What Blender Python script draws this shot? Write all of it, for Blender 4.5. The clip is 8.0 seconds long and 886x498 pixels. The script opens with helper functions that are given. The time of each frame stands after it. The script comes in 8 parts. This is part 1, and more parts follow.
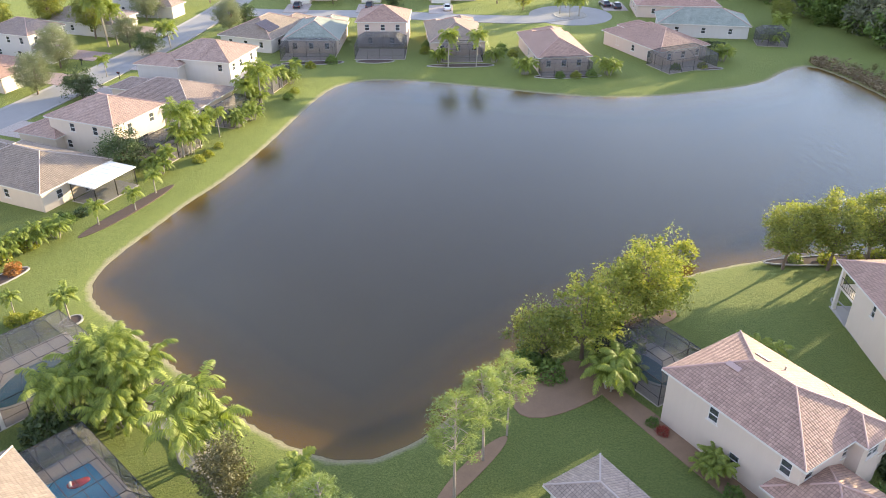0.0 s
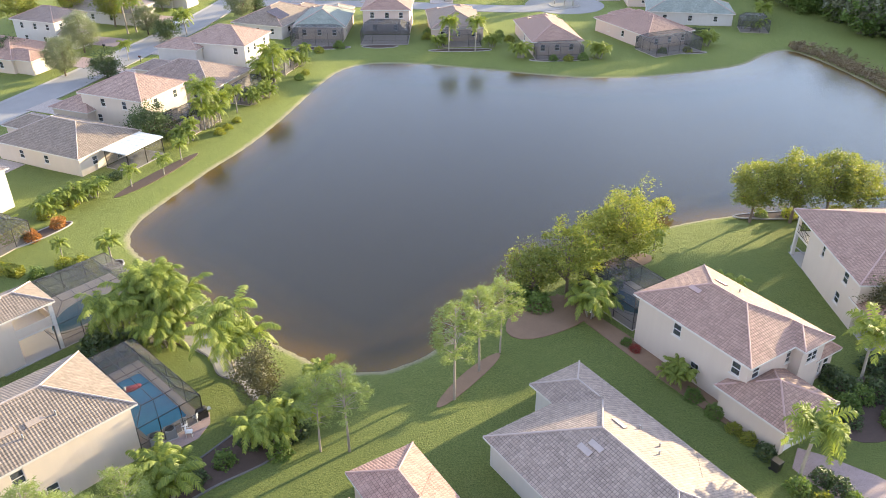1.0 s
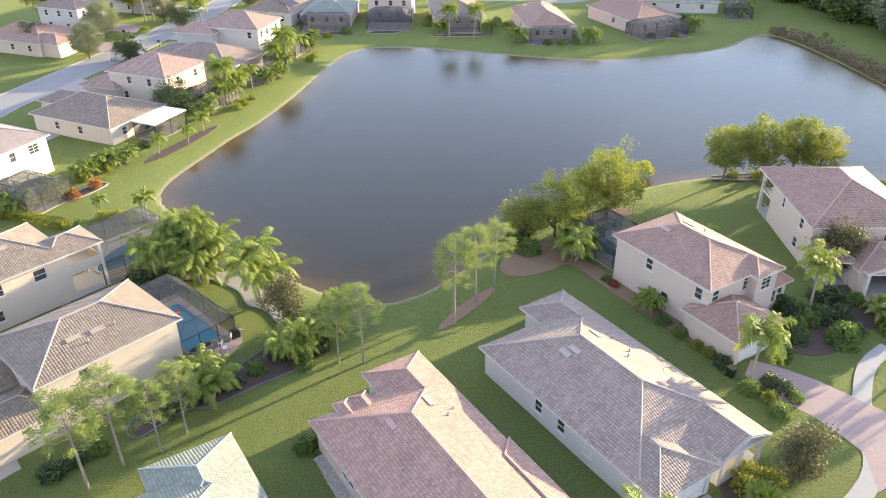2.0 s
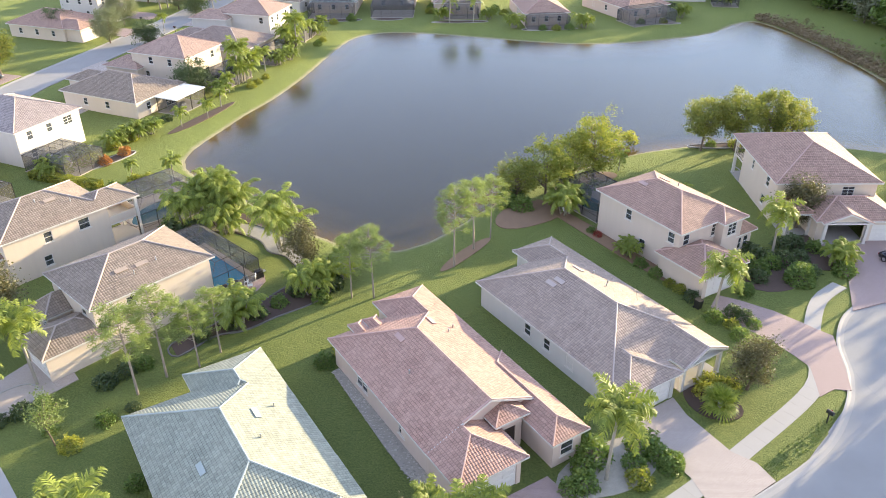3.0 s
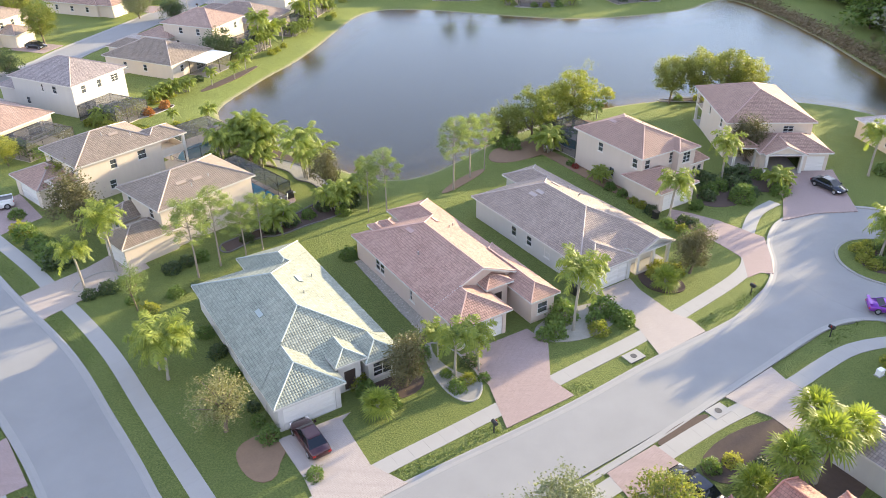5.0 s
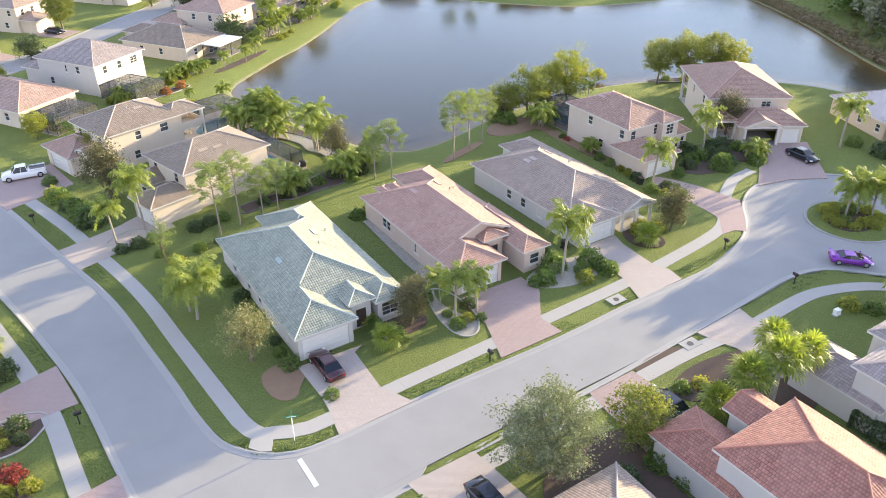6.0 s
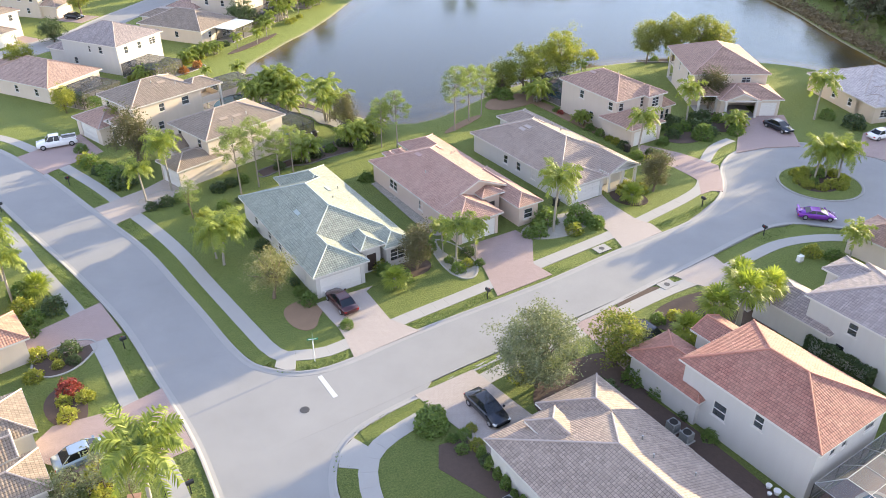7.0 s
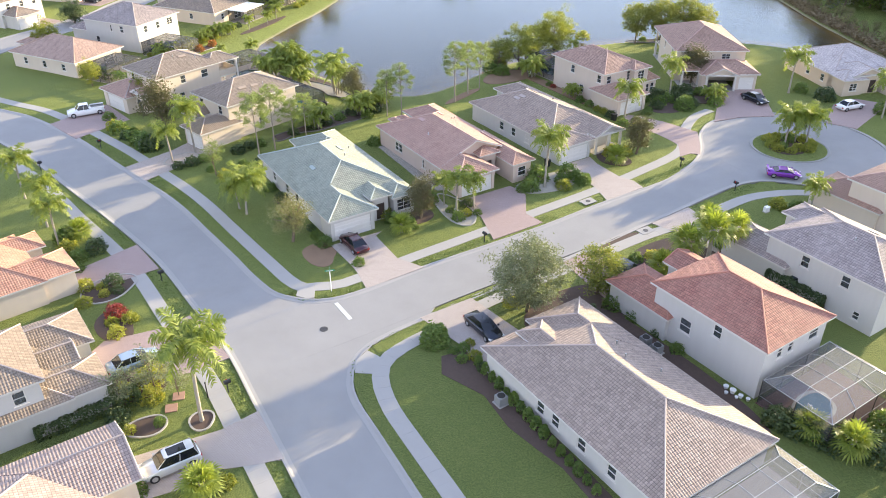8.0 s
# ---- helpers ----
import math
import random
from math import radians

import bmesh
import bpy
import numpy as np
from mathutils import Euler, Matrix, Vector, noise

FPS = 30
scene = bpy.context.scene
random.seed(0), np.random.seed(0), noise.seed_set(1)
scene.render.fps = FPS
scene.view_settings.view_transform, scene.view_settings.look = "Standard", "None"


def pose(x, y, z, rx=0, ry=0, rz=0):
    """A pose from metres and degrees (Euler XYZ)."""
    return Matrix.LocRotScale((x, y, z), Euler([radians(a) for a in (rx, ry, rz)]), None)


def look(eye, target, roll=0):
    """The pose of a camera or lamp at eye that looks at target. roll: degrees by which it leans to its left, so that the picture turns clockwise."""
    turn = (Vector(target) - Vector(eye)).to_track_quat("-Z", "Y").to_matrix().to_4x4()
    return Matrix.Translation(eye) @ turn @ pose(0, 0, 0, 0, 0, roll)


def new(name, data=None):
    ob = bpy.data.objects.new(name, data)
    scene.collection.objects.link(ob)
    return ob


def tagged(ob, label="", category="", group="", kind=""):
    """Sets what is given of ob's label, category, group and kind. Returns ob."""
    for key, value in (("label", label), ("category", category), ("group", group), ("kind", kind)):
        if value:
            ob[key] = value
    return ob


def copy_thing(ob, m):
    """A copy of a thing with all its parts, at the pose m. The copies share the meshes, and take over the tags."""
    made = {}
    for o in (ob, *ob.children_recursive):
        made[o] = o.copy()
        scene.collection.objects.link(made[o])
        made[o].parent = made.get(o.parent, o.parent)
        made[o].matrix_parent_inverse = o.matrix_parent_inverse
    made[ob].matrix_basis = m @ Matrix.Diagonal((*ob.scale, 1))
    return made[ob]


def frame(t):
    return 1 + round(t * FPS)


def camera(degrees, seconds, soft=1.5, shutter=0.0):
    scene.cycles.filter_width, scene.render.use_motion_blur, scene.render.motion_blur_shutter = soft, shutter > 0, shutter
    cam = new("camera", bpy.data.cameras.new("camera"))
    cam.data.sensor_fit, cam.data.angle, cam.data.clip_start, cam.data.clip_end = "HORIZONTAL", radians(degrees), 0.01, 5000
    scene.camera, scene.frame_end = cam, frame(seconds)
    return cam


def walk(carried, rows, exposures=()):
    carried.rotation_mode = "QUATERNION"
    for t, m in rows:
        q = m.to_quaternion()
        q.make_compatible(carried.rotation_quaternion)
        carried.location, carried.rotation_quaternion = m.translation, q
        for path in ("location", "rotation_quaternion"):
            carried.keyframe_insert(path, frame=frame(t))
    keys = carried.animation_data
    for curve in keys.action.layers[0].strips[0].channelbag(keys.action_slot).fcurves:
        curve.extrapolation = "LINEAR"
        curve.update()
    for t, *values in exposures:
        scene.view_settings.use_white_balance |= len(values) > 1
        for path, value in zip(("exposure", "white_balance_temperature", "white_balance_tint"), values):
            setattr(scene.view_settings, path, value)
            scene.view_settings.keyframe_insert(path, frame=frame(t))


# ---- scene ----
cam = camera(59.61, 8.0, 0.9)
PATH = [
    (0.0, (0.00, 0.00, 45.00), (-0.00, 43.26, 19.93), -0.13),
    (0.5, (-0.03, -5.35, 45.08), (-0.05, 37.91, 20.01), -0.19),
    (1.0, (-0.09, -11.12, 45.12), (-0.13, 32.13, 20.04), -0.22),
    (1.5, (-0.15, -16.83, 45.16), (-0.20, 26.42, 20.06), -0.27),
    (3.0, (-0.21, -33.06, 45.31), (-0.34, 10.11, 20.08), -0.35),
    (3.5, (-0.29, -38.09, 45.36), (-0.39, 5.05, 20.08), -0.41),
    (4.0, (-0.39, -42.87, 45.38), (-0.46, 0.26, 20.08), -0.37),
    (4.5, (-0.48, -47.45, 45.45), (-0.53, -4.36, 20.09), -0.35),
    (6.0, (-0.74, -60.97, 45.79), (-0.77, -18.04, 20.15), -0.37),
    (6.5, (-0.86, -65.70, 45.90), (-0.90, -22.85, 20.14), -0.38),
    (7.0, (-1.02, -70.77, 45.98), (-1.05, -27.97, 20.13), -0.37),
    (7.5, (-1.22, -76.07, 46.02), (-1.20, -33.34, 20.07), -0.31),
    (8.0, (-1.43, -81.64, 46.01), (-1.35, -38.96, 19.97), -0.19),
]
walk(cam, [(t, look(eye, target, roll)) for t, eye, target, roll in PATH])

# ---------------------------------------------------------------- light
SUN_AZ, SUN_EL = 36.5, 9.4          # degrees from +x towards +y, and above the horizon
world = bpy.data.worlds.new("sky")
scene.world = world
world.use_nodes = True
wn, wl = world.node_tree.nodes, world.node_tree.links
sky = wn.new("ShaderNodeTexSky")
sky.sky_type = "NISHITA"
sky.sun_disc = False
sky.sun_elevation = radians(SUN_EL)
sky.sun_rotation = radians(90 - SUN_AZ)
sky.air_density, sky.dust_density, sky.ozone_density = 1.0, 2.6, 4.5
wn["Background"].inputs["Strength"].default_value = 0.070
# thin broken cloud, and a pale haze that thickens towards the horizon all round
geo = wn.new("ShaderNodeTexCoord")
flat = wn.new("ShaderNodeMapping")
flat.inputs["Scale"].default_value = (1.0, 1.0, 3.0)
wl.new(geo.outputs["Generated"], flat.inputs["Vector"])
cloud = wn.new("ShaderNodeTexNoise")
cloud.inputs["Scale"].default_value, cloud.inputs["Detail"].default_value, cloud.inputs["Roughness"].default_value = 2.6, 6.0, 0.58
wl.new(flat.outputs["Vector"], cloud.inputs["Vector"])
cover = wn.new("ShaderNodeMapRange")
cover.inputs["From Min"].default_value, cover.inputs["From Max"].default_value = 0.48, 0.74
cover.inputs["To Max"].default_value = 0.7
wl.new(cloud.outputs["Fac"], cover.inputs["Value"])
lit = wn.new("ShaderNodeMix")
lit.data_type = "RGBA"
wl.new(cover.outputs[0], lit.inputs[0])
wl.new(sky.outputs["Color"], lit.inputs[6])
lit.inputs[7].default_value = (9.0, 9.2, 9.8, 1)
xyz = wn.new("ShaderNodeSeparateXYZ")
wl.new(geo.outputs["Generated"], xyz.inputs[0])
low = wn.new("ShaderNodeMapRange")
low.interpolation_type = "SMOOTHSTEP"
low.inputs["From Min"].default_value, low.inputs["From Max"].default_value = 0.0, 0.95
low.inputs["To Min"].default_value, low.inputs["To Max"].default_value = 1.08, 0.0
wl.new(xyz.outputs["Z"], low.inputs["Value"])
haze = wn.new("ShaderNodeMix")
haze.data_type, haze.blend_type = "RGBA", "ADD"
haze.inputs[0].default_value = 1.0
wl.new(lit.outputs[2], haze.inputs[6])
veil = wn.new("ShaderNodeMix")
veil.data_type = "RGBA"
veil.inputs[6].default_value, veil.inputs[7].default_value = (1.38, 1.95, 3.7, 1), (7.4, 7.45, 8.45, 1)
wl.new(low.outputs[0], veil.inputs[0])
wl.new(veil.outputs[2], haze.inputs[7])
wl.new(haze.outputs[2], wn["Background"].inputs["Color"])
sun_data = bpy.data.lights.new("sun", "SUN")
sun_data.energy, sun_data.angle, sun_data.color = 5.0, radians(0.6), (1.0, 0.81, 0.51)
sun = new("sun", sun_data)
sun.matrix_world = look((0, 0, 120), (-100 * math.cos(radians(SUN_AZ)), -100 * math.sin(radians(SUN_AZ)),
                                      120 - 100 * math.tan(radians(SUN_EL))))
scene.view_settings.exposure = 1.78


# ---------------------------------------------------------------- materials
def material(name):
    m = bpy.data.materials.new(name)
    m.use_nodes = True
    return m, m.node_tree.nodes, m.node_tree.links, m.node_tree.nodes["Principled BSDF"]


def noise_node(n, l, vec, scale, detail=4.0, rough=0.55):
    t = n.new("ShaderNodeTexNoise")
    t.inputs["Scale"].default_value = scale
    t.inputs["Detail"].default_value = detail
    t.inputs["Roughness"].default_value = rough
    if vec is not None:
        l.new(vec, t.inputs["Vector"])
    return t


def ramp(n, l, src, stops):
    r = n.new("ShaderNodeValToRGB")
    el = r.color_ramp.elements
    while len(el) < len(stops):
        el.new(0.5)
    for e, (p, c) in zip(el, stops):
        e.position, e.color = p, (*c, 1)
    l.new(src, r.inputs["Fac"])
    return r


def mix(n, l, fac, a, b, kind="MIX"):
    x = n.new("ShaderNodeMix")
    x.data_type, x.blend_type = "RGBA", kind
    for sock, v in ((x.inputs[0], fac), (x.inputs[6], a), (x.inputs[7], b)):
        if isinstance(v, (int, float)):
            sock.default_value = v
        elif isinstance(v, tuple):
            sock.default_value = (*v, 1)
        else:
            l.new(v, sock)
    return x.outputs[2]


def bump(n, l, height, strength, dist, bsdf):
    b = n.new("ShaderNodeBump")
    b.inputs["Strength"].default_value, b.inputs["Distance"].default_value = strength, dist
    l.new(height, b.inputs["Height"])
    l.new(b.outputs["Normal"], bsdf.inputs["Normal"])


def plain(name, color, rough=0.6, metal=0.0, vary=0.12, scale=2.0, grain=30.0, relief=0.15, coat=0.0):
    """A surface of one colour with soft stains, fine grain and relief."""
    m, n, l, b = material(name)
    co = n.new("ShaderNodeTexCoord").outputs["Object"]
    a = noise_node(n, l, co, scale, 5)
    g = noise_node(n, l, co, grain, 3)
    c = mix(n, l, a.outputs["Fac"], tuple(v * (1 - vary) for v in color), tuple(min(1, v * (1 + vary)) for v in color))
    c = mix(n, l, 0.5, c, mix(n, l, g.outputs["Fac"], tuple(v * (1 - vary) for v in color), tuple(min(1, v * (1 + vary)) for v in color)))
    l.new(c, b.inputs["Base Color"])
    b.inputs["Roughness"].default_value, b.inputs["Metallic"].default_value = rough, metal
    b.inputs["Coat Weight"].default_value = coat
    if relief:
        bump(n, l, g.outputs["Fac"], relief, 0.02, b)
    return m


def stucco(name, color):
    """Painted stucco: fine grain, faint streaks of weather."""
    m, n, l, b = material(name)
    co = n.new("ShaderNodeTexCoord").outputs["Object"]
    mp = n.new("ShaderNodeMapping")
    mp.inputs["Scale"].default_value = (1.2, 1.2, 0.18)
    l.new(co, mp.inputs["Vector"])
    streak = noise_node(n, l, mp.outputs["Vector"], 1.4, 5)
    fine = noise_node(n, l, co, 22, 4)
    c = mix(n, l, ramp(n, l, streak.outputs["Fac"], [(0.35, (0, 0, 0)), (0.75, (1, 1, 1))]).outputs["Color"],
            color, tuple(v * 0.95 for v in color))
    c = mix(n, l, 0.18, c, fine.outputs["Color"], "SOFT_LIGHT")
    l.new(c, b.inputs["Base Color"])
    b.inputs["Roughness"].default_value = 0.85
    bump(n, l, fine.outputs["Fac"], 0.3, 0.02, b)
    return m


def roof_tiles(name, c1, c2, c3, tile=(0.24, 0.28), ribs=1.0, stagger=0.0):
    """Concrete roof tiles laid on the roof's own UV, in metres: a tint for each tile, rounded ribs, weathering."""
    m, n, l, b = material(name)
    uv = n.new("ShaderNodeUVMap").outputs["UV"]
    br = n.new("ShaderNodeTexBrick")
    br.offset = stagger
    for key, v in (("Scale", 1.0), ("Mortar Size", 0.020), ("Mortar Smooth", 0.3), ("Bias", -0.1), ("Brick Width", tile[0]), ("Row Height", tile[1])):
        br.inputs[key].default_value = v
    br.inputs["Color1"].default_value, br.inputs["Color2"].default_value = (*c1, 1), (*c2, 1)
    br.inputs["Mortar"].default_value = (*(v * 0.42 for v in c1), 1)
    l.new(uv, br.inputs["Vector"])
    co = n.new("ShaderNodeTexCoord").outputs["Object"]
    big = noise_node(n, l, co, 0.35, 5, 0.65)
    f = ramp(n, l, big.outputs["Fac"], [(0.35, (0, 0, 0)), (0.75, (0.55, 0.55, 0.55))]).outputs["Color"]
    c = mix(n, l, f, br.outputs["Color"], c3)
    cell = n.new("ShaderNodeTexWhiteNoise")
    sn = n.new("ShaderNodeVectorMath")
    sn.operation = "SNAP"
    sn.inputs[1].default_value = (tile[0], tile[1], 1)
    l.new(uv, sn.inputs[0])
    l.new(sn.outputs["Vector"], cell.inputs["Vector"])
    c = mix(n, l, 0.15, c, cell.outputs["Value"], "OVERLAY")
    hs = n.new("ShaderNodeHueSaturation")
    hs.inputs["Saturation"].default_value = 0.9
    l.new(c, hs.inputs["Color"])
    l.new(hs.outputs["Color"], b.inputs["Base Color"])
    b.inputs["Roughness"].default_value = 0.78
    w = n.new("ShaderNodeTexWave")
    w.bands_direction = "X"
    w.inputs["Scale"].default_value = 0.314 / tile[0]
    w.inputs["Distortion"].default_value = 0.0
    l.new(uv, w.inputs["Vector"])
    bump(n, l, w.outputs["Fac"], 0.35 * ribs, 0.02, b)
    return m


def leaf_material(name, colors, trans=0.35):
    """Leaves: a tint for each leaf, some light passing through."""
    m, n, l, b = material(name)
    g = n.new("ShaderNodeNewGeometry")
    k = len(colors)
    r = ramp(n, l, g.outputs["Random Per Island"], [(i / (k - 1), c) for i, c in enumerate(colors)])
    oi = n.new("ShaderNodeObjectInfo")
    c = mix(n, l, 0.25, r.outputs["Color"], mix(n, l, oi.outputs["Random"], tuple(v * 0.7 for v in colors[0]), colors[-1]))
    l.new(c, b.inputs["Base Color"])
    b.inputs["Roughness"].default_value = 0.55
    t = n.new("ShaderNodeBsdfTranslucent")
    l.new(mix(n, l, 1.0, c, (1.0, 1.0, 0.55), "MULTIPLY"), t.inputs["Color"])
    s = n.new("ShaderNodeMixShader")
    s.inputs["Fac"].default_value = trans
    l.new(b.outputs["BSDF"], s.inputs[1])
    l.new(t.outputs["BSDF"], s.inputs[2])
    l.new(s.outputs["Shader"], n["Material Output"].inputs["Surface"])
    return m


def lawn_material():
    m, n, l, b = material("lawn")
    co = n.new("ShaderNodeTexCoord").outputs["Object"]
    patch = noise_node(n, l, co, 0.09, 6, 0.6)
    mid = noise_node(n, l, co, 0.9, 5, 0.65)
    fine = noise_node(n, l, co, 5.5, 6, 0.8)
    c = ramp(n, l, patch.outputs["Fac"], [(0.3, (0.068, 0.104, 0.030)), (0.55, (0.100, 0.139, 0.036)), (0.72, (0.181, 0.197, 0.057))]).outputs["Color"]
    c = mix(n, l, 0.55, c, ramp(n, l, mid.outputs["Fac"], [(0.3, (0.055, 0.086, 0.027)), (0.5, (0.099, 0.139, 0.037)), (0.72, (0.173, 0.182, 0.067))]).outputs["Color"])
    c = mix(n, l, 0.55, c, ramp(n, l, fine.outputs["Fac"], [(0.36, (0.032, 0.053, 0.015)), (0.62, (0.194, 0.228, 0.076))]).outputs["Color"])
    # sandy, dry rim down to the water and the bed below it, amber then darker with depth
    z = n.new("ShaderNodeSeparateXYZ")
    l.new(co, z.inputs[0])
    wob = n.new("ShaderNodeMath")
    wob.operation = "MULTIPLY_ADD"
    l.new(mid.outputs["Fac"], wob.inputs[0])
    wob.inputs[1].default_value = 0.22
    l.new(z.outputs["Z"], wob.inputs[2])
    rim = n.new("ShaderNodeMapRange")
    rim.inputs["From Min"].default_value, rim.inputs["From Max"].default_value = -0.45, -0.31
    l.new(wob.outputs[0], rim.inputs["Value"])
    sand = ramp(n, l, fine.outputs["Fac"], [(0.3, (0.17, 0.15, 0.105)), (0.7, (0.33, 0.295, 0.215))]).outputs["Color"]
    c = mix(n, l, rim.outputs[0], sand, c)
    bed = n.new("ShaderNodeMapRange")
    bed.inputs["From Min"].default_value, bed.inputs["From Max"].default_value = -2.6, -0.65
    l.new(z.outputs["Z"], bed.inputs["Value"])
    bed_tone = ramp(n, l, bed.outputs[0], [(0.0, (0.034, 0.036, 0.034)), (0.45, (0.052, 0.042, 0.026)), (0.66, (0.20, 0.125, 0.03)), (0.84, (0.46, 0.28, 0.05)), (1.0, (0.34, 0.27, 0.13))]).outputs["Color"]
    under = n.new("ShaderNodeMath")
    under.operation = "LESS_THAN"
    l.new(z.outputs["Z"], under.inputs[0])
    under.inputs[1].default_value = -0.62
    c = mix(n, l, under.outputs[0], c, bed_tone)
    l.new(c, b.inputs["Base Color"])
    b.inputs["Roughness"].default_value = 0.9
    b.inputs["Specular IOR Level"].default_value = 0.2
    b.inputs["Sheen Weight"].default_value = 0.20
    b.inputs["Sheen Roughness"].default_value = 0.6
    b.inputs["Sheen Tint"].default_value = (0.82, 0.88, 0.18, 1)
    bump(n, l, fine.outputs["Fac"], 1.0, 0.22, b)
    return m


def water_material():
    m, n, l, b = material("lake_water")
    n.remove(b)
    co = n.new("ShaderNodeTexCoord").outputs["Object"]
    mp = n.new("ShaderNodeMapping")
    mp.inputs["Rotation"].default_value = (0, 0, radians(25))
    mp.inputs["Scale"].default_value = (1.0, 0.45, 1)
    l.new(co, mp.inputs["Vector"])
    w1 = noise_node(n, l, mp.outputs["Vector"], 1.1, 4, 0.6)
    calm = noise_node(n, l, co, 0.022, 3)
    st = n.new("ShaderNodeMapRange")
    st.inputs["From Min"].default_value, st.inputs["From Max"].default_value = 0.35, 0.65
    st.inputs["To Min"].default_value, st.inputs["To Max"].default_value = 0.10, 0.26
    l.new(calm.outputs["Fac"], st.inputs["Value"])
    bm_ = n.new("ShaderNodeBump")
    bm_.inputs["Distance"].default_value = 0.26
    l.new(st.outputs[0], bm_.inputs["Strength"])
    l.new(w1.outputs["Fac"], bm_.inputs["Height"])
    gl = n.new("ShaderNodeBsdfGlossy")
    gl.inputs["Roughness"].default_value = 0.17
    gl.inputs["Color"].default_value = (0.78, 0.89, 1.0, 1)
    l.new(bm_.outputs["Normal"], gl.inputs["Normal"])
    tr = n.new("ShaderNodeBsdfTransparent")
    tr.inputs["Color"].default_value = (0.93, 0.86, 0.70, 1)
    silt = n.new("ShaderNodeBsdfDiffuse")
    # tea-coloured shallows over sand, dark peaty water farther out
    sh = n.new("ShaderNodeAttribute")
    sh.attribute_name = "shallow"
    blot = noise_node(n, l, co, 0.16, 5, 0.6)
    ad = n.new("ShaderNodeMath")
    ad.operation = "MULTIPLY_ADD"
    l.new(blot.outputs["Fac"], ad.inputs[0])
    ad.inputs[1].default_value = 0.5
    l.new(sh.outputs["Fac"], ad.inputs[2])
    tea = ramp(n, l, ad.outputs[0], [(0.28, (0.052, 0.043, 0.022)), (0.62, (0.066, 0.045, 0.014)), (0.92, (0.185, 0.098, 0.012)), (1.0, (0.190, 0.125, 0.04))])
    l.new(tea.outputs["Color"], silt.inputs["Color"])
    body = n.new("ShaderNodeMixShader")
    body.inputs[0].default_value = 0.6
    l.new(tr.outputs["BSDF"], body.inputs[1])
    l.new(silt.outputs["BSDF"], body.inputs[2])
    fr = n.new("ShaderNodeFresnel")
    fr.inputs["IOR"].default_value = 1.37
    l.new(bm_.outputs["Normal"], fr.inputs["Normal"])
    s = n.new("ShaderNodeMixShader")
    l.new(fr.outputs["Fac"], s.inputs[0])
    l.new(body.outputs["Shader"], s.inputs[1])
    l.new(gl.outputs["BSDF"], s.inputs[2])
    l.new(s.outputs["Shader"], n["Material Output"].inputs["Surface"])
    return m


def pavers(name, c1, c2, size=(0.22, 0.11)):
    """Small interlocking pavers with worn tyre-dark patches."""
    m, n, l, b = material(name)
    co = n.new("ShaderNodeTexCoord").outputs["Object"]
    br = n.new("ShaderNodeTexBrick")
    for key, v in (("Scale", 1.0), ("Mortar Size", 0.008), ("Bias", 0.0), ("Brick Width", size[0]), ("Row Height", size[1])):
        br.inputs[key].default_value = v
    br.inputs["Color1"].default_value, br.inputs["Color2"].default_value = (*c1, 1), (*c2, 1)
    br.inputs["Mortar"].default_value = (*(v * 0.55 for v in c1), 1)
    l.new(co, br.inputs["Vector"])
    big = noise_node(n, l, co, 0.45, 5, 0.65)
    c = mix(n, l, ramp(n, l, big.outputs["Fac"], [(0.35, (0, 0, 0)), (0.75, (0.6, 0.6, 0.6))]).outputs["Color"], br.outputs["Color"], tuple(v * 0.78 for v in c2))
    l.new(c, b.inputs["Base Color"])
    b.inputs["Roughness"].default_value = 0.85
    bump(n, l, br.outputs["Fac"], -0.3, 0.01, b)
    return m


def screen_material(name="insect_screen", color=(0.075, 0.075, 0.073), weave=0.5):
    """Insect screen: a dark weave, mostly open."""
    m, n, l, b = material(name)
    b.inputs["Base Color"].default_value = (*color, 1)
    b.inputs["Roughness"].default_value = 0.7
    tr = n.new("ShaderNodeBsdfTransparent")
    s = n.new("ShaderNodeMixShader")
    s.inputs[0].default_value = weave
    l.new(tr.outputs["BSDF"], s.inputs[1])
    l.new(b.outputs["BSDF"], s.inputs[2])
    l.new(s.outputs["Shader"], n["Material Output"].inputs["Surface"])
    return m


def glass_material():
    m, n, l, b = material("window_glass")
    b.inputs["Base Color"].default_value = (0.16, 0.18, 0.20, 1)
    b.inputs["Roughness"].default_value = 0.03
    b.inputs["Transmission Weight"].default_value = 0.6
    b.inputs["IOR"].default_value = 1.45
    return m


def asphalt_material():
    m, n, l, b = material("asphalt")
    co = n.new("ShaderNodeTexCoord").outputs["Object"]
    a = noise_node(n, l, co, 0.25, 6, 0.6)
    g = noise_node(n, l, co, 18, 4, 0.7)
    c = ramp(n, l, a.outputs["Fac"], [(0.3, (0.250, 0.243, 0.230)), (0.7, (0.300, 0.292, 0.276))]).outputs["Color"]
    c = mix(n, l, 0.35, c, ramp(n, l, g.outputs["Fac"], [(0.3, (0.195, 0.190, 0.180)), (0.7, (0.346, 0.336, 0.318))]).outputs["Color"])
    l.new(c, b.inputs["Base Color"])
    b.inputs["Roughness"].default_value = 0.88
    bump(n, l, g.outputs["Fac"], 0.35, 0.01, b)
    return m


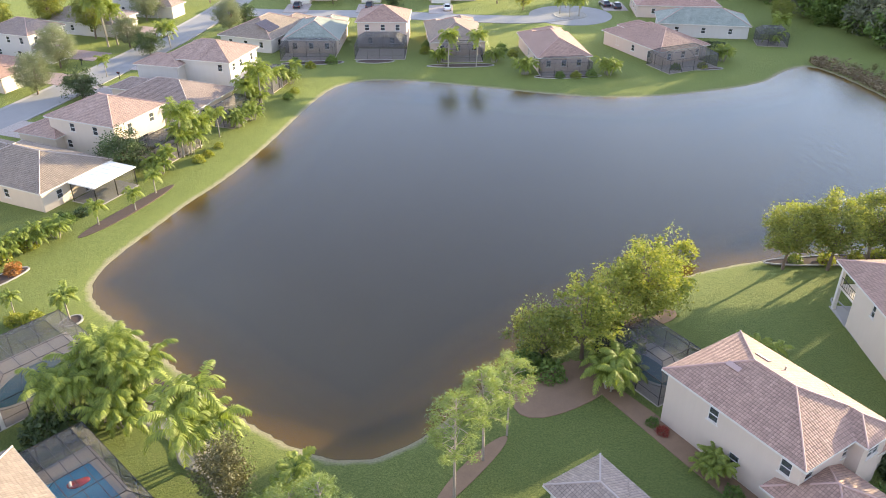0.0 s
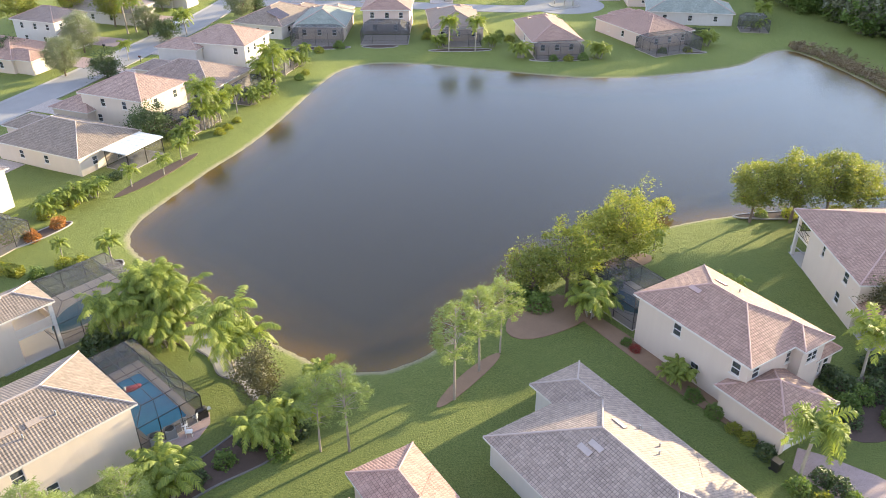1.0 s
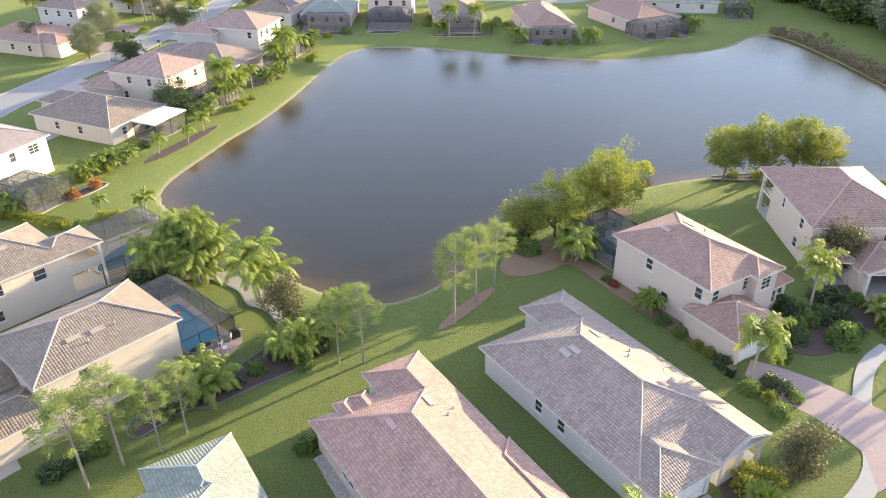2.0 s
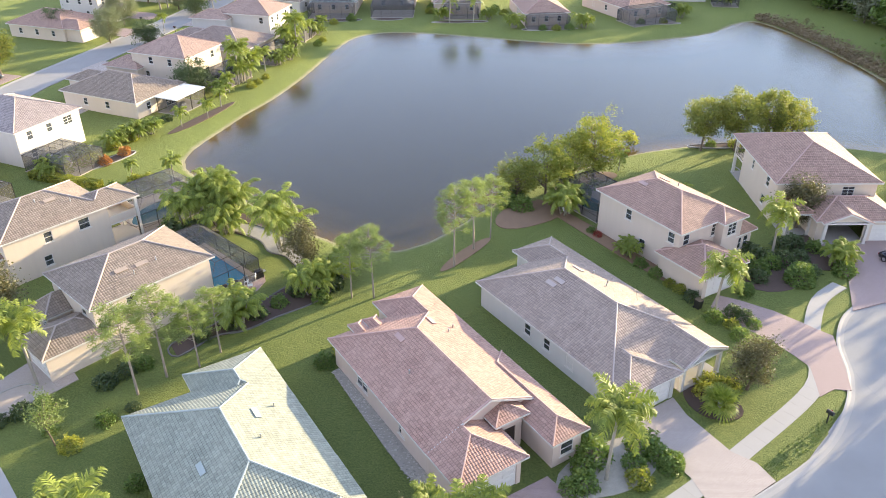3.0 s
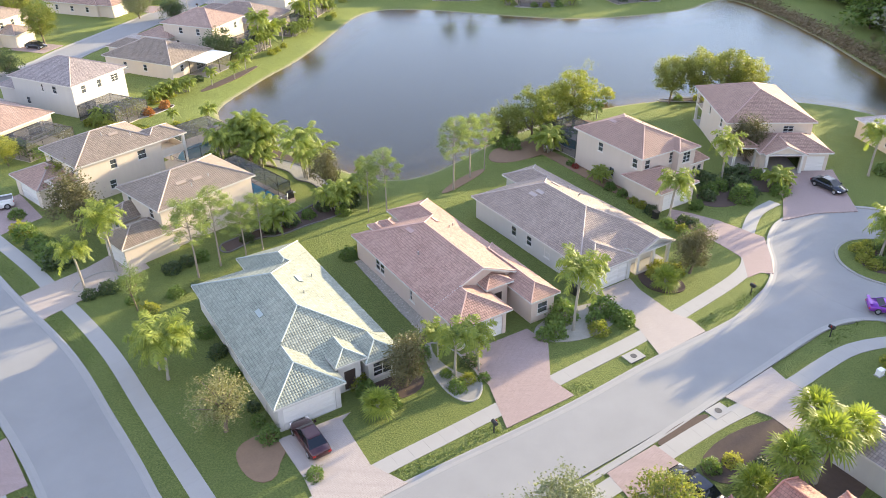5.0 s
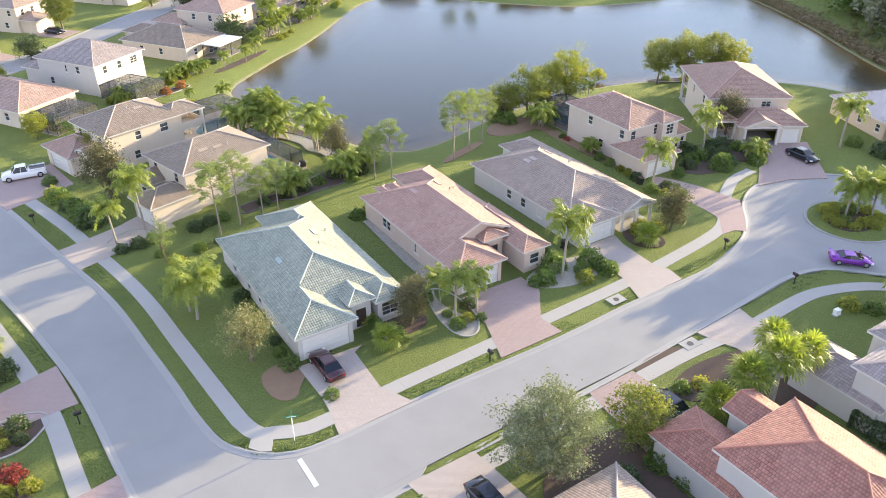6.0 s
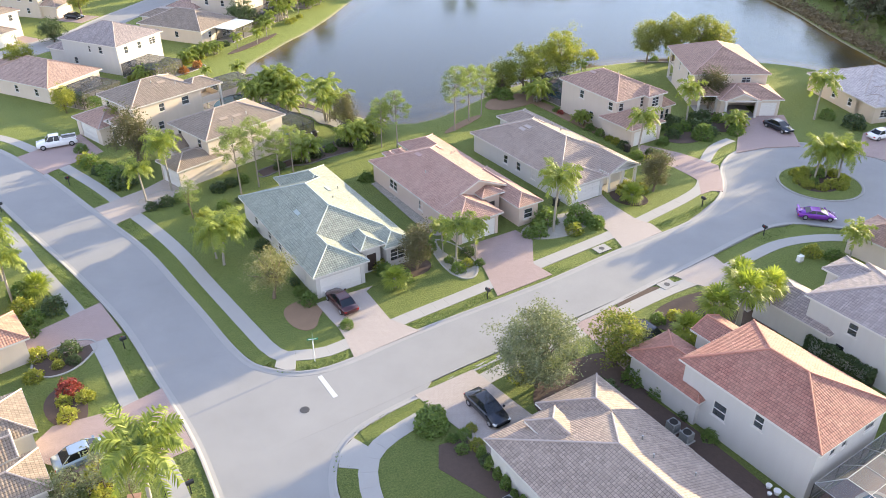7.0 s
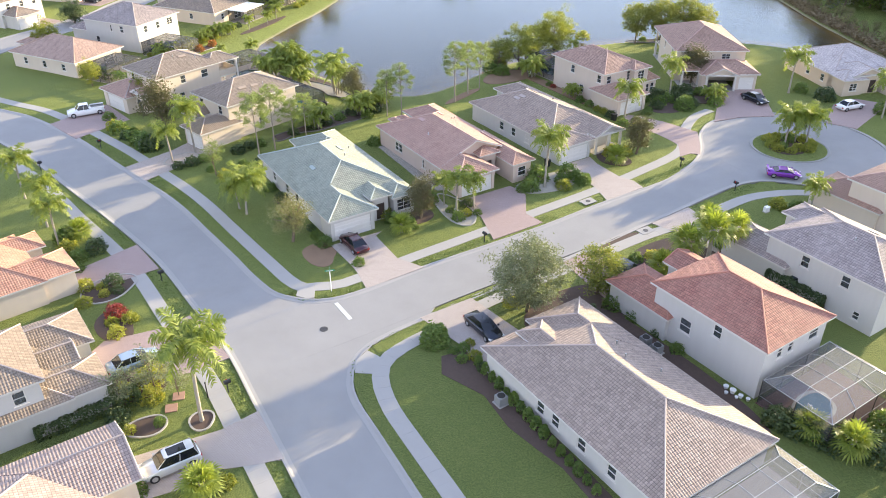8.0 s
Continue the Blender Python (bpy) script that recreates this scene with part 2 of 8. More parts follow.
LAWN, WATER, ASPHALT, SCREEN, GLASS = lawn_material(), water_material(), asphalt_material(), screen_material(), glass_material()
# the same screen for cage roofs, sun glare on the mesh put into its colour
SUNLIT_SCREEN = screen_material("sunlit_insect_screen", (0.28, 0.275, 0.26), 0.42)
CONCRETE = plain("concrete", (0.345, 0.328, 0.298), 0.85, vary=0.10, scale=0.8, grain=14)
KERB = plain("kerb_concrete", (0.315, 0.302, 0.280), 0.85, vary=0.14, scale=1.2, grain=14)
WHITE = plain("white_paint", (0.78, 0.77, 0.73), 0.5, vary=0.05)
TRIM = plain("soft_white_trim", (0.60, 0.57, 0.52), 0.55, vary=0.06)
BARK = plain("bark", (0.16, 0.12, 0.085), 0.9, vary=0.3, scale=4, grain=20, relief=0.6)
PALM_BARK = plain("palm_bark", (0.30, 0.27, 0.22), 0.9, vary=0.25, scale=5, grain=18, relief=0.6)
MULCH = plain("mulch", (0.085, 0.057, 0.043), 0.95, vary=0.45, scale=3, grain=16, relief=0.9)
EARTH = plain("bare_earth", (0.225, 0.145, 0.088), 0.95, vary=0.3, scale=0.8, grain=8, relief=0.6)
GRAVEL = plain("pale_gravel", (0.31, 0.285, 0.24), 0.9, vary=0.4, scale=2.0, grain=12, relief=0.8)
DARK_METAL = plain("bronze_metal", (0.045, 0.042, 0.038), 0.45, 0.6, vary=0.1)
BLACK = plain("black_plastic", (0.02, 0.02, 0.02), 0.4, vary=0.1)
GREY_METAL = plain("grey_metal", (0.45, 0.45, 0.44), 0.4, 0.7, vary=0.08)
PINK_PAVER = pavers("pink_pavers", (0.335, 0.245, 0.220), (0.400, 0.300, 0.268))
TAN_PAVER = pavers("tan_pavers", (0.40, 0.335, 0.29), (0.45, 0.385, 0.335))
POOL = plain("pool_water", (0.02, 0.25, 0.46), 0.05, vary=0.25, scale=0.7, grain=3, relief=0.2)
# pool water darkened in colour for the shade under the screens
SHADED_POOL = plain("shaded_pool_water", (0.02, 0.09, 0.115), 0.05, vary=0.25, scale=0.7, grain=3, relief=0.2)
LEAF = {
    "tree": leaf_material("broad_leaf", [(0.101, 0.142, 0.030), (0.158, 0.206, 0.043), (0.238, 0.271, 0.059), (0.352, 0.344, 0.081)], 0.5),
    "gold": leaf_material("golden_leaf", [(0.164, 0.214, 0.036), (0.259, 0.305, 0.050), (0.363, 0.373, 0.066), (0.423, 0.406, 0.095)], 0.5),
    "oak": leaf_material("oak_leaf", [(0.140, 0.169, 0.089), (0.211, 0.241, 0.135), (0.300, 0.325, 0.198)], 0.35),
    "pine": leaf_material("pine_needle", [(0.165, 0.225, 0.070), (0.255, 0.325, 0.100), (0.350, 0.410, 0.145)], 0.45),
    "palm": leaf_material("palm_leaf", [(0.149, 0.208, 0.036), (0.252, 0.322, 0.052), (0.378, 0.420, 0.085)], 0.5),
    "shrub": leaf_material("shrub_leaf", [(0.078, 0.143, 0.030), (0.134, 0.215, 0.046), (0.218, 0.286, 0.069)], 0.38),
    "dark": leaf_material("dark_leaf", [(0.042, 0.074, 0.026), (0.070, 0.109, 0.036), (0.114, 0.150, 0.051)], 0.25),
    "bronze": leaf_material("bronze_leaf", [(0.075, 0.081, 0.031), (0.122, 0.115, 0.048), (0.184, 0.161, 0.075)], 0.3),
    "reed": leaf_material("reed_leaf", [(0.16, 0.115, 0.06), (0.22, 0.165, 0.09), (0.28, 0.22, 0.12)], 0.2),
    "straw": leaf_material("straw_leaf", [(0.180, 0.180, 0.070), (0.245, 0.240, 0.095), (0.310, 0.295, 0.135)], 0.3),
    "red": leaf_material("red_leaf", [(0.220, 0.033, 0.033), (0.330, 0.055, 0.044), (0.396, 0.110, 0.066)], 0.3),
    "orange": leaf_material("orange_leaf", [(0.396, 0.132, 0.033), (0.462, 0.198, 0.055), (0.330, 0.176, 0.044)], 0.3),
    # far wood: distance haze mixed into the leaf colours, greyer and lighter
    "wood": leaf_material("hazy_woodland_leaf", [(0.112, 0.131, 0.080), (0.173, 0.189, 0.115), (0.255, 0.261, 0.168)], 0.3),
    "grass": leaf_material("grass_blade", [(0.092, 0.144, 0.028), (0.132, 0.191, 0.038), (0.185, 0.238, 0.063)], 0.35),
    "lime": leaf_material("lime_leaf", [(0.240, 0.288, 0.036), (0.336, 0.360, 0.060), (0.408, 0.384, 0.072)], 0.35),
}


# ---------------------------------------------------------------- mesh helpers
def mesh_of(bm, name, mat, smooth=False):
    me = bpy.data.meshes.new(name)
    bm.to_mesh(me)
    bm.free()
    for mt in (mat if isinstance(mat, (list, tuple)) else [mat]):
        me.materials.append(mt)
    if smooth:
        me.shade_smooth()
    return me


def part(name, bm, mat, parent=None, label="", smooth=False):
    ob = new(name, mesh_of(bm, name, mat, smooth))
    ob.parent = parent
    if label:
        tagged(ob, label)
    return ob


def thing(name, m, label, category, group=""):
    e = new(name)
    e.matrix_world = m
    e.empty_display_size = 0.2
    return tagged(e, label, category, group)


def box(bm, x0, x1, y0, y1, z0, z1):
    v = [bm.verts.new(p) for p in ((x0, y0, z0), (x1, y0, z0), (x1, y1, z0), (x0, y1, z0), (x0, y0, z1), (x1, y0, z1), (x1, y1, z1), (x0, y1, z1))]
    for f in ((0, 3, 2, 1), (4, 5, 6, 7), (0, 1, 5, 4), (1, 2, 6, 5), (2, 3, 7, 6), (3, 0, 4, 7)):
        bm.faces.new([v[i] for i in f])
    return bm


def tube(bm, path, radii, sides=6):
    """A tapered tube along points."""
    rings = []
    for i, (p, r) in enumerate(zip(path, radii)):
        p = Vector(p)
        a, c = Vector(path[max(i - 1, 0)]), Vector(path[min(i + 1, len(path) - 1)])
        d = (c - a).normalized()
        x = d.orthogonal().normalized()
        y = d.cross(x)
        rings.append([bm.verts.new(p + r * (math.cos(t) * x + math.sin(t) * y)) for t in (2 * math.pi * k / sides for k in range(sides))])
    for a, c in zip(rings, rings[1:]):
        best = min(range(sides), key=lambda s: (c[s].co - a[0].co).length)
        for k in range(sides):
            bm.faces.new((a[k], a[(k + 1) % sides], c[(k + 1 + best) % sides], c[(k + best) % sides]))
    bm.faces.new(rings[-1])
    return bm


def bar(bm, a, b, w):
    """A square bar from a to b."""
    return tube(bm, [a, b], [w * 0.7, w * 0.7], 4)


def loft(rings):
    bm = bmesh.new()
    rs_ = [[bm.verts.new(p) for p in r] for r in rings]
    n = len(rings[0])
    for a, b in zip(rs_, rs_[1:]):
        for k in range(n):
            bm.faces.new((a[k], a[(k + 1) % n], b[(k + 1) % n], b[k]))
    bm.faces.new(rs_[0][::-1])
    bm.faces.new(rs_[-1])
    bmesh.ops.recalc_face_normals(bm, faces=bm.faces[:])
    return bm


def smooth_line(points, step=1.0, closed=False):
    """A smooth curve through points, at even steps."""
    p = [Vector(q).to_2d() if len(q) > 2 else Vector(q) for q in points]
    n = len(p)
    out = []
    for i in range(n if closed else n - 1):
        a, b, c, d = (p[(i - 1) % n], p[i], p[(i + 1) % n], p[(i + 2) % n]) if closed else (p[max(i - 1, 0)], p[i], p[i + 1], p[min(i + 2, n - 1)])
        k = max(2, int((c - b).length / step))
        for j in range(k):
            t = j / k
            out.append(0.5 * (2 * b + (c - a) * t + (2 * a - 5 * b + 4 * c - d) * t * t + (3 * b - a - 3 * c + d) * t ** 3))
    if not closed:
        out.append(p[-1])
    return out


def ribbon(bm, line, o0, o1, z0, z1, closed=False, skirt=0.15):
    """A strip along a line between two sideways offsets (left is positive), with a skirt down its edges."""
    n = len(line)
    rows = []
    for i, p in enumerate(line):
        a, c = (line[i - 1], line[(i + 1) % n]) if closed else (line[max(i - 1, 0)], line[min(i + 1, n - 1)])
        d = (c - a).normalized()
        s = Vector((-d.y, d.x))
        q0, q1 = p + s * o0, p + s * o1
        rows.append([bm.verts.new((q0.x, q0.y, z0 - skirt)), bm.verts.new((q0.x, q0.y, z0)), bm.verts.new((q1.x, q1.y, z1)), bm.verts.new((q1.x, q1.y, z1 - skirt))])
    m = n if closed else n - 1
    for i in range(m):
        a, c = rows[i], rows[(i + 1) % n]
        for k in range(3):
            bm.faces.new((a[k], c[k], c[k + 1], a[k + 1]))
    bmesh.ops.recalc_face_normals(bm, faces=bm.faces[:])
    return bm


def slab(bm, pts, z1, z0=-0.12):
    """A flat slab with the outline pts."""
    lo = [bm.verts.new((x, y, z0)) for x, y in pts]
    hi = [bm.verts.new((x, y, z1)) for x, y in pts]
    n = len(pts)
    bm.faces.new(hi)
    for i in range(n):
        bm.faces.new((lo[i], lo[(i + 1) % n], hi[(i + 1) % n], hi[i]))
    bmesh.ops.recalc_face_normals(bm, faces=bm.faces[:])
    return bm


def rounded(cx, cy, rx, ry, turn=0.0, n=22, wob=0.08, seed=1):
    """An uneven oval outline."""
    rnd = random.Random(seed)
    ph = [rnd.uniform(0, 6.28) for _ in range(3)]
    c, s = math.cos(radians(turn)), math.sin(radians(turn))
    out = []
    for k in range(n):
        a = 2 * math.pi * k / n
        r = 1 + wob * (math.sin(2 * a + ph[0]) + 0.6 * math.sin(3 * a + ph[1]))
        x, y = rx * r * math.cos(a), ry * r * math.sin(a)
        out.append((cx + c * x - s * y, cy + s * x + c * y))
    return out


# ---------------------------------------------------------------- ground, lake and roads
LAKE = [(-38.4, 71.5), (-36.6, 67.3), (-31.0, 62.3), (-26.2, 57.8), (-21.9, 53.7), (-17.0, 49.6), (-12.8, 46.6), (-9.0, 44.9), (-5.5, 45.0),
        (-2.0, 47.1), (2.0, 51.6), (8.0, 58.8), (15.0, 64.8), (22.2, 69.6), (28.0, 73.0), (36.0, 75.6), (44.0, 76.6), (58.0, 75.4), (68.0, 71.0),
        (76.0, 61.0), (80.5, 52.0), (85.5, 57.0), (83.2, 74.0), (81.5, 92.0), (81.0, 112.0), (78.6, 131.0), (75.5, 145.0), (72.0, 150.6), (66.0, 147.0), (58.0, 139.5),
        (42.0, 133.8), (29.6, 132.2), (17.9, 134.6), (7.9, 137.9), (-4.6, 141.6), (-14.0, 142.0), (-19.6, 138.5), (-22.3, 131.6), (-24.6, 121.7),
        (-27.2, 109.6), (-30.4, 98.3), (-33.6, 90.4), (-35.8, 83.5), (-38.0, 76.6)]
shore = smooth_line(LAKE, 1.5, closed=True)
WATER_Z = -0.6

def offset(line, o):
    out = []
    for i, p in enumerate(line):
        d = (line[min(i + 1, len(line) - 1)] - line[max(i - 1, 0)]).normalized()
        out.append(p + Vector((-d.y, d.x)) * o)
    return out


FRONT_ST = smooth_line([(-17.0, -23.4), (-8.5, -17.9), (-1.4, -13.0), (12.9, -3.6), (27.5, 6.4), (37.0, 13.4)], 1.2)
LEFT_ST = offset(smooth_line([(8.0, -66.0), (-2.0, -50.5), (-7.5, -42.0), (-14.0, -30.5), (-18.5, -22.6), (-24.2, -14.6), (-30.4, -6.2), (-38.6, 2.8), (-47.3, 11.6), (-57.0, 21.4),
                       (-62.6, 26.0), (-69.2, 31.0), (-75.3, 34.2), (-84.0, 38.5), (-91.0, 47.0), (-93.5, 60.0), (-90.5, 74.0), (-84.0, 86.0), (-78.6, 97.0), (-76.8, 106.0), (-71.4, 124.0), (-66.0, 143.5), (-59.6, 170.0), (-54.7, 200.0), (-52.0, 240.0)], 1.5), -0.35)
FAR_ST = smooth_line([(-54.5, 196.0), (-38.0, 193.0), (-16.0, 192.0), (4.0, 188.0), (20.0, 186.5), (30.0, 190.0)], 1.5)
CULDESAC, ISLAND = (49.9, 22.2), (49.2, 21.9)
FAR_CULDESAC = (31.0, 191.0)
HALF = 3.25
MOUTH = [(28.0, 10.8), (33.9, 17.2), (36.4, 21.6), (37.6, 26.4), (42.0, 32.0), (49.9, 22.2), (47.0, 9.8), (41.6, 11.0), (36.6, 9.3), (30.0, 4.4)]
CORNERS = [(-22.0, -11.0), (-18.8, -14.2), (-15.9, -16.35), (-12.8, -16.25), (-7.0, -13.1), (-2.0, -17.0), (-2.9, -19.5), (-6.1, -21.7), (-8.5, -23.9), (-9.7, -26.1), (-9.8, -29.0), (-9.0, -31.7), (-7.1, -35.2), (-5.2, -39.0), (-12.0, -40.0), (-24.0, -20.0)]


def outline_distance(px, py, line, closed):
    """Distance of many points from a line."""
    best = np.full(px.shape, 1e9)
    n = len(line)
    for i in range(n if closed else n - 1):
        a, b = line[i], line[(i + 1) % n]
        ex, ey = b[0] - a[0], b[1] - a[1]
        t = np.clip(((px - a[0]) * ex + (py - a[1]) * ey) / (ex * ex + ey * ey + 1e-9), 0, 1)
        best = np.minimum(best, (px - a[0] - t * ex) ** 2 + (py - a[1] - t * ey) ** 2)
    return np.sqrt(best)


def inside(px, py, line):
    res = np.zeros(px.shape, bool)
    n = len(line)
    for i in range(n):
        a, b = line[i], line[(i + 1) % n]
        cross = ((a[1] > py) != (b[1] > py)) & (px < (b[0] - a[0]) * (py - a[1]) / (b[1] - a[1] + 1e-12) + a[0])
        res ^= cross
    return res


def ground_height(px, py):
    d = outline_distance(px, py, shore[::2], True)
    sd = np.where(inside(px, py, shore[::2]), -d, d)
    z = np.interp(sd, [-40, -18, -8, -3, 0, 0.9, 3.0, 6.0], [-3.4, -2.7, -1.6, -1.0, -0.6, -0.34, -0.12, 0.0])
    z += np.where((sd > 3) & (sd < 60), 0.05 * np.sin(px * 0.31 + 1.3 * np.sin(py * 0.17)) * np.sin(py * 0.27), 0) * np.clip((sd - 3) / 6, 0, 1)
    road = np.minimum(outline_distance(px, py, FRONT_ST, False), outline_distance(px, py, LEFT_ST, False) - 0.55)
    road = np.minimum(road, np.where(inside(px, py, CORNERS) | inside(px, py, MOUTH), 0.0, 9.0))
    road = np.minimum(road, outline_distance(px, py, FAR_ST, False))
    road = np.minimum(road, np.hypot(px - CULDESAC[0], py - CULDESAC[1]) - 9.7)
    road = np.minimum(road, np.hypot(px - FAR_CULDESAC[0], py - FAR_CULDESAC[1]) - 6.5)
    return np.where(road < 8, np.minimum(z, np.interp(road, [HALF - 0.3, HALF + 0.5, HALF + 1.3], [-0.32, -0.02, 0.0])), z)


def build_ground():
    near_x, near_y = np.arange(-112, 112.1, 0.9), np.arange(-74, 232.1, 0.9)
    xs = np.concatenate([[-2500, -1200, -600, -300, -180, -135], near_x, [135, 180, 300, 600, 1200, 2500]])
    ys = np.concatenate([[-2500, -1200, -600, -300, -160, -100], near_y, [255, 310, 420, 650, 1200, 2500]])
    gx, gy = np.meshgrid(xs, ys)
    gz = ground_height(gx.ravel(), gy.ravel())
    me = bpy.data.meshes.new("ground")
    w, h = len(xs), len(ys)
    idx = np.arange(w * h).reshape(h, w)
    quads = np.stack([idx[:-1, :-1], idx[:-1, 1:], idx[1:, 1:], idx[1:, :-1]], -1).reshape(-1, 4)
    me.from_pydata(np.stack([gx.ravel(), gy.ravel(), gz], 1).tolist(), [], quads.tolist())
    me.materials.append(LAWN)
    me.shade_smooth()
    return tagged(new("ground", me), "mown green lawn sloping to a sandy lake edge", "lawn", kind="structure")


build_ground()


def build_water():
    """The lake's surface as a fine sheet that knows how far the shore is."""
    xs, ys = np.arange(-44, 92, 1.3), np.arange(40, 158, 1.3)
    gx, gy = np.meshgrid(xs, ys)
    px, py = gx.ravel(), gy.ravel()
    d = outline_distance(px, py, shore[::2], True)
    d = np.where(inside(px, py, shore[::2]), d, -d)
    w, h = len(xs), len(ys)
    idx = np.arange(w * h).reshape(h, w)
    quads = np.stack([idx[:-1, :-1], idx[:-1, 1:], idx[1:, 1:], idx[1:, :-1]], -1).reshape(-1, 4)
    quads = quads[(d[quads] > -2.2).all(1)]
    used, back = np.unique(quads, return_inverse=True)
    me = bpy.data.meshes.new("water")
    me.from_pydata(np.stack([px[used], py[used], np.full(len(used), WATER_Z)], 1).tolist(), [], back.reshape(-1, 4).tolist())
    at = me.attributes.new("shallow", "FLOAT", "POINT")
    at.data.foreach_set("value", np.interp(d[used], [0.0, 1.2, 3.5, 9.0], [0.72, 0.55, 0.30, 0.0]).astype(np.float32))
    me.materials.append(WATER)
    return tagged(new("water", me), "dark rippled lake reflecting the evening sky", "lake", kind="structure")


build_water()



def disc(bm, c, r, z, n=40):
    return slab(bm, [(c[0] + r * math.cos(2 * math.pi * k / n), c[1] + r * math.sin(2 * math.pi * k / n)) for k in range(n)], z, z - 0.2)


def road(name, line, label, z, half=HALF):
    bm = ribbon(bmesh.new(), line, -half, half, z, z)
    return tagged(part(name, bm, ASPHALT), label, "road", kind="structure")


road("road_front", FRONT_ST, "pale grey worn asphalt street with long shadows", -0.060)
road("road_side", LEFT_ST, "pale grey worn asphalt side street", -0.064, 3.8)
tagged(part("road_corner", slab(bmesh.new(), CORNERS, -0.068, -0.3), ASPHALT), "pale asphalt where the two streets meet", "road", kind="structure")
road("road_far", FAR_ST, "pale asphalt street across the lake", -0.06)
tagged(part("road_mouth", slab(bmesh.new(), MOUTH, -0.072, -0.3), ASPHALT), "pale asphalt widening into the turning circle", "road", kind="structure")
for nm, c, r, z in (("road_turning_circle", CULDESAC, 12.9, -0.068), ("road_far_circle", FAR_CULDESAC, 10.0, -0.066)):
    tagged(part(nm, disc(bmesh.new(), c, r, z), ASPHALT), "round asphalt turning circle at the street's end", "road", kind="structure")


def kerb(line, name="kerb", closed=False):
    """A rolled concrete kerb; the gutter lies to the right of the line."""
    bm = ribbon(bmesh.new(), line, -0.42, -0.10, -0.052, -0.03, closed)
    ribbon(bm, line, -0.10, 0.10, -0.03, 0.045, closed)
    ribbon(bm, line, 0.10, 0.24, 0.045, 0.05, closed)
    return tagged(part(name, bm, KERB), "low rolled concrete kerb along the street", "kerb", kind="structure")


E_ = HALF + 0.1
# lake side of the front street, round the corner into the side street
kerb(smooth_line([(44.2, 33.9), (40.2, 30.9), (37.5, 26.4), (36.3, 21.6), (34.0, 17.0), (29.0, 11.4), (18.6, 4.5), (9.4, -2.0), (-3.4, -10.05), (-9.2, -14.2), (-12.7, -16.05), (-15.6, -16.2), (-18.6, -15.15),
                  (-20.4, -13.45), (-22.6, -10.75), (-24.35, -8.35), (-28.63, -2.82), (-35.8, 6.1), (-45.6, 15.8), (-54.6, 24.8), (-60.2, 29.6), (-67.0, 34.8), (-73.3, 38.0), (-81.8, 42.2), (-87.2, 49.2), (-89.2, 60.0), (-86.5, 72.4), (-80.2, 84.0), (-74.5, 95.6), (-72.6, 104.8), (-67.3, 122.8),
                  (-61.9, 142.4), (-55.5, 168.9), (-52.6, 190.0)], 1.0)[::-1])
# far side of the side street
kerb(offset(LEFT_ST, 3.95))
# south side of the front street, round its corner, and up to the turning circle
kerb(smooth_line([(2.4, -52.5), (-3.4, -41.6), (-6.9, -35.1), (-8.8, -31.6), (-9.6, -29.0), (-9.5, -26.1), (-8.3, -23.7), (-5.9, -21.5), (-2.9, -19.3), (1.4, -16.2), (15.5, -6.4), (28.0, 2.9), (36.6, 9.2), (41.6, 10.9), (47.0, 9.7), (52.0, 9.4), (56.8, 11.2)], 1.0)[::-1])
kerb([Vector((CULDESAC[0] + 13.0 * math.cos(a), CULDESAC[1] + 13.0 * math.sin(a))) for a in np.linspace(radians(-58), radians(116), 40)])
kerb([Vector((ISLAND[0] + 5.25 * math.cos(a), ISLAND[1] + 5.15 * math.sin(a))) for a in np.linspace(0, -2 * math.pi, 40)[:-1]], closed=True)
kerb([Vector((FAR_CULDESAC[0] + 3.8 * math.cos(a), FAR_CULDESAC[1] + 3.8 * math.sin(a))) for a in np.linspace(0, -2 * math.pi, 30)[:-1]], closed=True)
kerb(offset(FAR_ST, -E_)[::-1])
kerb(offset(FAR_ST, E_))


PATHS, COVERED = [], []                # where no grass grows


def pavement(line, width, name, label, z=0.045):
    """A footpath of cast slabs with joints, each slab a piece."""
    PATHS.append((smooth_line(line, 1.0), width / 2 + 0.12))
    top = tagged(new(name), label, "footpath", kind="structure")
    pts = smooth_line(line, 0.05)
    acc, start, cut = 0.0, 0, []
    for i in range(1, len(pts)):
        acc += (pts[i] - pts[i - 1]).length
        if acc >= 1.5:
            cut.append((start, i))
            start, acc = i, 0.0
    for a, b in cut:
        d0 = (pts[min(a + 1, len(pts) - 1)] - pts[max(a - 1, 0)]).normalized()
        d1 = (pts[min(b + 1, len(pts) - 1)] - pts[b - 1]).normalized()
        s0, s1 = Vector((-d0.y, d0.x)) * width / 2, Vector((-d1.y, d1.x)) * width / 2
        p0, p1 = pts[a] + d0 * 0.004, pts[b] - d1 * 0.004
        bm = slab(bmesh.new(), [tuple(p0 - s0), tuple(p1 - s1), tuple(p1 + s1), tuple(p0 + s0)], z, -0.1)
        part("slab", bm, CONCRETE, top)
    return top


WALK = "pale concrete footpath between lawn and verge"
pavement([(-16.4, -14.2), (-14.8, -13.8), (-12.4, -13.4), (-9.9, -11.8), (-5.0, -8.2), (-0.2, -4.9), (4.8, -1.4), (11.1, 3.0), (18.4, 8.1), (24.6, 13.0), (31.0, 18.4), (33.5, 21.6), (34.5, 25.6), (38.2, 33.0), (42.0, 36.4)], 1.55, "pavement_front", WALK)
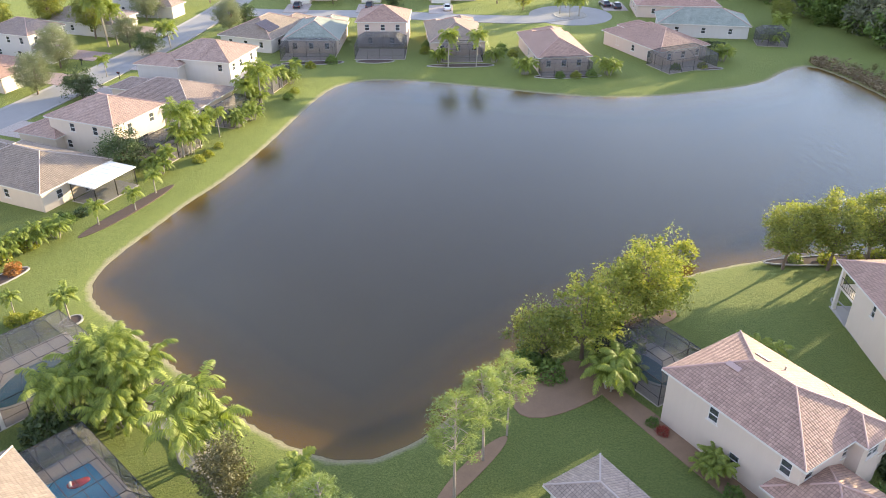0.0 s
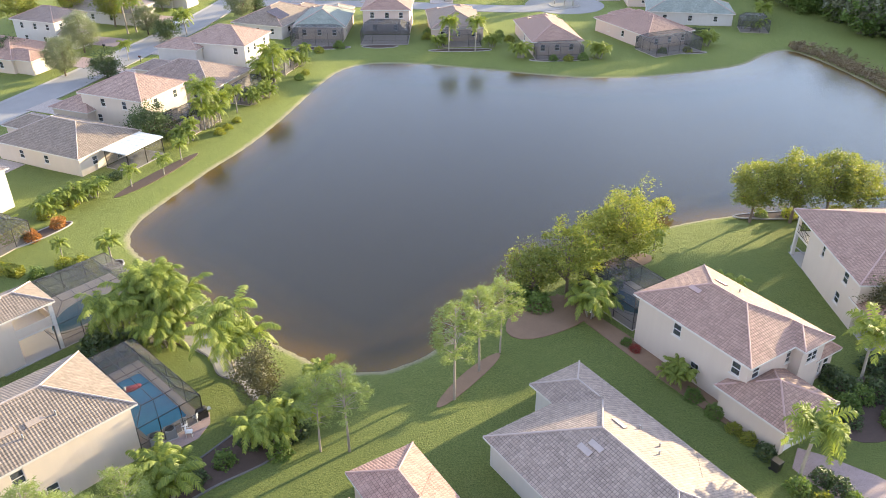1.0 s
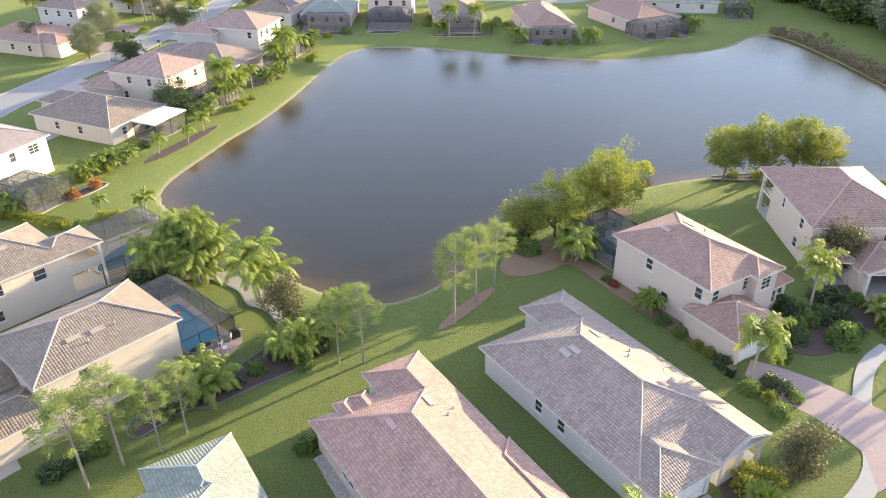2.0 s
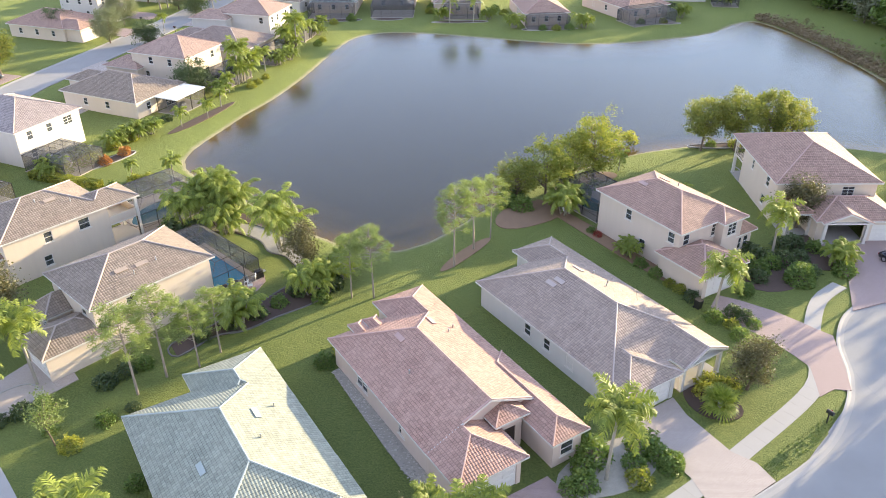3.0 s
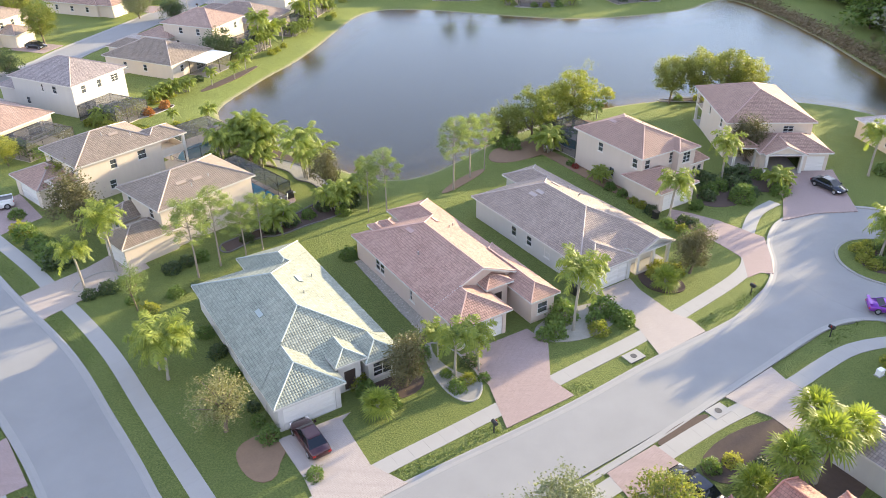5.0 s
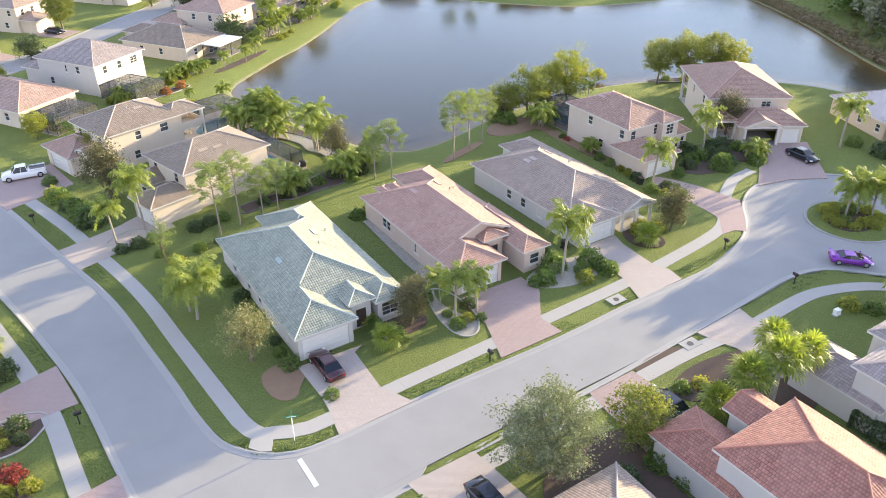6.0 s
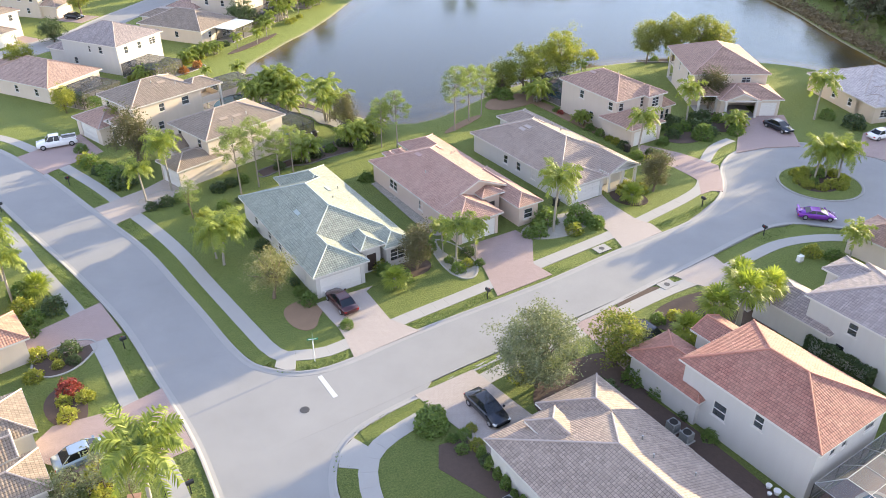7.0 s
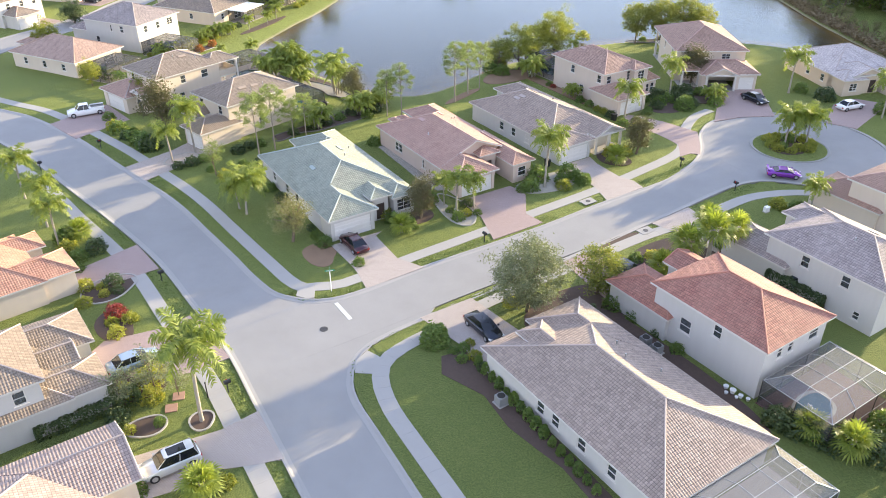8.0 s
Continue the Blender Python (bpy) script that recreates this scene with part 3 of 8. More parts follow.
pavement([(-15.6, -14.2), (-17.4, -13.0), (-19.9, -9.9), (-26.4, -1.4), (-31.0, 4.7), (-35.3, 9.7), (-41.2, 15.8), (-46.0, 20.8), (-53.0, 27.2), (-58.6, 32.1), (-65.7, 37.4), (-72.1, 40.6), (-80.0, 44.8)], 1.55, "pavement_side", WALK, 0.041)
pavement([(3.2, -48.6), (0.3, -43.6), (-1.4, -40.5), (-3.9, -36.0), (-5.8, -32.4), (-6.9, -29.0), (-6.8, -26.3), (-5.1, -24.0), (-2.5, -21.8), (0.4, -19.2), (4.9, -15.6), (17.4, -6.9), (22.3, -3.6), (27.0, -0.9), (30.8, 1.3), (34.0, 3.6), (37.6, 5.9), (41.0, 7.0), (44.5, 7.4), (48.0, 6.9)], 1.55, "pavement_south", WALK)
pavement([(-12.9, -44.4), (-15.3, -40.2), (-17.6, -36.4), (-22.4, -28.4), (-28.5, -19.9), (-34.2, -11.7), (-39.1, -5.8), (-46.0, 1.6), (-53.1, 9.6), (-59.6, 15.6), (-66.0, 20.6), (-72.4, 25.0), (-79.0, 28.4)], 1.55, "pavement_west", WALK)


def paving(pts, mat, label, z=0.05, name="driveway"):
    COVERED.append(pts)
    return tagged(part(name, slab(bmesh.new(), pts, z), mat), label, "driveway", kind="structure")


# ---------------------------------------------------------------- houses
TILE = {
    "blue": roof_tiles("blue_roof_tiles", (0.257, 0.280, 0.212), (0.289, 0.308, 0.233), (0.328, 0.330, 0.246), ribs=0.7),
    "pink": roof_tiles("pink_roof_tiles", (0.357, 0.194, 0.139), (0.422, 0.239, 0.172), (0.427, 0.267, 0.194), stagger=0.5),
    "grey": roof_tiles("grey_roof_tiles", (0.290, 0.216, 0.166), (0.348, 0.261, 0.203), (0.360, 0.279, 0.212)),
    "mauve": roof_tiles("mauve_roof_tiles", (0.311, 0.180, 0.126), (0.376, 0.226, 0.159), (0.388, 0.247, 0.172)),
    "tan": roof_tiles("tan_roof_tiles", (0.235, 0.176, 0.123), (0.277, 0.212, 0.152), (0.290, 0.228, 0.168)),
    "brown": roof_tiles("brown_roof_tiles", (0.255, 0.178, 0.137), (0.307, 0.226, 0.178), (0.318, 0.244, 0.192)),
    "orange": roof_tiles("orange_roof_tiles", (0.430, 0.189, 0.105), (0.485, 0.239, 0.140), (0.460, 0.258, 0.156)),
    "red": roof_tiles("red_roof_tiles", (0.300, 0.105, 0.066), (0.380, 0.150, 0.096), (0.36, 0.18, 0.12), stagger=0.5),
    "slate": roof_tiles("slate_roof_tiles", (0.273, 0.218, 0.197), (0.345, 0.279, 0.253), (0.360, 0.304, 0.270)),
    "blush": roof_tiles("blush_roof_tiles", (0.469, 0.404, 0.379), (0.521, 0.464, 0.432), (0.536, 0.489, 0.459)),
    "terra": roof_tiles("faded_terracotta_tiles", (0.355, 0.225, 0.165), (0.410, 0.268, 0.200), (0.40, 0.28, 0.215)),
    "rose": roof_tiles("rose_roof_tiles", (0.330, 0.240, 0.200), (0.375, 0.280, 0.235), (0.38, 0.29, 0.245)),
    "teal": roof_tiles("teal_roof_tiles", (0.216, 0.250, 0.203), (0.252, 0.285, 0.230), (0.288, 0.310, 0.248)),
}
WALL = {
    "white": stucco("white_stucco", (0.52, 0.50, 0.465)),
    "grey": stucco("grey_stucco", (0.55, 0.53, 0.50)),
    "cream": stucco("cream_stucco", (0.585, 0.500, 0.405)),
    "beige": stucco("beige_stucco", (0.56, 0.47, 0.39)),
    "pinkish": stucco("blush_stucco", (0.57, 0.46, 0.385)),
    "yellow": stucco("yellow_stucco", (0.55, 0.46, 0.345)),
}
PITCH = 0.42


GREY_CAP = plain("grey_ridge_cap", (0.40, 0.335, 0.30), 0.75, vary=0.15, grain=10)
ROSE_CAP = plain("rose_ridge_cap", (0.43, 0.29, 0.25), 0.75, vary=0.15, grain=10)


CAP = {k: plain(k + "_ridge_cap", c, 0.78, vary=0.15, grain=10) for k, c in (
    ("blue", (0.34, 0.385, 0.365)), ("pink", (0.43, 0.29, 0.25)), ("grey", (0.40, 0.335, 0.30)), ("mauve", (0.40, 0.285, 0.25)), ("tan", (0.34, 0.27, 0.21)), ("brown", (0.38, 0.28, 0.22)),
    ("orange", (0.46, 0.26, 0.18)), ("red", (0.40, 0.18, 0.13)), ("slate", (0.33, 0.30, 0.29)), ("blush", (0.43, 0.36, 0.33)), ("teal", (0.34, 0.41, 0.385)), ("rose", (0.42, 0.32, 0.27)), ("terra", (0.42, 0.29, 0.22)))}
RIB = 0.24                              # width of one barrel tile


def roof_plane(bm, uvl, p0, p1, q0, q1, step=0.28, lift=0.045):
    """One slope: overlapping courses of barrel tiles from the eave p0-p1 up to q0-q1."""
    p0, p1, q0, q1 = Vector(p0), Vector(p1), Vector(q0), Vector(q1)
    along = (p1 - p0).normalized()
    up = (q0 - p0) - along * (q0 - p0).dot(along)
    s = up.length
    nrm = along.cross(up.normalized())
    n = max(1, round(s / step))
    ribbed = step < 0.4
    width = (p1 - p0).length
    cut = RIB / 2 if ribbed else max(width, 0.1)
    swell = (0.0, 0.013) if ribbed else (0.0,)
    q0u, q1u = (q0 - p0).dot(along), (q1 - p0).dot(along)
    last = None
    for i in range(n):
        a, b = i / n, (i + 1) / n
        l0, r0 = q0u * a, width + (q1u - width) * a
        l1, r1 = q0u * b, width + (q1u - width) * b
        rows = ([], [])
        for k in range(math.ceil(width / cut) + 1):
            u, h = k * cut, swell[k % len(swell)]
            for row, (lo, hi, f, w) in zip(rows, ((l0, r0, a, lift + h), (l1, r1, b, 0.006 + h))):
                row.append(bm.verts.new(p0 + along * min(max(u, lo), hi) + up * f + nrm * w))
        for lower, upper, v0, v1 in ((rows[0], rows[1], i, i + 1), (last, rows[0], i, i + 0.02)):
            if lower is None:
                continue
            for k in range(len(lower) - 1):
                c = (lower[k], lower[k + 1], upper[k + 1], upper[k])
                if (c[0].co - c[1].co).length + (c[2].co - c[3].co).length < 0.005:
                    continue
                face = bm.faces.new(c)
                for lp, v in zip(face.loops, (v0, v0, v1, v1)):
                    lp[uvl].uv = ((lp.vert.co - p0).dot(along), v * (0.28 if ribbed else step))
        last = rows[1]


def roof_height(w, x, y, default=PITCH):
    """Height of a wing's roof over a place, or -1 beside it."""
    x0, x1, y0, y1 = w["box"]
    if not (x0 <= x <= x1 and y0 <= y <= y1):
        return -1.0
    pitch, gable, hips = w.get("pitch", default), w.get("gable", ""), w.get("hips", (1.0, 1.0))
    rises = []
    if x1 - x0 <= y1 - y0:
        rises += [x - x0, x1 - x]
        rises += [(y - y0) / hips[0]] if "s" not in gable else []
        rises += [(y1 - y) / hips[1]] if "n" not in gable else []
    else:
        rises += [y - y0, y1 - y]
        rises += [x - x0] if "w" not in gable else []
        rises += [x1 - x] if "e" not in gable else []
    return w["e"] + min(rises) * pitch


def hip_roof(house, x0, x1, y0, y1, ze, tile, trim, pitch=PITCH, gable="", cap=None, simple=False, wallmat=None, hips=(1.0, 1.0), others=()):
    """A roof over a wing, hipped unless an end is named in gable (n, s, e, w)."""
    w, d = x1 - x0, y1 - y0

    def slope(a, b, top_a, top_b):
        bm = bmesh.new()
        roof_plane(bm, bm.loops.layers.uv.new("UVMap"), a, b, top_a, top_b, st, 0.022 if simple else 0.024)
        bmesh.ops.delete(bm, geom=[v for v in bm.verts if not v.link_faces], context="VERTS")
        part("roof_slope", bm, TILE[tile], house)

    st = 0.42 if simple else 0.28
    caps = []
    if w <= d:
        h = w / 2 * pitch
        xm = (x0 + x1) / 2
        ys, yn = (y0 if "s" in gable else y0 + w / 2 * hips[0]), (y1 if "n" in gable else y1 - w / 2 * hips[1])
        if ys > yn:
            ys = yn = (ys + yn) / 2
        s, t = (xm, ys, ze + h), (xm, yn, ze + h)
        slope((x1, y0, ze), (x1, y1, ze), s, t)
        slope((x0, y1, ze), (x0, y0, ze), t, s)
        ends = (("s", (x0, y0, ze), (x1, y0, ze), s), ("n", (x1, y1, ze), (x0, y1, ze), t))
    else:
        h = d / 2 * pitch
        ym = (y0 + y1) / 2
        xw, xe = (x0 if "w" in gable else x0 + d / 2), (x1 if "e" in gable else x1 - d / 2)
        if xw > xe:
            xw = xe = (xw + xe) / 2
        s, t = (xw, ym, ze + h), (xe, ym, ze + h)
        slope((x0, y0, ze), (x1, y0, ze), s, t)
        slope((x1, y1, ze), (x0, y1, ze), t, s)
        ends = (("w", (x0, y1, ze), (x0, y0, ze), s), ("e", (x1, y0, ze), (x1, y1, ze), t))
    for side, a, b, apex in ends:
        if side in gable:
            inset = Vector(apex) - (Vector(a) + Vector(b)) / 2
            inset = Vector((0, 0, 0)) if inset.xy.length < 1e-4 else inset
            gb = bmesh.new()
            mid = ((x0 + x1) / 2, (y0 + y1) / 2, ze)
            back = (Vector(mid) - (Vector(a) + Vector(b)) / 2)
            back.z = 0
            back = back.normalized()
            tri = [Vector(a) + back * 0.42, Vector(b) + back * 0.42, Vector(apex) + back * 0.42]
            tri = [v.lerp((tri[0] + tri[1]) / 2, 0.02) - Vector((0, 0, 0.05)) for v in tri]
            lo, hi = [gb.verts.new(v) for v in tri], [gb.verts.new(v + back * 0.15) for v in tri]
            gb.faces.new(lo)
            gb.faces.new(hi[::-1])
            part("gable", gb, wallmat or WALL["white"], house)
            rb = bmesh.new()
            for p in (a, b):
                q0, q1 = Vector(p) - back * 0.02 + Vector((0, 0, -0.10)), Vector(apex) - back * 0.02 + Vector((0, 0, -0.10))
                bar(rb, q0, q1, 0.16)
            part("bargeboard", rb, trim, house)
            caps.append((a, apex))
            caps.append((b, apex))
        else:
            slope(a, b, apex, apex)
            caps.append((a, apex))
            caps.append((b, apex))
    caps.append((s, t))
    runs = []
    for a, b in caps:
        a, b = Vector(a) + Vector((0, 0, 0.05)), Vector(b) + Vector((0, 0, 0.05))
        if (a - b).length < 0.1:
            continue
        n = max(2, int((a - b).length / 0.25))
        free = [all(roof_height(w, *a.lerp(b, i / n).xy) < a.lerp(b, i / n).z - 0.085 for w in others) for i in range(n + 1)]
        i = 0
        while i <= n:
            k = i
            while k < n and free[i] and free[k + 1]:
                k += 1
            if free[i] and k > i:
                runs.append((a.lerp(b, i / n), a.lerp(b, k / n)))
            i = k + 1
    while runs:
        joined = [runs.pop()]
        for run in runs[:]:
            if any((p - q).length < 0.05 for p in run for other in joined for q in other):
                joined.append(run)
                runs.remove(run)
        cb = bmesh.new()
        for a, b in joined:
            tube(cb, [a, b], [0.08, 0.08], 5)
        part("ridge_cap", cb, cap or CAP[tile], house)
    fb = bmesh.new()
    box(fb, x0 - 0.03, x1 + 0.03, y0 - 0.03, y1 + 0.03, ze - 0.15, ze + 0.012)
    part("fascia", fb, trim, house)
    return ze + h


def wall_side(bm, a, b, z0, z1, holes):
    """A wall face from a to b (its outside on the right hand) with holes that have reveals."""
    a, b = Vector((*a, 0)), Vector((*b, 0))
    d = (b - a).normalized()
    inw = Vector((-d.y, d.x, 0)) * 0.14
    ln = (b - a).length
    holes = [h for h in holes if h[0] > 0.05 and h[1] < ln - 0.05]
    xs = sorted({0.0, ln, *[h[0] for h in holes], *[h[1] for h in holes]})
    zs = sorted({z0, z1, *[h[2] for h in holes], *[h[3] for h in holes]})
    put = lambda s, z, k=0.0: bm.verts.new(a + d * s + inw * k + Vector((0, 0, z)))
    for s0, s1 in zip(xs, xs[1:]):
        for c0, c1 in zip(zs, zs[1:]):
            sm, cm = (s0 + s1) / 2, (c0 + c1) / 2
            if not any(h[0] < sm < h[1] and h[2] < cm < h[3] for h in holes):
                bm.faces.new((put(s0, c0), put(s1, c0), put(s1, c1), put(s0, c1)))
    for s0, s1, c0, c1 in holes:
        ring = [(s0, c0), (s1, c0), (s1, c1), (s0, c1)]
        for (u, v), (x, y) in zip(ring, ring[1:] + ring[:1]):
            bm.faces.new((put(u, v), put(u, v, 1), put(x, y, 1), put(x, y)))


def lattice(xs, zs, y0, y1):
    """One connected frame: bars where either index is even, openings elsewhere."""
    bm = bmesh.new()
    vert = {(i, k, y): bm.verts.new((x, yy, z)) for i, x in enumerate(xs) for k, z in enumerate(zs) for y, yy in enumerate((y0, y1))}
    solid = lambda i, k: 0 <= i < len(xs) - 1 and 0 <= k < len(zs) - 1 and (i % 2 == 0 or k % 2 == 0)
    for i in range(len(xs) - 1):
        for k in range(len(zs) - 1):
            if solid(i, k):
                bm.faces.new((vert[i, k, 0], vert[i + 1, k, 0], vert[i + 1, k + 1, 0], vert[i, k + 1, 0]))
                for (di, dk), (a, b) in (((-1, 0), ((i, k), (i, k + 1))), ((1, 0), ((i + 1, k + 1), (i + 1, k))), ((0, -1), ((i + 1, k), (i, k))), ((0, 1), ((i, k + 1), (i + 1, k + 1)))):
                    if not solid(i + di, k + dk):
                        bm.faces.new((vert[*a, 0], vert[*b, 0], vert[*b, 1], vert[*a, 1]))
    return bm


def window(house, a, b, s0, s1, c0, c1, trim, grid=(1, 2)):
    """A window in its hole: frame with bars, pane and sill."""
    a, b = Vector((*a, 0)), Vector((*b, 0))
    d = (b - a).normalized()
    inw = Vector((-d.y, d.x, 0))
    p = a + d * s0
    m = Matrix(((d.x, inw.x, 0, p.x), (d.y, inw.y, 0, p.y), (0, 0, 1, 0), (0, 0, 0, 1)))
    w = s1 - s0
    f = 0.07
    xs = [-0.02, f] + [w * k / grid[0] + o for k in range(1, grid[0]) for o in (-0.025, 0.025)] + [w - f, w + 0.02]
    zs = [c0, c0 + f] + [c0 + (c1 - c0) * k / grid[1] + o for k in range(1, grid[1]) for o in (-0.025, 0.025)] + [c1 - f, c1]
    bm = lattice(xs, zs, 0.02, 0.12)
    bm.transform(m)
    win = part("window", bm, trim, house)
    gb = box(bmesh.new(), f, w - f, 0.065, 0.075, c0 + f, c1 - f)
    gb.transform(m)
    part("pane", gb, GLASS, win).visible_shadow = False
    sb = box(bmesh.new(), -0.10, w + 0.10, -0.07, 0.05, c0 - 0.10, c0 - 0.005)
    sb.transform(m)
    part("sill", sb, trim, win)
    return win


DARK_DOOR = plain("dark_door", (0.05, 0.035, 0.03), 0.4)
GARAGE_PAINT = {"white": plain("garage_white", (0.66, 0.64, 0.60), 0.5, vary=0.05), "sand": plain("garage_sand", (0.55, 0.46, 0.32), 0.5, vary=0.05)}


def garage_door(house, a, b, s0, s1, h, paint):
    a, b = Vector((*a, 0)), Vector((*b, 0))
    d = (b - a).normalized()
    inw = Vector((-d.y, d.x, 0))
    m = Matrix(((d.x, inw.x, 0, (a + d * s0).x), (d.y, inw.y, 0, (a + d * s0).y), (0, 0, 1, 0), (0, 0, 0, 1)))
    w = s1 - s0
    bm = box(bmesh.new(), 0, w, 0.11, 0.14, 0.0, h)
    bm.transform(m)
    door = part("garage_door", bm, paint, house)
    for r in range(4):
        sb = lattice([0.02, 0.12] + [w * c / 4 + o for c in range(1, 4) for o in (-0.06, 0.06)] + [w - 0.12, w - 0.02], [h * r / 4 + 0.012, h * r / 4 + 0.10, h * (r + 1) / 4 - 0.10, h * (r + 1) / 4 - 0.012], 0.075, 0.112)
        sb.transform(m)
        part("section", sb, paint, door)
    return door


def house(name, at, turn, label, tile, wall, wings, trim=None, cap=None, simple=False, vents=(), doors="white", pipes=()):
    """A house. Each wing is a dict: box (x0, x1, y0, y1) of its eaves, e eave height, openings by side, gable ends.
    Local x runs along the front, the front looks to -y."""
    trim = trim or TRIM
    h = thing(name, pose(at[0], at[1], 0, 0, 0, turn), label, "house")
    for k, w in enumerate(wings):
        x0, x1, y0, y1 = w["box"]
        ze = w["e"] - 0.006 * k
        o = w.get("over", 0.42)
        COVERED.append([(h.matrix_world @ Vector((x, y, 0))).to_2d() for x, y in ((x0, y0), (x1, y0), (x1, y1), (x0, y1))])
        pm = PITCH if "pitch" not in w else w["pitch"]
        hip_roof(h, x0, x1, y0, y1, ze, w.get("tile", tile), trim, pm, w.get("gable", ""), cap, simple or at[1] > 150, WALL[wall], w.get("hips", (1.0, 1.0)), [v for v in wings if v is not w])
        if w.get("open"):
            for px, py in w["open"]:
                part("column", box(bmesh.new(), px - 0.16, px + 0.16, py - 0.16, py + 0.16, 0, ze - 0.2), trim, h)
            part("porch_floor", box(bmesh.new(), x0 + 0.2, x1 - 0.2, y0 + 0.2, min(y1 - 0.2, y0 + 6.0), -0.1, 0.07 + 0.006 * k), CONCRETE, h)
            continue
        xa, xb, ya, yb = w.get("walls", (x0 + o, x1 - o, y0 + o, y1 - o))
        w = {("e" if k_ == "e2" else k_): v_ for k_, v_ in w.items() if k_ not in ("e", "e_", "walls")}
        sides = {"s": ((xa, ya), (xb, ya)), "e": ((xb, ya), (xb, yb)), "n": ((xb, yb), (xa, yb)), "w": ((xa, yb), (xa, ya))}
        bm = bmesh.new()
        z0 = w.get("z0", -0.1)
        for side, (a, b) in sides.items():
            holes = []
            ln = math.hypot(b[0] - a[0], b[1] - a[1])
            for kind, c, wd, lo, hi in w.get(side, ()):
                c = c * ln if c <= 1 else c
                s0, s1 = c - wd / 2, c + wd / 2
                if s0 < 0.1 or s1 > ln - 0.1 or hi > ze - 0.22:
                    continue
                holes.append((s0, s1, lo, hi))
                if kind == "o":
                    continue
                if kind == "g":
                    garage_door(h, a, b, s0, s1, hi, GARAGE_PAINT[doors])
                elif kind == "d":
                    dv = Vector((b[0] - a[0], b[1] - a[1])).normalized()
                    iv = Vector((-dv.y, dv.x))
                    p = Vector(a) + dv * s0
                    db = box(bmesh.new(), 0, wd, 0.08, 0.12, lo, hi)
                    box(db, 0.15, wd - 0.15, 0.06, 0.09, lo + 0.2, lo + 0.95)
                    box(db, 0.15, wd - 0.15, 0.06, 0.09, lo + 1.1, hi - 0.2)
                    db.transform(Matrix(((dv.x, iv.x, 0, p.x), (dv.y, iv.y, 0, p.y), (0, 0, 1, 0), (0, 0, 0, 1))))
                    part("front_door", db, DARK_DOOR, h)
                else:
                    window(h, a, b, s0, s1, lo, hi, trim, (2, 3) if wd > 1.3 else (1, 2))
            wall_side(bm, a, b, z0, ze - 0.15, holes)
        part("wall", bm, WALL[wall], h)
    top = lambda x, y: max(roof_height(w, x, y) for w in wings)
    for vx, vy in vents:
        gx, gy = (top(vx + 0.2, vy) - top(vx - 0.2, vy)) / 0.4, (top(vx, vy + 0.2) - top(vx, vy - 0.2)) / 0.4
        across = Vector((gx, gy, gx * gx + gy * gy)).normalized()
        along = Vector((-gy, gx, 0)).normalized()
        m = Matrix((along, across, along.cross(across))).transposed().to_4x4()
        m.translation = (vx, vy, top(vx, vy) + 0.04)
        bm = loft([[(-0.62, -0.24, -0.08), (0.62, -0.24, -0.08), (0.62, 0.24, -0.08), (-0.62, 0.24, -0.08)], [(-0.55, -0.2, 0.13), (0.55, -0.2, 0.13), (0.55, 0.16, 0.13), (-0.55, 0.16, 0.13)]])
        bm.transform(m)
        part("roof_vent", bm, CAP[tile], h)
    for vx, vy in pipes:
        z = top(vx, vy)
        part("vent_pipe", tube(bmesh.new(), [(vx, vy, z - 0.1), (vx, vy, z + 0.38)], [0.075, 0.07], 8), GREY_METAL, h)
    return h


def W(c, lo=0.9, hi=2.15, wd=0.95):
    return ("w", c, wd, lo, hi)


def up(c, wd=0.95):
    return ("w", c, wd, 3.55, 4.85)


LOW = [W(0.2), W(0.5), W(0.8)]
TWO = [W(0.25), W(0.7), up(0.2), up(0.52), up(0.82)]

# --- the row between the lake and the front street
house("house", (-26.0, 13.3), 32.4, "single-storey house with pale blue tile roof and white walls", "blue", "white", [
    dict(box=(0, 12.6, -19.0, 0), e=2.85, w=[W(0.22), W(0.45), W(0.62)], e_=[], n=[W(0.3, 0.3, 2.2, 1.8)]),
    dict(box=(5.6, 12.6, -6, 2.6), e=2.84, n=[W(0.5, 0.2, 2.2, 3.0)], w=[W(0.8, 0.2, 2.2, 1.6)]),
    dict(box=(0.04, 6.5, -21.8, -12), e=2.85, s=[("g", 0.5, 4.7, 0.0, 2.2)]),
    dict(box=(6.3, 9.3, -20.2, -13), e=3.25, s=[("d", 0.5, 1.1, 0.1, 2.2)]),
    dict(box=(9.0, 12.64, -20.6, -13), e=2.85, s=[W(0.5, 0.7, 2.25, 1.9)]),
], vents=[(3.4, -10.4), (8.7, -7.2)], pipes=[(8.0, -10.2), (10.4, -6.4)])
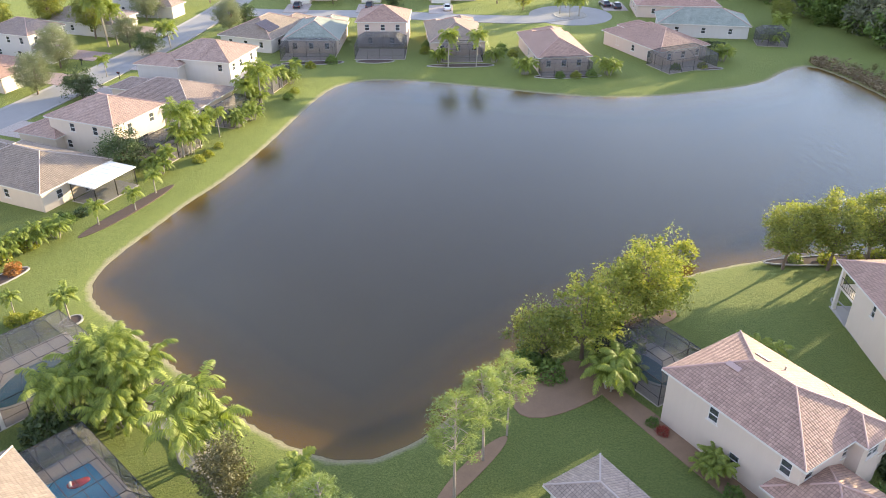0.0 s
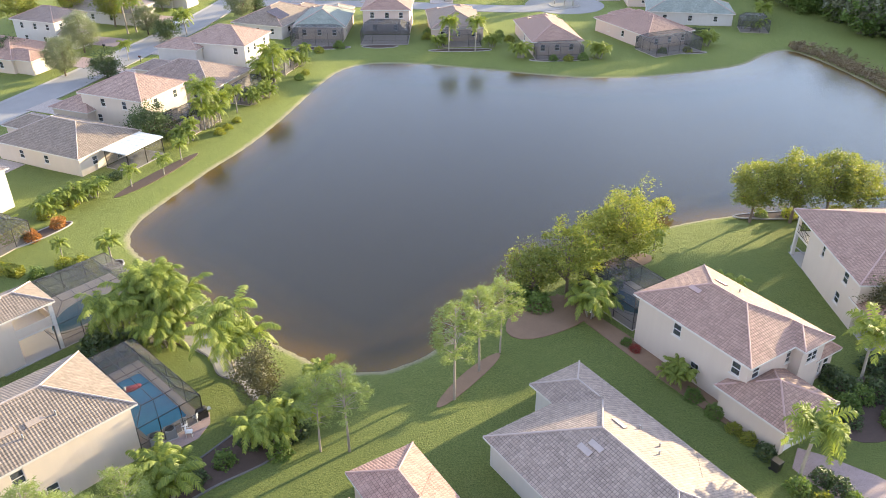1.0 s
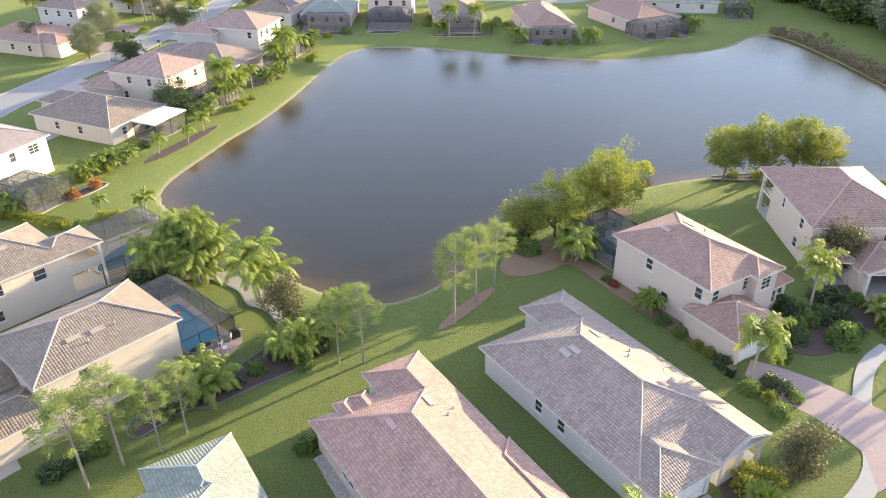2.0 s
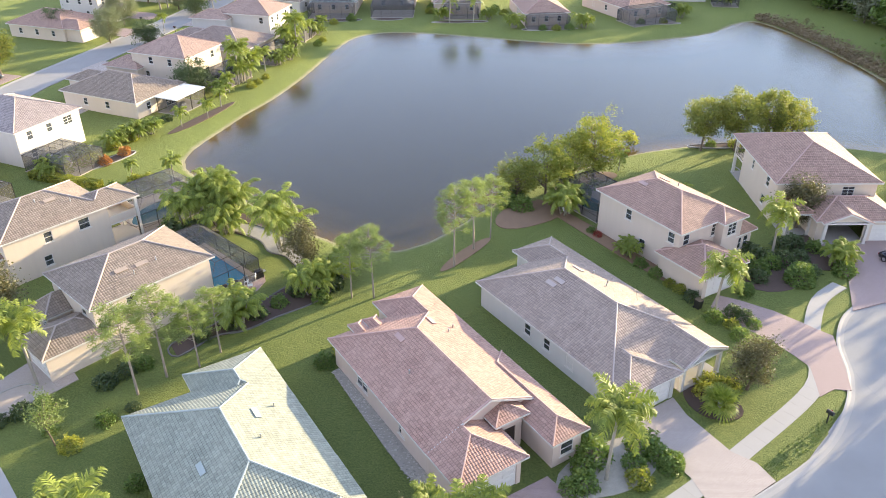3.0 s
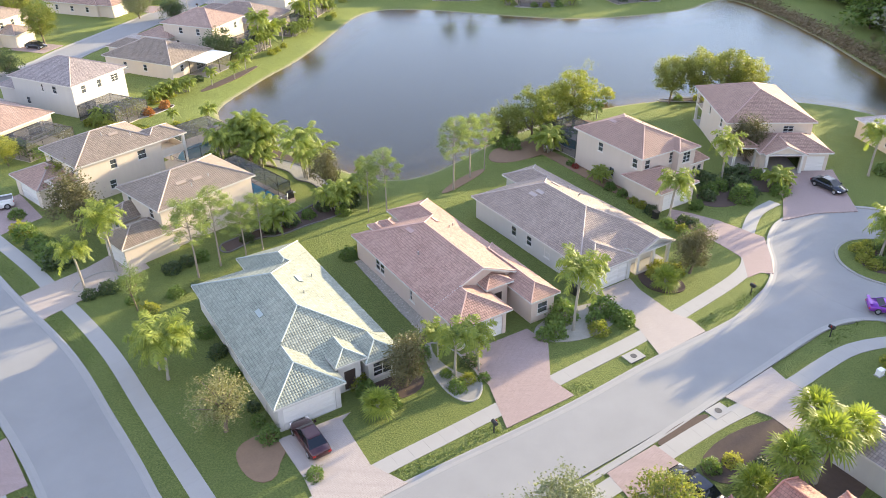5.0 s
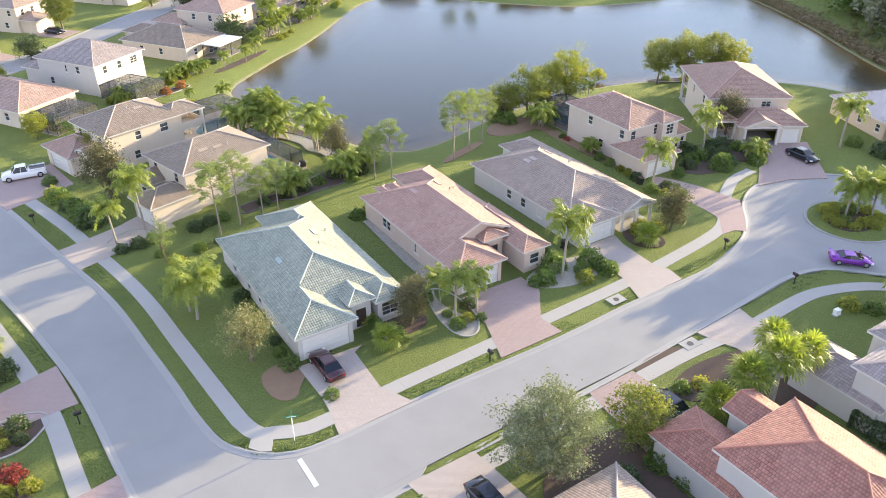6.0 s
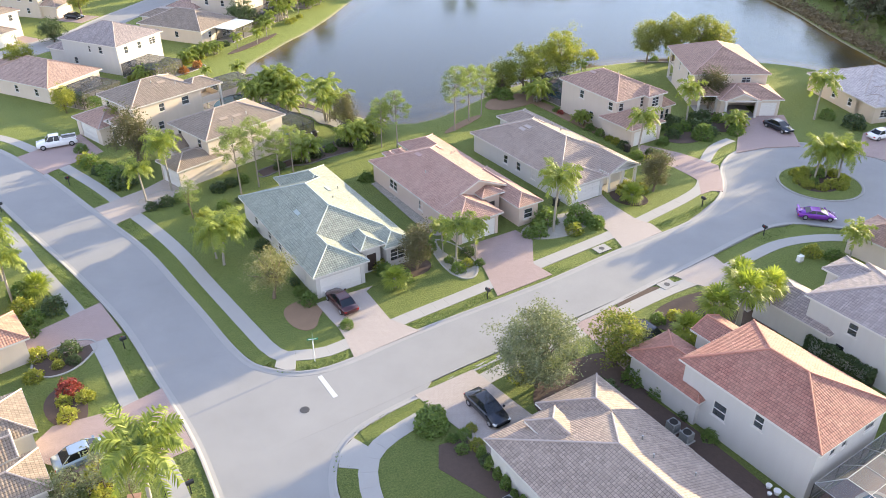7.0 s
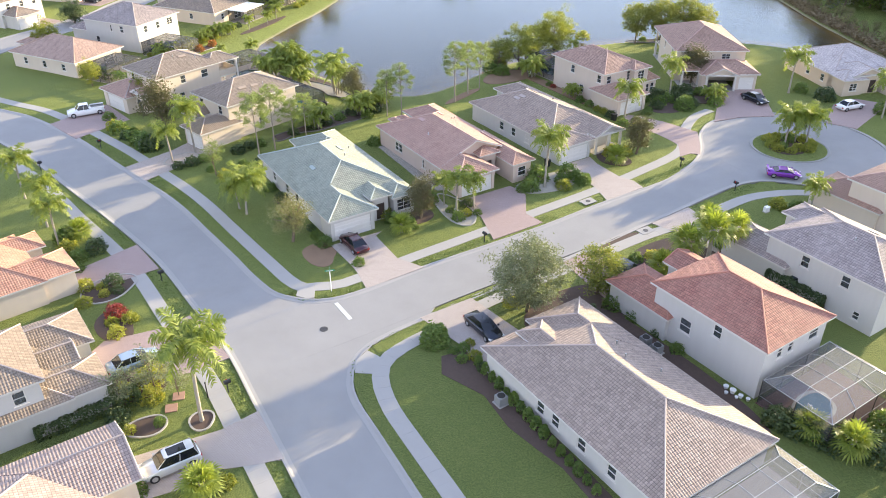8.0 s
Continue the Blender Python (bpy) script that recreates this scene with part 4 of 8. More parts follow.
house("house", (-10.9, 23.5), 32.6, "single-storey house with dusty pink tile roof and gabled front", "pink", "pinkish", [
    dict(box=(0, 11.9, -17.0, 0), e=2.85, w=[W(0.3), W(0.36), W(0.75)], gable="s"),
    dict(box=(6.2, 11.9, -6, 3.0), e=2.84, n=[W(0.5, 0.2, 2.2, 2.6)]),
    dict(box=(0.04, 6.4, -21.4, -12), e=2.85, s=[("g", 0.5, 4.7, 0.0, 2.2)]),
    dict(box=(5.6, 8.9, -18.2, -11), e=3.5, s=[("d", 0.5, 1.2, 0.1, 2.4)]),
    dict(box=(8.5, 12.2, -21.6, -10), e=2.85, s=[W(0.5, 0.8, 2.1, 1.3)], e_=[W(0.3)]),
    dict(box=(2.2, 3.6, -2.6, 0.3), e=3.35), dict(box=(3.7, 5.2, -3.0, 0.3), e=3.35),
], cap=ROSE_CAP, vents=[(4.4, -5.6), (8.2, -4.6)], pipes=[(8.8, -6.6), (3.0, -9.6), (9.8, -5.8)])
house("house", (2.9, 33.0), 33.2, "single-storey house with grey tile roof and columned porch", "grey", "white", [
    dict(box=(0, 12.4, -19.6, 0), e=2.85, w=[W(0.40), W(0.55), W(0.72)], n=[]),
    dict(box=(6.9, 12.4, -6, 2.9), e=2.84, w=[W(0.85, 0.1, 2.2, 1.4)], n=[W(0.5, 0.1, 2.2, 3.0)]),
    dict(box=(0.04, 6.5, -21.5, -12), e=2.85, s=[("g", 0.5, 4.7, 0.0, 2.2)], pitch=0.34),
    dict(box=(6.9, 12.44, -21.3, -10), e=2.86, gable="s", open=[(7.3, -20.9), (9.6, -20.9), (12.0, -20.9)]),
], cap=GREY_CAP, vents=[(4.2, -6.6), (8.2, -6.0), (4.9, -7.0)], pipes=[(9.6, -6.8), (8.4, -9.8), (9.4, -9.0)])
house("house", (17.6, 49.0), 32.4, "two-storey house with mauve tile roof and pale walls", "mauve", "beige", [
    dict(box=(0, 9.5, -13.2, 0), e=5.4, w=[up(0.38), W(0.58), up(0.9)], s=[up(0.12), ("w", 0.66, 1.5, 3.4, 4.95)], n=TWO),
    dict(box=(5.6, 9.54, -14.2, -8), e=5.4, s=[("w", 0.5, 1.4, 3.4, 4.95)]),
    dict(box=(-1.2, 5.6, -18.0, -11), e=2.8, s=[("g", 0.5, 4.8, 0.0, 2.2)]),
    dict(box=(8.6, 12.2, -13.8, -9.6), e=2.9, pitch=0.7, s=[W(0.3, 0.7, 2.2, 0.8), W(0.7, 0.7, 2.2, 0.8)], e_=[]),
], cap=ROSE_CAP, vents=[(3.4, -4.0), (6.4, -4.4)], pipes=[(6.8, -6.2)])
lake_house = house("house", (39.2, 66.0), 0.0, "two-storey house with mauve tile roof and gabled double garage", "mauve", "cream", [
    dict(box=(0, 12.8, -15.8, 0), e=5.4, walls=(0.42, 12.38, -15.38, -3.9), n=[("d", 0.25, 1.8, 0.1, 2.2), ("d", 0.25, 1.8, 3.05, 4.9), W(0.7, 0.5, 2.2, 2.0)], w=[up(0.30, 0.6), up(0.75), W(0.7)], s=[("w", 0.34, 1.5, 3.5, 4.8), ("w", 0.72, 1.5, 3.5, 4.8)]),
    dict(box=(3.4, 13.6, -20.6, -13.5), e=2.85, s=[("o", 0.34, 4.6, 0.0, 2.25), ("g", 0.82, 2.5, 0.0, 2.2)]),
    dict(box=(4.0, 9.8, -21.2, -15), e=2.9, gable="s", open=[(4.5, -20.8), (9.3, -20.8)]),
    dict(box=(0.4, 4.2, -19.0, -14), e=3.0, open=[(0.9, -18.5), (3.7, -18.5)]),
], cap=ROSE_CAP)
house("house", (61.6, 58.4), 13.0, "single-storey house with pale blush roof beside the turning circle", "blush", "yellow", [
    dict(box=(0, 14.6, -14.0, 0), e=2.85, w=LOW),
    dict(box=(7.6, 14.2, -20.4, -12), e=2.85, s=[("g", 0.5, 4.8, 0.0, 2.2)]),
    dict(box=(2.0, 8.0, -16.6, -10), e=3.3, gable="s", s=[("d", 0.75, 1.2, 0.1, 2.3)]),
    dict(box=(0, 4.6, -17.0, -12), e=2.85, s=[W(0.5, 0.8, 2.1, 1.4)]),
], cap=GREY_CAP, doors="sand")

# --- houses between the side street and the lake
house("house", (-30.6, 40.5), -42.5, "two-storey tan-roofed house beside a screened pool", "tan", "cream", [
    dict(box=(0, 9.6, -13.1, 0), e=5.4, e_=[], s=[up(0.2), up(0.75), W(0.2)], n=TWO, **{"e2": [W(0.45), up(0.3)]}),
    dict(box=(4.6, 10.0, -18.2, -11), e=2.8, s=[("g", 0.5, 4.2, 0.0, 2.2)], tile="tan"),
    dict(box=(0.6, 4.2, -15.4, -10), e=3.0, pitch=0.8, s=[W(0.5, 0.8, 2.3, 1.2)], tile="tan"),
], cap=GREY_CAP, vents=[(7.0, -8.4), (7.2, -6.4)], pipes=[(7.4, -5.0), (7.9, -7.6)])
cream_house = house("house", (-43.5, 54.7), -41.0, "two-storey cream house with tan roof and back balcony", "tan", "cream", [
    dict(box=(0, 10.0, -15.9, -3.4), e=5.4, n=TWO, s=[up(0.2), up(0.8)], **{"e2": [W(0.35), up(0.4), up(0.75, 1.3)]}),
    dict(box=(5.0, 10.04, -6, 0), e=5.4, open=[(9.6, -0.4), (5.4, -0.4)]),
    dict(box=(-1.0, 7.0, -20.0, -13), e=2.8, s=[("g", 0.5, 4.8, 0.0, 2.2)], tile="mauve"),
    dict(box=(6.0, 9.0, -18.4, -13), e=3.4, gable="s", s=[W(0.5, 0.4, 2.3, 1.3)], tile="mauve"),
], cap=GREY_CAP, vents=[(6.6, -8.6)], pipes=[(6.2, -10.0), (7.6, -6.8)])
house("house", (-61.3, 63.1), 244.0, "single-storey cream house with faded terracotta tile roof", "terra", "cream", [
    dict(box=(0, 11.6, -17.0, 0), e=2.85, e2=LOW, n=[W(0.25, 0.2, 2.2, 2.4), W(0.7, 0.2, 2.2, 2.4)]),
    dict(box=(1.0, 7.0, -20.5, -12), e=2.85, s=[("g", 0.5, 4.7, 0.0, 2.2)]),
])
house("house", (-54.7, 78.1), 245.0, "two-storey white house with grey tile roof", "slate", "white", [
    dict(box=(0, 12.0, -14.5, 0), e=5.4, n=[W(0.2), up(0.2), up(0.5), up(0.8, 1.6)], e2=[W(0.2), up(0.5, 0.5), up(0.7)]),
    dict(box=(4.0, 11.0, -19.5, -12), e=2.8, s=[("g", 0.5, 4.7, 0.0, 2.2)]),
], cap=GREY_CAP)
house("house", (-45.0, 97.3), 245.5, "single-storey tan house with brown roof and white patio awning", "tan", "cream", [
    dict(box=(0, 12.0, -17.0, 0), e=2.85, e2=[W(0.3), W(0.6)], n=[W(0.24), W(0.7, 0.1, 2.2, 2.4)]),
    dict(box=(1.0, 7.0, -21.0, -12), e=2.85, s=[("g", 0.5, 4.7, 0.0, 2.2)]),
], cap=GREY_CAP)
house("house", (-42.0, 112.6), 248.0, "two-storey cream house with faded terracotta roof", "terra", "cream", [
    dict(box=(0, 11.1, -12.9, 0), e=5.4, e2=[up(0.35), up(0.7), W(0.25)], n=[up(0.3), up(0.75), W(0.5, 0.2, 2.2, 2.4)]),
    dict(box=(6.0, 12.6, -18.0, -10), e=2.8, s=[("g", 0.5, 4.7, 0.0, 2.2)]),
], cap=ROSE_CAP)
house("house", (-35.0, 127.7), 251.0, "single-storey house with brown tile roof", "brown", "beige", [
    dict(box=(0, 13.0, -17.0, 0), e=2.85, e2=LOW, n=[W(0.3, 0.2, 2.2, 2.4)]),
    dict(box=(1.0, 7.0, -21.0, -12), e=2.85),
], cap=GREY_CAP)
house("house", (-34.3, 144.0), 255.0, "two-storey white house with red-brown roof", "terra", "white", [
    dict(box=(0, 11.1, -13.8, 0), e=5.4, e2=[up(0.12), up(0.85), W(0.15, 0.9, 2.1, 1.6)], n=[up(0.15), up(0.4), up(0.8)]),
    dict(box=(7.0, 13.4, -18.0, -9), e=4.6, e2=[W(0.5)]),
])



def balcony(h, x0, x1, y0, y1, z, posts, solid=False):
    """An upper floor slab on columns under the eaves, with a rail and balusters, or a low wall, round its open sides."""
    part("balcony_floor", box(bmesh.new(), x0, x1, y0, y1, z - 0.22, z), TRIM, h)
    if not solid:
        part("porch_floor", box(bmesh.new(), x0 - 0.2, x1 + 0.2, y0, y1 + 0.3, -0.1, 0.062), CONCRETE, h)
    for px, py in posts:
        part("column", box(bmesh.new(), px - 0.17, px + 0.17, py - 0.17, py + 0.17, 0, 5.24), TRIM, h)
    sides = (((x0, y0), (x0, y1)), ((x0, y1), (x1, y1)), ((x1, y1), (x1, y0)))
    for (ax, ay), (bx, by) in sides:
        if solid:
            part("parapet", box(bmesh.new(), min(ax, bx) - 0.06, max(ax, bx) + 0.06, min(ay, by) - 0.06, max(ay, by) + 0.06, z, z + 0.95), WALL["cream"], h)
            continue
        rail = part("railing", bar(bmesh.new(), (ax, ay, z + 1.0), (bx, by, z + 1.0), 0.06), DARK_METAL, h)
        part("bottom_rail", bar(bmesh.new(), (ax, ay, z + 0.12), (bx, by, z + 0.12), 0.04), DARK_METAL, rail)
        n = max(2, int(math.hypot(bx - ax, by - ay) / 0.35))
        for k in range(1, n):
            x, y = ax + (bx - ax) * k / n, ay + (by - ay) * k / n
            part("baluster", bar(bmesh.new(), (x, y, z + 0.12), (x, y, z + 1.0), 0.025), DARK_METAL, rail)


balcony(lake_house, 0.55, 12.2, -3.9, -0.6, 2.9, [(0.65, -0.7), (6.4, -0.7), (12.1, -0.7)])
balcony(cream_house, 5.5, 9.55, -3.8, -0.45, 2.9, [(9.55, -0.45), (5.5, -0.45)], True)

# --- across the lake
FAR = [
    ((-34.9, 157.7), 160.0, "single-storey house with pale roof and solar panels", "tan", "white", (12.9, 17.0), 2.85),
    ((-21.1, 157.6), 178.0, "single-storey house with teal tile roof and screened lanai", "teal", "beige", (11.8, 15.5), 2.85),
    ((-7.1, 161.7), 178.0, "two-storey house with mauve roof behind a pool cage", "mauve", "pinkish", (11.1, 11.0), 5.4),
    ((9.1, 156.6), 185.0, "single-storey house with tan roof and lanai", "tan", "pinkish", (11.8, 16.0), 2.85),
    ((28.6, 146.0), 187.0, "single-storey house with mauve roof and screened porch", "mauve", "pinkish", (10.8, 17.5), 2.85),
    ((53.4, 153.8), 206.0, "single-storey house with grey-brown roof and pool cage", "mauve", "pinkish", (12.6, 17.5), 2.85),
    ((66.5, 167.6), 170.0, "long white single-storey house with teal roof", "teal", "white", (19.7, 11.5), 2.85),
    ((66.0, 186.5), 176.0, "single-storey house with pink-brown roof", "pink", "pinkish", (20.0, 13.0), 2.85),
]
for at, turn, lab, tile, wl_, (w_, d_), e_ in FAR:
    ws = [dict(box=(0, w_, -d_, 0), e=e_, n=(TWO if e_ > 4 else LOW), e2=(TWO if e_ > 4 else LOW), w=(TWO if e_ > 4 else LOW))]
    if w_ < 15:
        ws.append(dict(box=(0.6, 7.0, -d_ - 3.6, -d_ + 5), e=2.85, s=[("g", 0.5, 4.7, 0.0, 2.2)]))
        ws.append(dict(box=(w_ - 5.0, w_ - 0.02, -d_ - 1.4, -d_ + 6), e=2.87))
    house("house", at, turn, lab, tile, wl_, ws, cap=ROSE_CAP, simple=True)

# --- beyond the side street and the far street
BACK = [
    ((-79.6, 139.0), 70.0, "single-storey house with mauve roof beyond the street", "mauve", "cream", (12.0, 16.0), 2.85),
    ((-79.2, 156.0), 70.0, "two-storey house with brown roof beyond the street", "brown", "white", (10.0, 12.0), 5.4),
    ((-72.0, 176.0), 72.0, "single-storey house with grey-teal roof beyond the street", "slate", "white", (12.0, 18.0), 2.85),
    ((-66.5, 193.0), 74.0, "two-storey house with grey roof and trees", "grey", "white", (11.0, 13.0), 5.4),
    ((-92.5, 90.0), 62.0, "two-storey white house with tan roof beyond the street", "tan", "white", (11.0, 13.0), 5.4),
    ((-101.5, 68.0), 92.0, "single-storey house with mauve roof beyond the street", "mauve", "cream", (12.0, 15.0), 2.85),
    ((-91.0, 113.0), 72.0, "two-storey house with pale roof beyond the street", "grey", "cream", (10.0, 12.0), 5.4),
    ((-101.0, 46.0), 112.0, "single-storey house with brown roof beyond the street", "brown", "cream", (12.0, 15.0), 2.85),
]
for at, turn, lab, tile, wl_, (w_, d_), e_ in BACK:
    c, s = math.cos(radians(turn)), math.sin(radians(turn))
    # 'at' is the middle of the front eave; move to the far corner of the plan
    ax, ay = at[0] - c * w_ / 2 - s * d_, at[1] - s * w_ / 2 + c * d_
    ws = [dict(box=(0, w_, -d_, 0), e=e_, s=(TWO if e_ > 4 else [W(0.75, 0.8, 2.1, 1.5)]), e2=(TWO if e_ > 4 else LOW), w=(TWO if e_ > 4 else LOW)),
          dict(box=(0.6, 6.6, -d_ - 4, -d_ + 5), e=2.85, s=[("g", 0.5, 4.7, 0.0, 2.2)])]
    house("house", (ax, ay), turn, lab, tile, wl_, ws, cap=ROSE_CAP, simple=True)
for x, y, tile, wl_ in ((-40.0, 205.0, "tan", "cream"), (-22.0, 206.0, "mauve", "yellow"), (-4.0, 205.0, "grey", "beige"), (50.0, 206.0, "pink", "white")):
    house("house", (x, y + 15), 0.0, "single-storey house beyond the far street, garage to the road", tile, wl_, [
        dict(box=(0, 13, -14, 0), e=2.85, s=[W(0.75, 0.8, 2.1, 1.5)]), dict(box=(0.6, 6.6, -17, -8), e=2.85, s=[("g", 0.5, 4.7, 0.0, 2.2)])], cap=ROSE_CAP, simple=True)

# --- south of the front street, and west of the side street
house("house", (24.2, -39.0), 213.0, "long single-storey house with grey-brown tile roof and white walls", "grey", "white", [
    dict(box=(0, 12.4, -21.7, 0), e=2.85, hips=(1.26, 1.0), **{"e2": [W(0.36), W(0.45), W(0.60), W(0.76)]}),
    dict(box=(-0.04, 6.6, -22.6, -12), e=2.86, s=[("g", 0.5, 4.7, 0.0, 2.2)]),
    dict(box=(6.2, 9.2, -20.8, -13), e=3.75, s=[("d", 0.5, 1.1, 0.1, 2.2)]),
], cap=GREY_CAP, vents=[], pipes=[(3.6, -14.0), (4.6, -12.0), (2.8, -9.6)])
house("house", (33.3, -26.7), 213.6, "two-storey white house with red clay tile roof", "red", "white", [
    dict(box=(0, 9.5, -12.9, 0), e=5.4, n=[up(0.25, 0.7), up(0.42, 0.7), up(0.80, 1.3)], **{"e2": [up(0.60, 0.9), W(0.32, 2.0, 3.5, 1.3)]}),
    dict(box=(4.4, 9.9, -18.2, -10), e=2.85, s=[("g", 0.5, 4.2, 0.0, 2.2)]),
    dict(box=(0.4, 4.2, -16.0, -9), e=4.2, gable="s", s=[("d", 0.5, 1.1, 0.1, 2.2)]),
    dict(box=(-2.6, 1.0, -8, -2), e=2.7),
])
house("house", (47.9, -17.9), 213.0, "two-storey white house with grey-mauve tile roof", "slate", "white", [
    dict(box=(0, 10.0, -13.4, 0), e=5.4, **{"e2": [W(0.3), up(0.35), up(0.7), W(0.85, 0.9, 1.8, 0.7)]}),
    dict(box=(5.0, 10.3, -18.5, -10), e=2.85, s=[("g", 0.5, 4.2, 0.0, 2.2)]),
    dict(box=(0.4, 4.4, -15.4, -9), e=5.3),
], cap=GREY_CAP, vents=[(3.0, -6.0)], pipes=[(6.4, -6.0)])
house("house", (64.0, -6.0), 213.0, "two-storey house at the edge of the street", "mauve", "cream", [
    dict(box=(0, 11.0, -15.0, 0), e=5.4), dict(box=(5.0, 11.3, -19.5, -10), e=2.85)], cap=ROSE_CAP)
house("house", (-40.3, -40.5), 126.0, "two-storey house with tan tile roof and stepped hips", "tan", "white", [
    dict(box=(0, 13.0, -11.0, 0), e=2.85), dict(box=(0.4, 9.4, -9.4, 0.6), e=5.4, s=TWO, w=TWO),
    dict(box=(0.2, 5.0, -14.0, -6), e=2.85, s=[W(0.5)]), dict(box=(7.0, 13.0, -14.4, -6), e=2.85, s=[("g", 0.5, 4.6, 0.0, 2.2)]),
    dict(box=(4.4, 8.0, -12.6, -5), e=3.3, gable="s", s=[("d", 0.5, 1.1, 0.1, 2.2)]),
], cap=GREY_CAP)
house("house", (-33.4, -55.8), 125.0, "single-storey house with dusty rose tile roof and open garage drive", "rose", "cream", [
    dict(box=(0, 12.0, -13.0, 0), e=2.85), dict(box=(5.0, 12.04, -16.0, -6), e=2.86, gable="s", s=[("g", 0.5, 4.8, 0.0, 2.2)]),
], cap=GREY_CAP)
house("house", (-50.6, -24.7), 130.0, "single-storey house with bright orange tile roof", "orange", "cream", [
    dict(box=(0, 12.0, -12.4, 0), e=2.85, s=[W(0.3)]), dict(box=(0.2, 5.6, -15.6, -6), e=2.85, s=[("g", 0.5, 4.6, 0.0, 2.2)]), dict(box=(7.4, 11.4, -14.4, -6), e=2.85),
])


# ---------------------------------------------------------------- plants
def leaf_mesh(name, pts, size, mat, rng, stretch=1.6, droop=0.0):
    """Many small leaves at pts, each a bent diamond of its own direction."""
    n = len(pts)
    d = rng.normal(size=(n, 3))
    d[:, 2] = np.abs(d[:, 2]) * 0.5 - droop
    d /= np.linalg.norm(d, axis=1)[:, None]
    o = rng.normal(size=(n, 3))
    s = np.cross(d, o)
    s /= np.linalg.norm(s, axis=1)[:, None] + 1e-9
    nn = np.cross(d, s)
    sz = (size * rng.uniform(0.65, 1.35, n))[:, None]
    a, b = pts - d * sz * stretch / 2, pts + d * sz * stretch / 2
    l, r = pts - s * sz * 0.5 + nn * sz * 0.12, pts + s * sz * 0.5 + nn * sz * 0.12
    v = np.stack([a, l, b, r], 1).reshape(-1, 3)
    me = bpy.data.meshes.new(name)
    me.from_pydata(v.tolist(), [], np.arange(4 * n).reshape(n, 4).tolist())
    me.materials.append(mat)
    return me


def crown_points(rng, h0, h1, rx, clusters, per, lumpy=0.25, hollow=0.35, spread=0.42):
    """Leaf places of an uneven crown: clumps thrown round limbs' ends."""
    cz, rz = (h0 + h1) / 2, (h1 - h0) / 2
    u = rng.normal(size=(clusters, 3))
    u /= np.linalg.norm(u, axis=1)[:, None]
    rad = (hollow + (1 - hollow) * rng.uniform(0, 1, clusters) ** 0.5) * (1 + lumpy * rng.normal(size=clusters))
    c = u * rad[:, None] * np.array([rx, rx, rz]) + np.array([0, 0, cz])
    c[:, 2] = np.maximum(c[:, 2], h0)
    p = c[:, None, :] + rng.normal(size=(clusters, per, 3)) * spread * rng.uniform(0.6, 1.3, (clusters, 1, 1)) * np.array([1, 1, 0.75])
    return c, p.reshape(-1, 3)


def tree(name, at, h, rx, leaf, label, clear=0.28, seed=1, clusters=90, per=42, size=0.26, bark=None, spread=0.5, lumpy=0.22, category="tree", turn=0, trunk=0.17):
    """A tapered trunk, limbs that reach into the crown, and a crown of clumped leaves."""
    rng = np.random.default_rng(seed)
    t = thing(name, pose(at[0], at[1], at[2] if len(at) > 2 else -0.03, 0, 0, turn), label, category)
    c, p = crown_points(rng, h * clear, h * 0.97, rx, clusters, per, lumpy, 0.35, spread)
    bm = bmesh.new()
    lean = rng.normal(size=2) * 0.2
    fork = h * (clear + 0.1)
    tube(bm, [(0, 0, -0.1), (lean[0] * 0.4, lean[1] * 0.4, fork * 0.5), (lean[0], lean[1], fork), (lean[0] * 1.5, lean[1] * 1.5, h * 0.72)], [trunk * 1.25, trunk, trunk * 0.8, trunk * 0.25], 7)
    for k in range(0, clusters, max(1, clusters // 14)):
        e = c[k]
        z0 = min(fork + (e[2] - fork) * 0.3, e[2])
        s0 = np.array([lean[0], lean[1], max(fork * 0.8, z0 - 0.8)])
        tube(bm, [s0, (s0 + e) / 2 + np.array([0, 0, 0.25]), e], [trunk * 0.42, trunk * 0.25, 0.03], 5)
    part("trunk", bm, bark or BARK, t, smooth=True)
    cr = new("crown", leaf_mesh("crown", p, size, LEAF[leaf], rng))
    cr.parent = t
    return t


def frond(v, f, base, az, length, rise, droop, pairs, leaflet, width, rng, plume=0.5):
    """One feather frond added to the lists v, f."""
    ca, sa = math.cos(az), math.sin(az)
    spine = []
    for k in range(pairs + 1):
        t = k / pairs
        r = length * t * (1 - 0.12 * t)
        z = length * (rise * t - droop * t * t)
        spine.append(Vector((base[0] + ca * r, base[1] + sa * r, base[2] + z)))
    side = Vector((-sa, ca, 0))
    for a, b in zip(spine, spine[1:]):
        i = len(v)
        w = 0.03
        v.extend([a - side * w, a + side * w, b + side * w, b - side * w])
        f.append((i, i + 1, i + 2, i + 3))
    for k in range(1, pairs + 1):
        t = k / pairs
        p, d = spine[k], (spine[k] - spine[k - 1]).normalized()
        ll = leaflet * (math.sin(math.pi * min(0.97, 0.12 + 0.84 * t)) * 0.75 + 0.3)
        for sgn in (-1, 1):
            el = rng.uniform(-0.75, plume)
            out = side * sgn * math.cos(el) * 0.85 + d * 0.5
            tip = p + out * ll + Vector((0, 0, ll * (math.sin(el) - 0.28)))
            mid = p + out * ll * 0.55 + Vector((0, 0, ll * 0.6 * math.sin(el)))
            i = len(v)
            v.extend([p - d * width, p + d * width, mid + d * width * 1.1, tip, mid - d * width * 1.1])
            f.append((i, i + 1, i + 2, i + 4))
            f.append((i + 4, i + 2, i + 3))


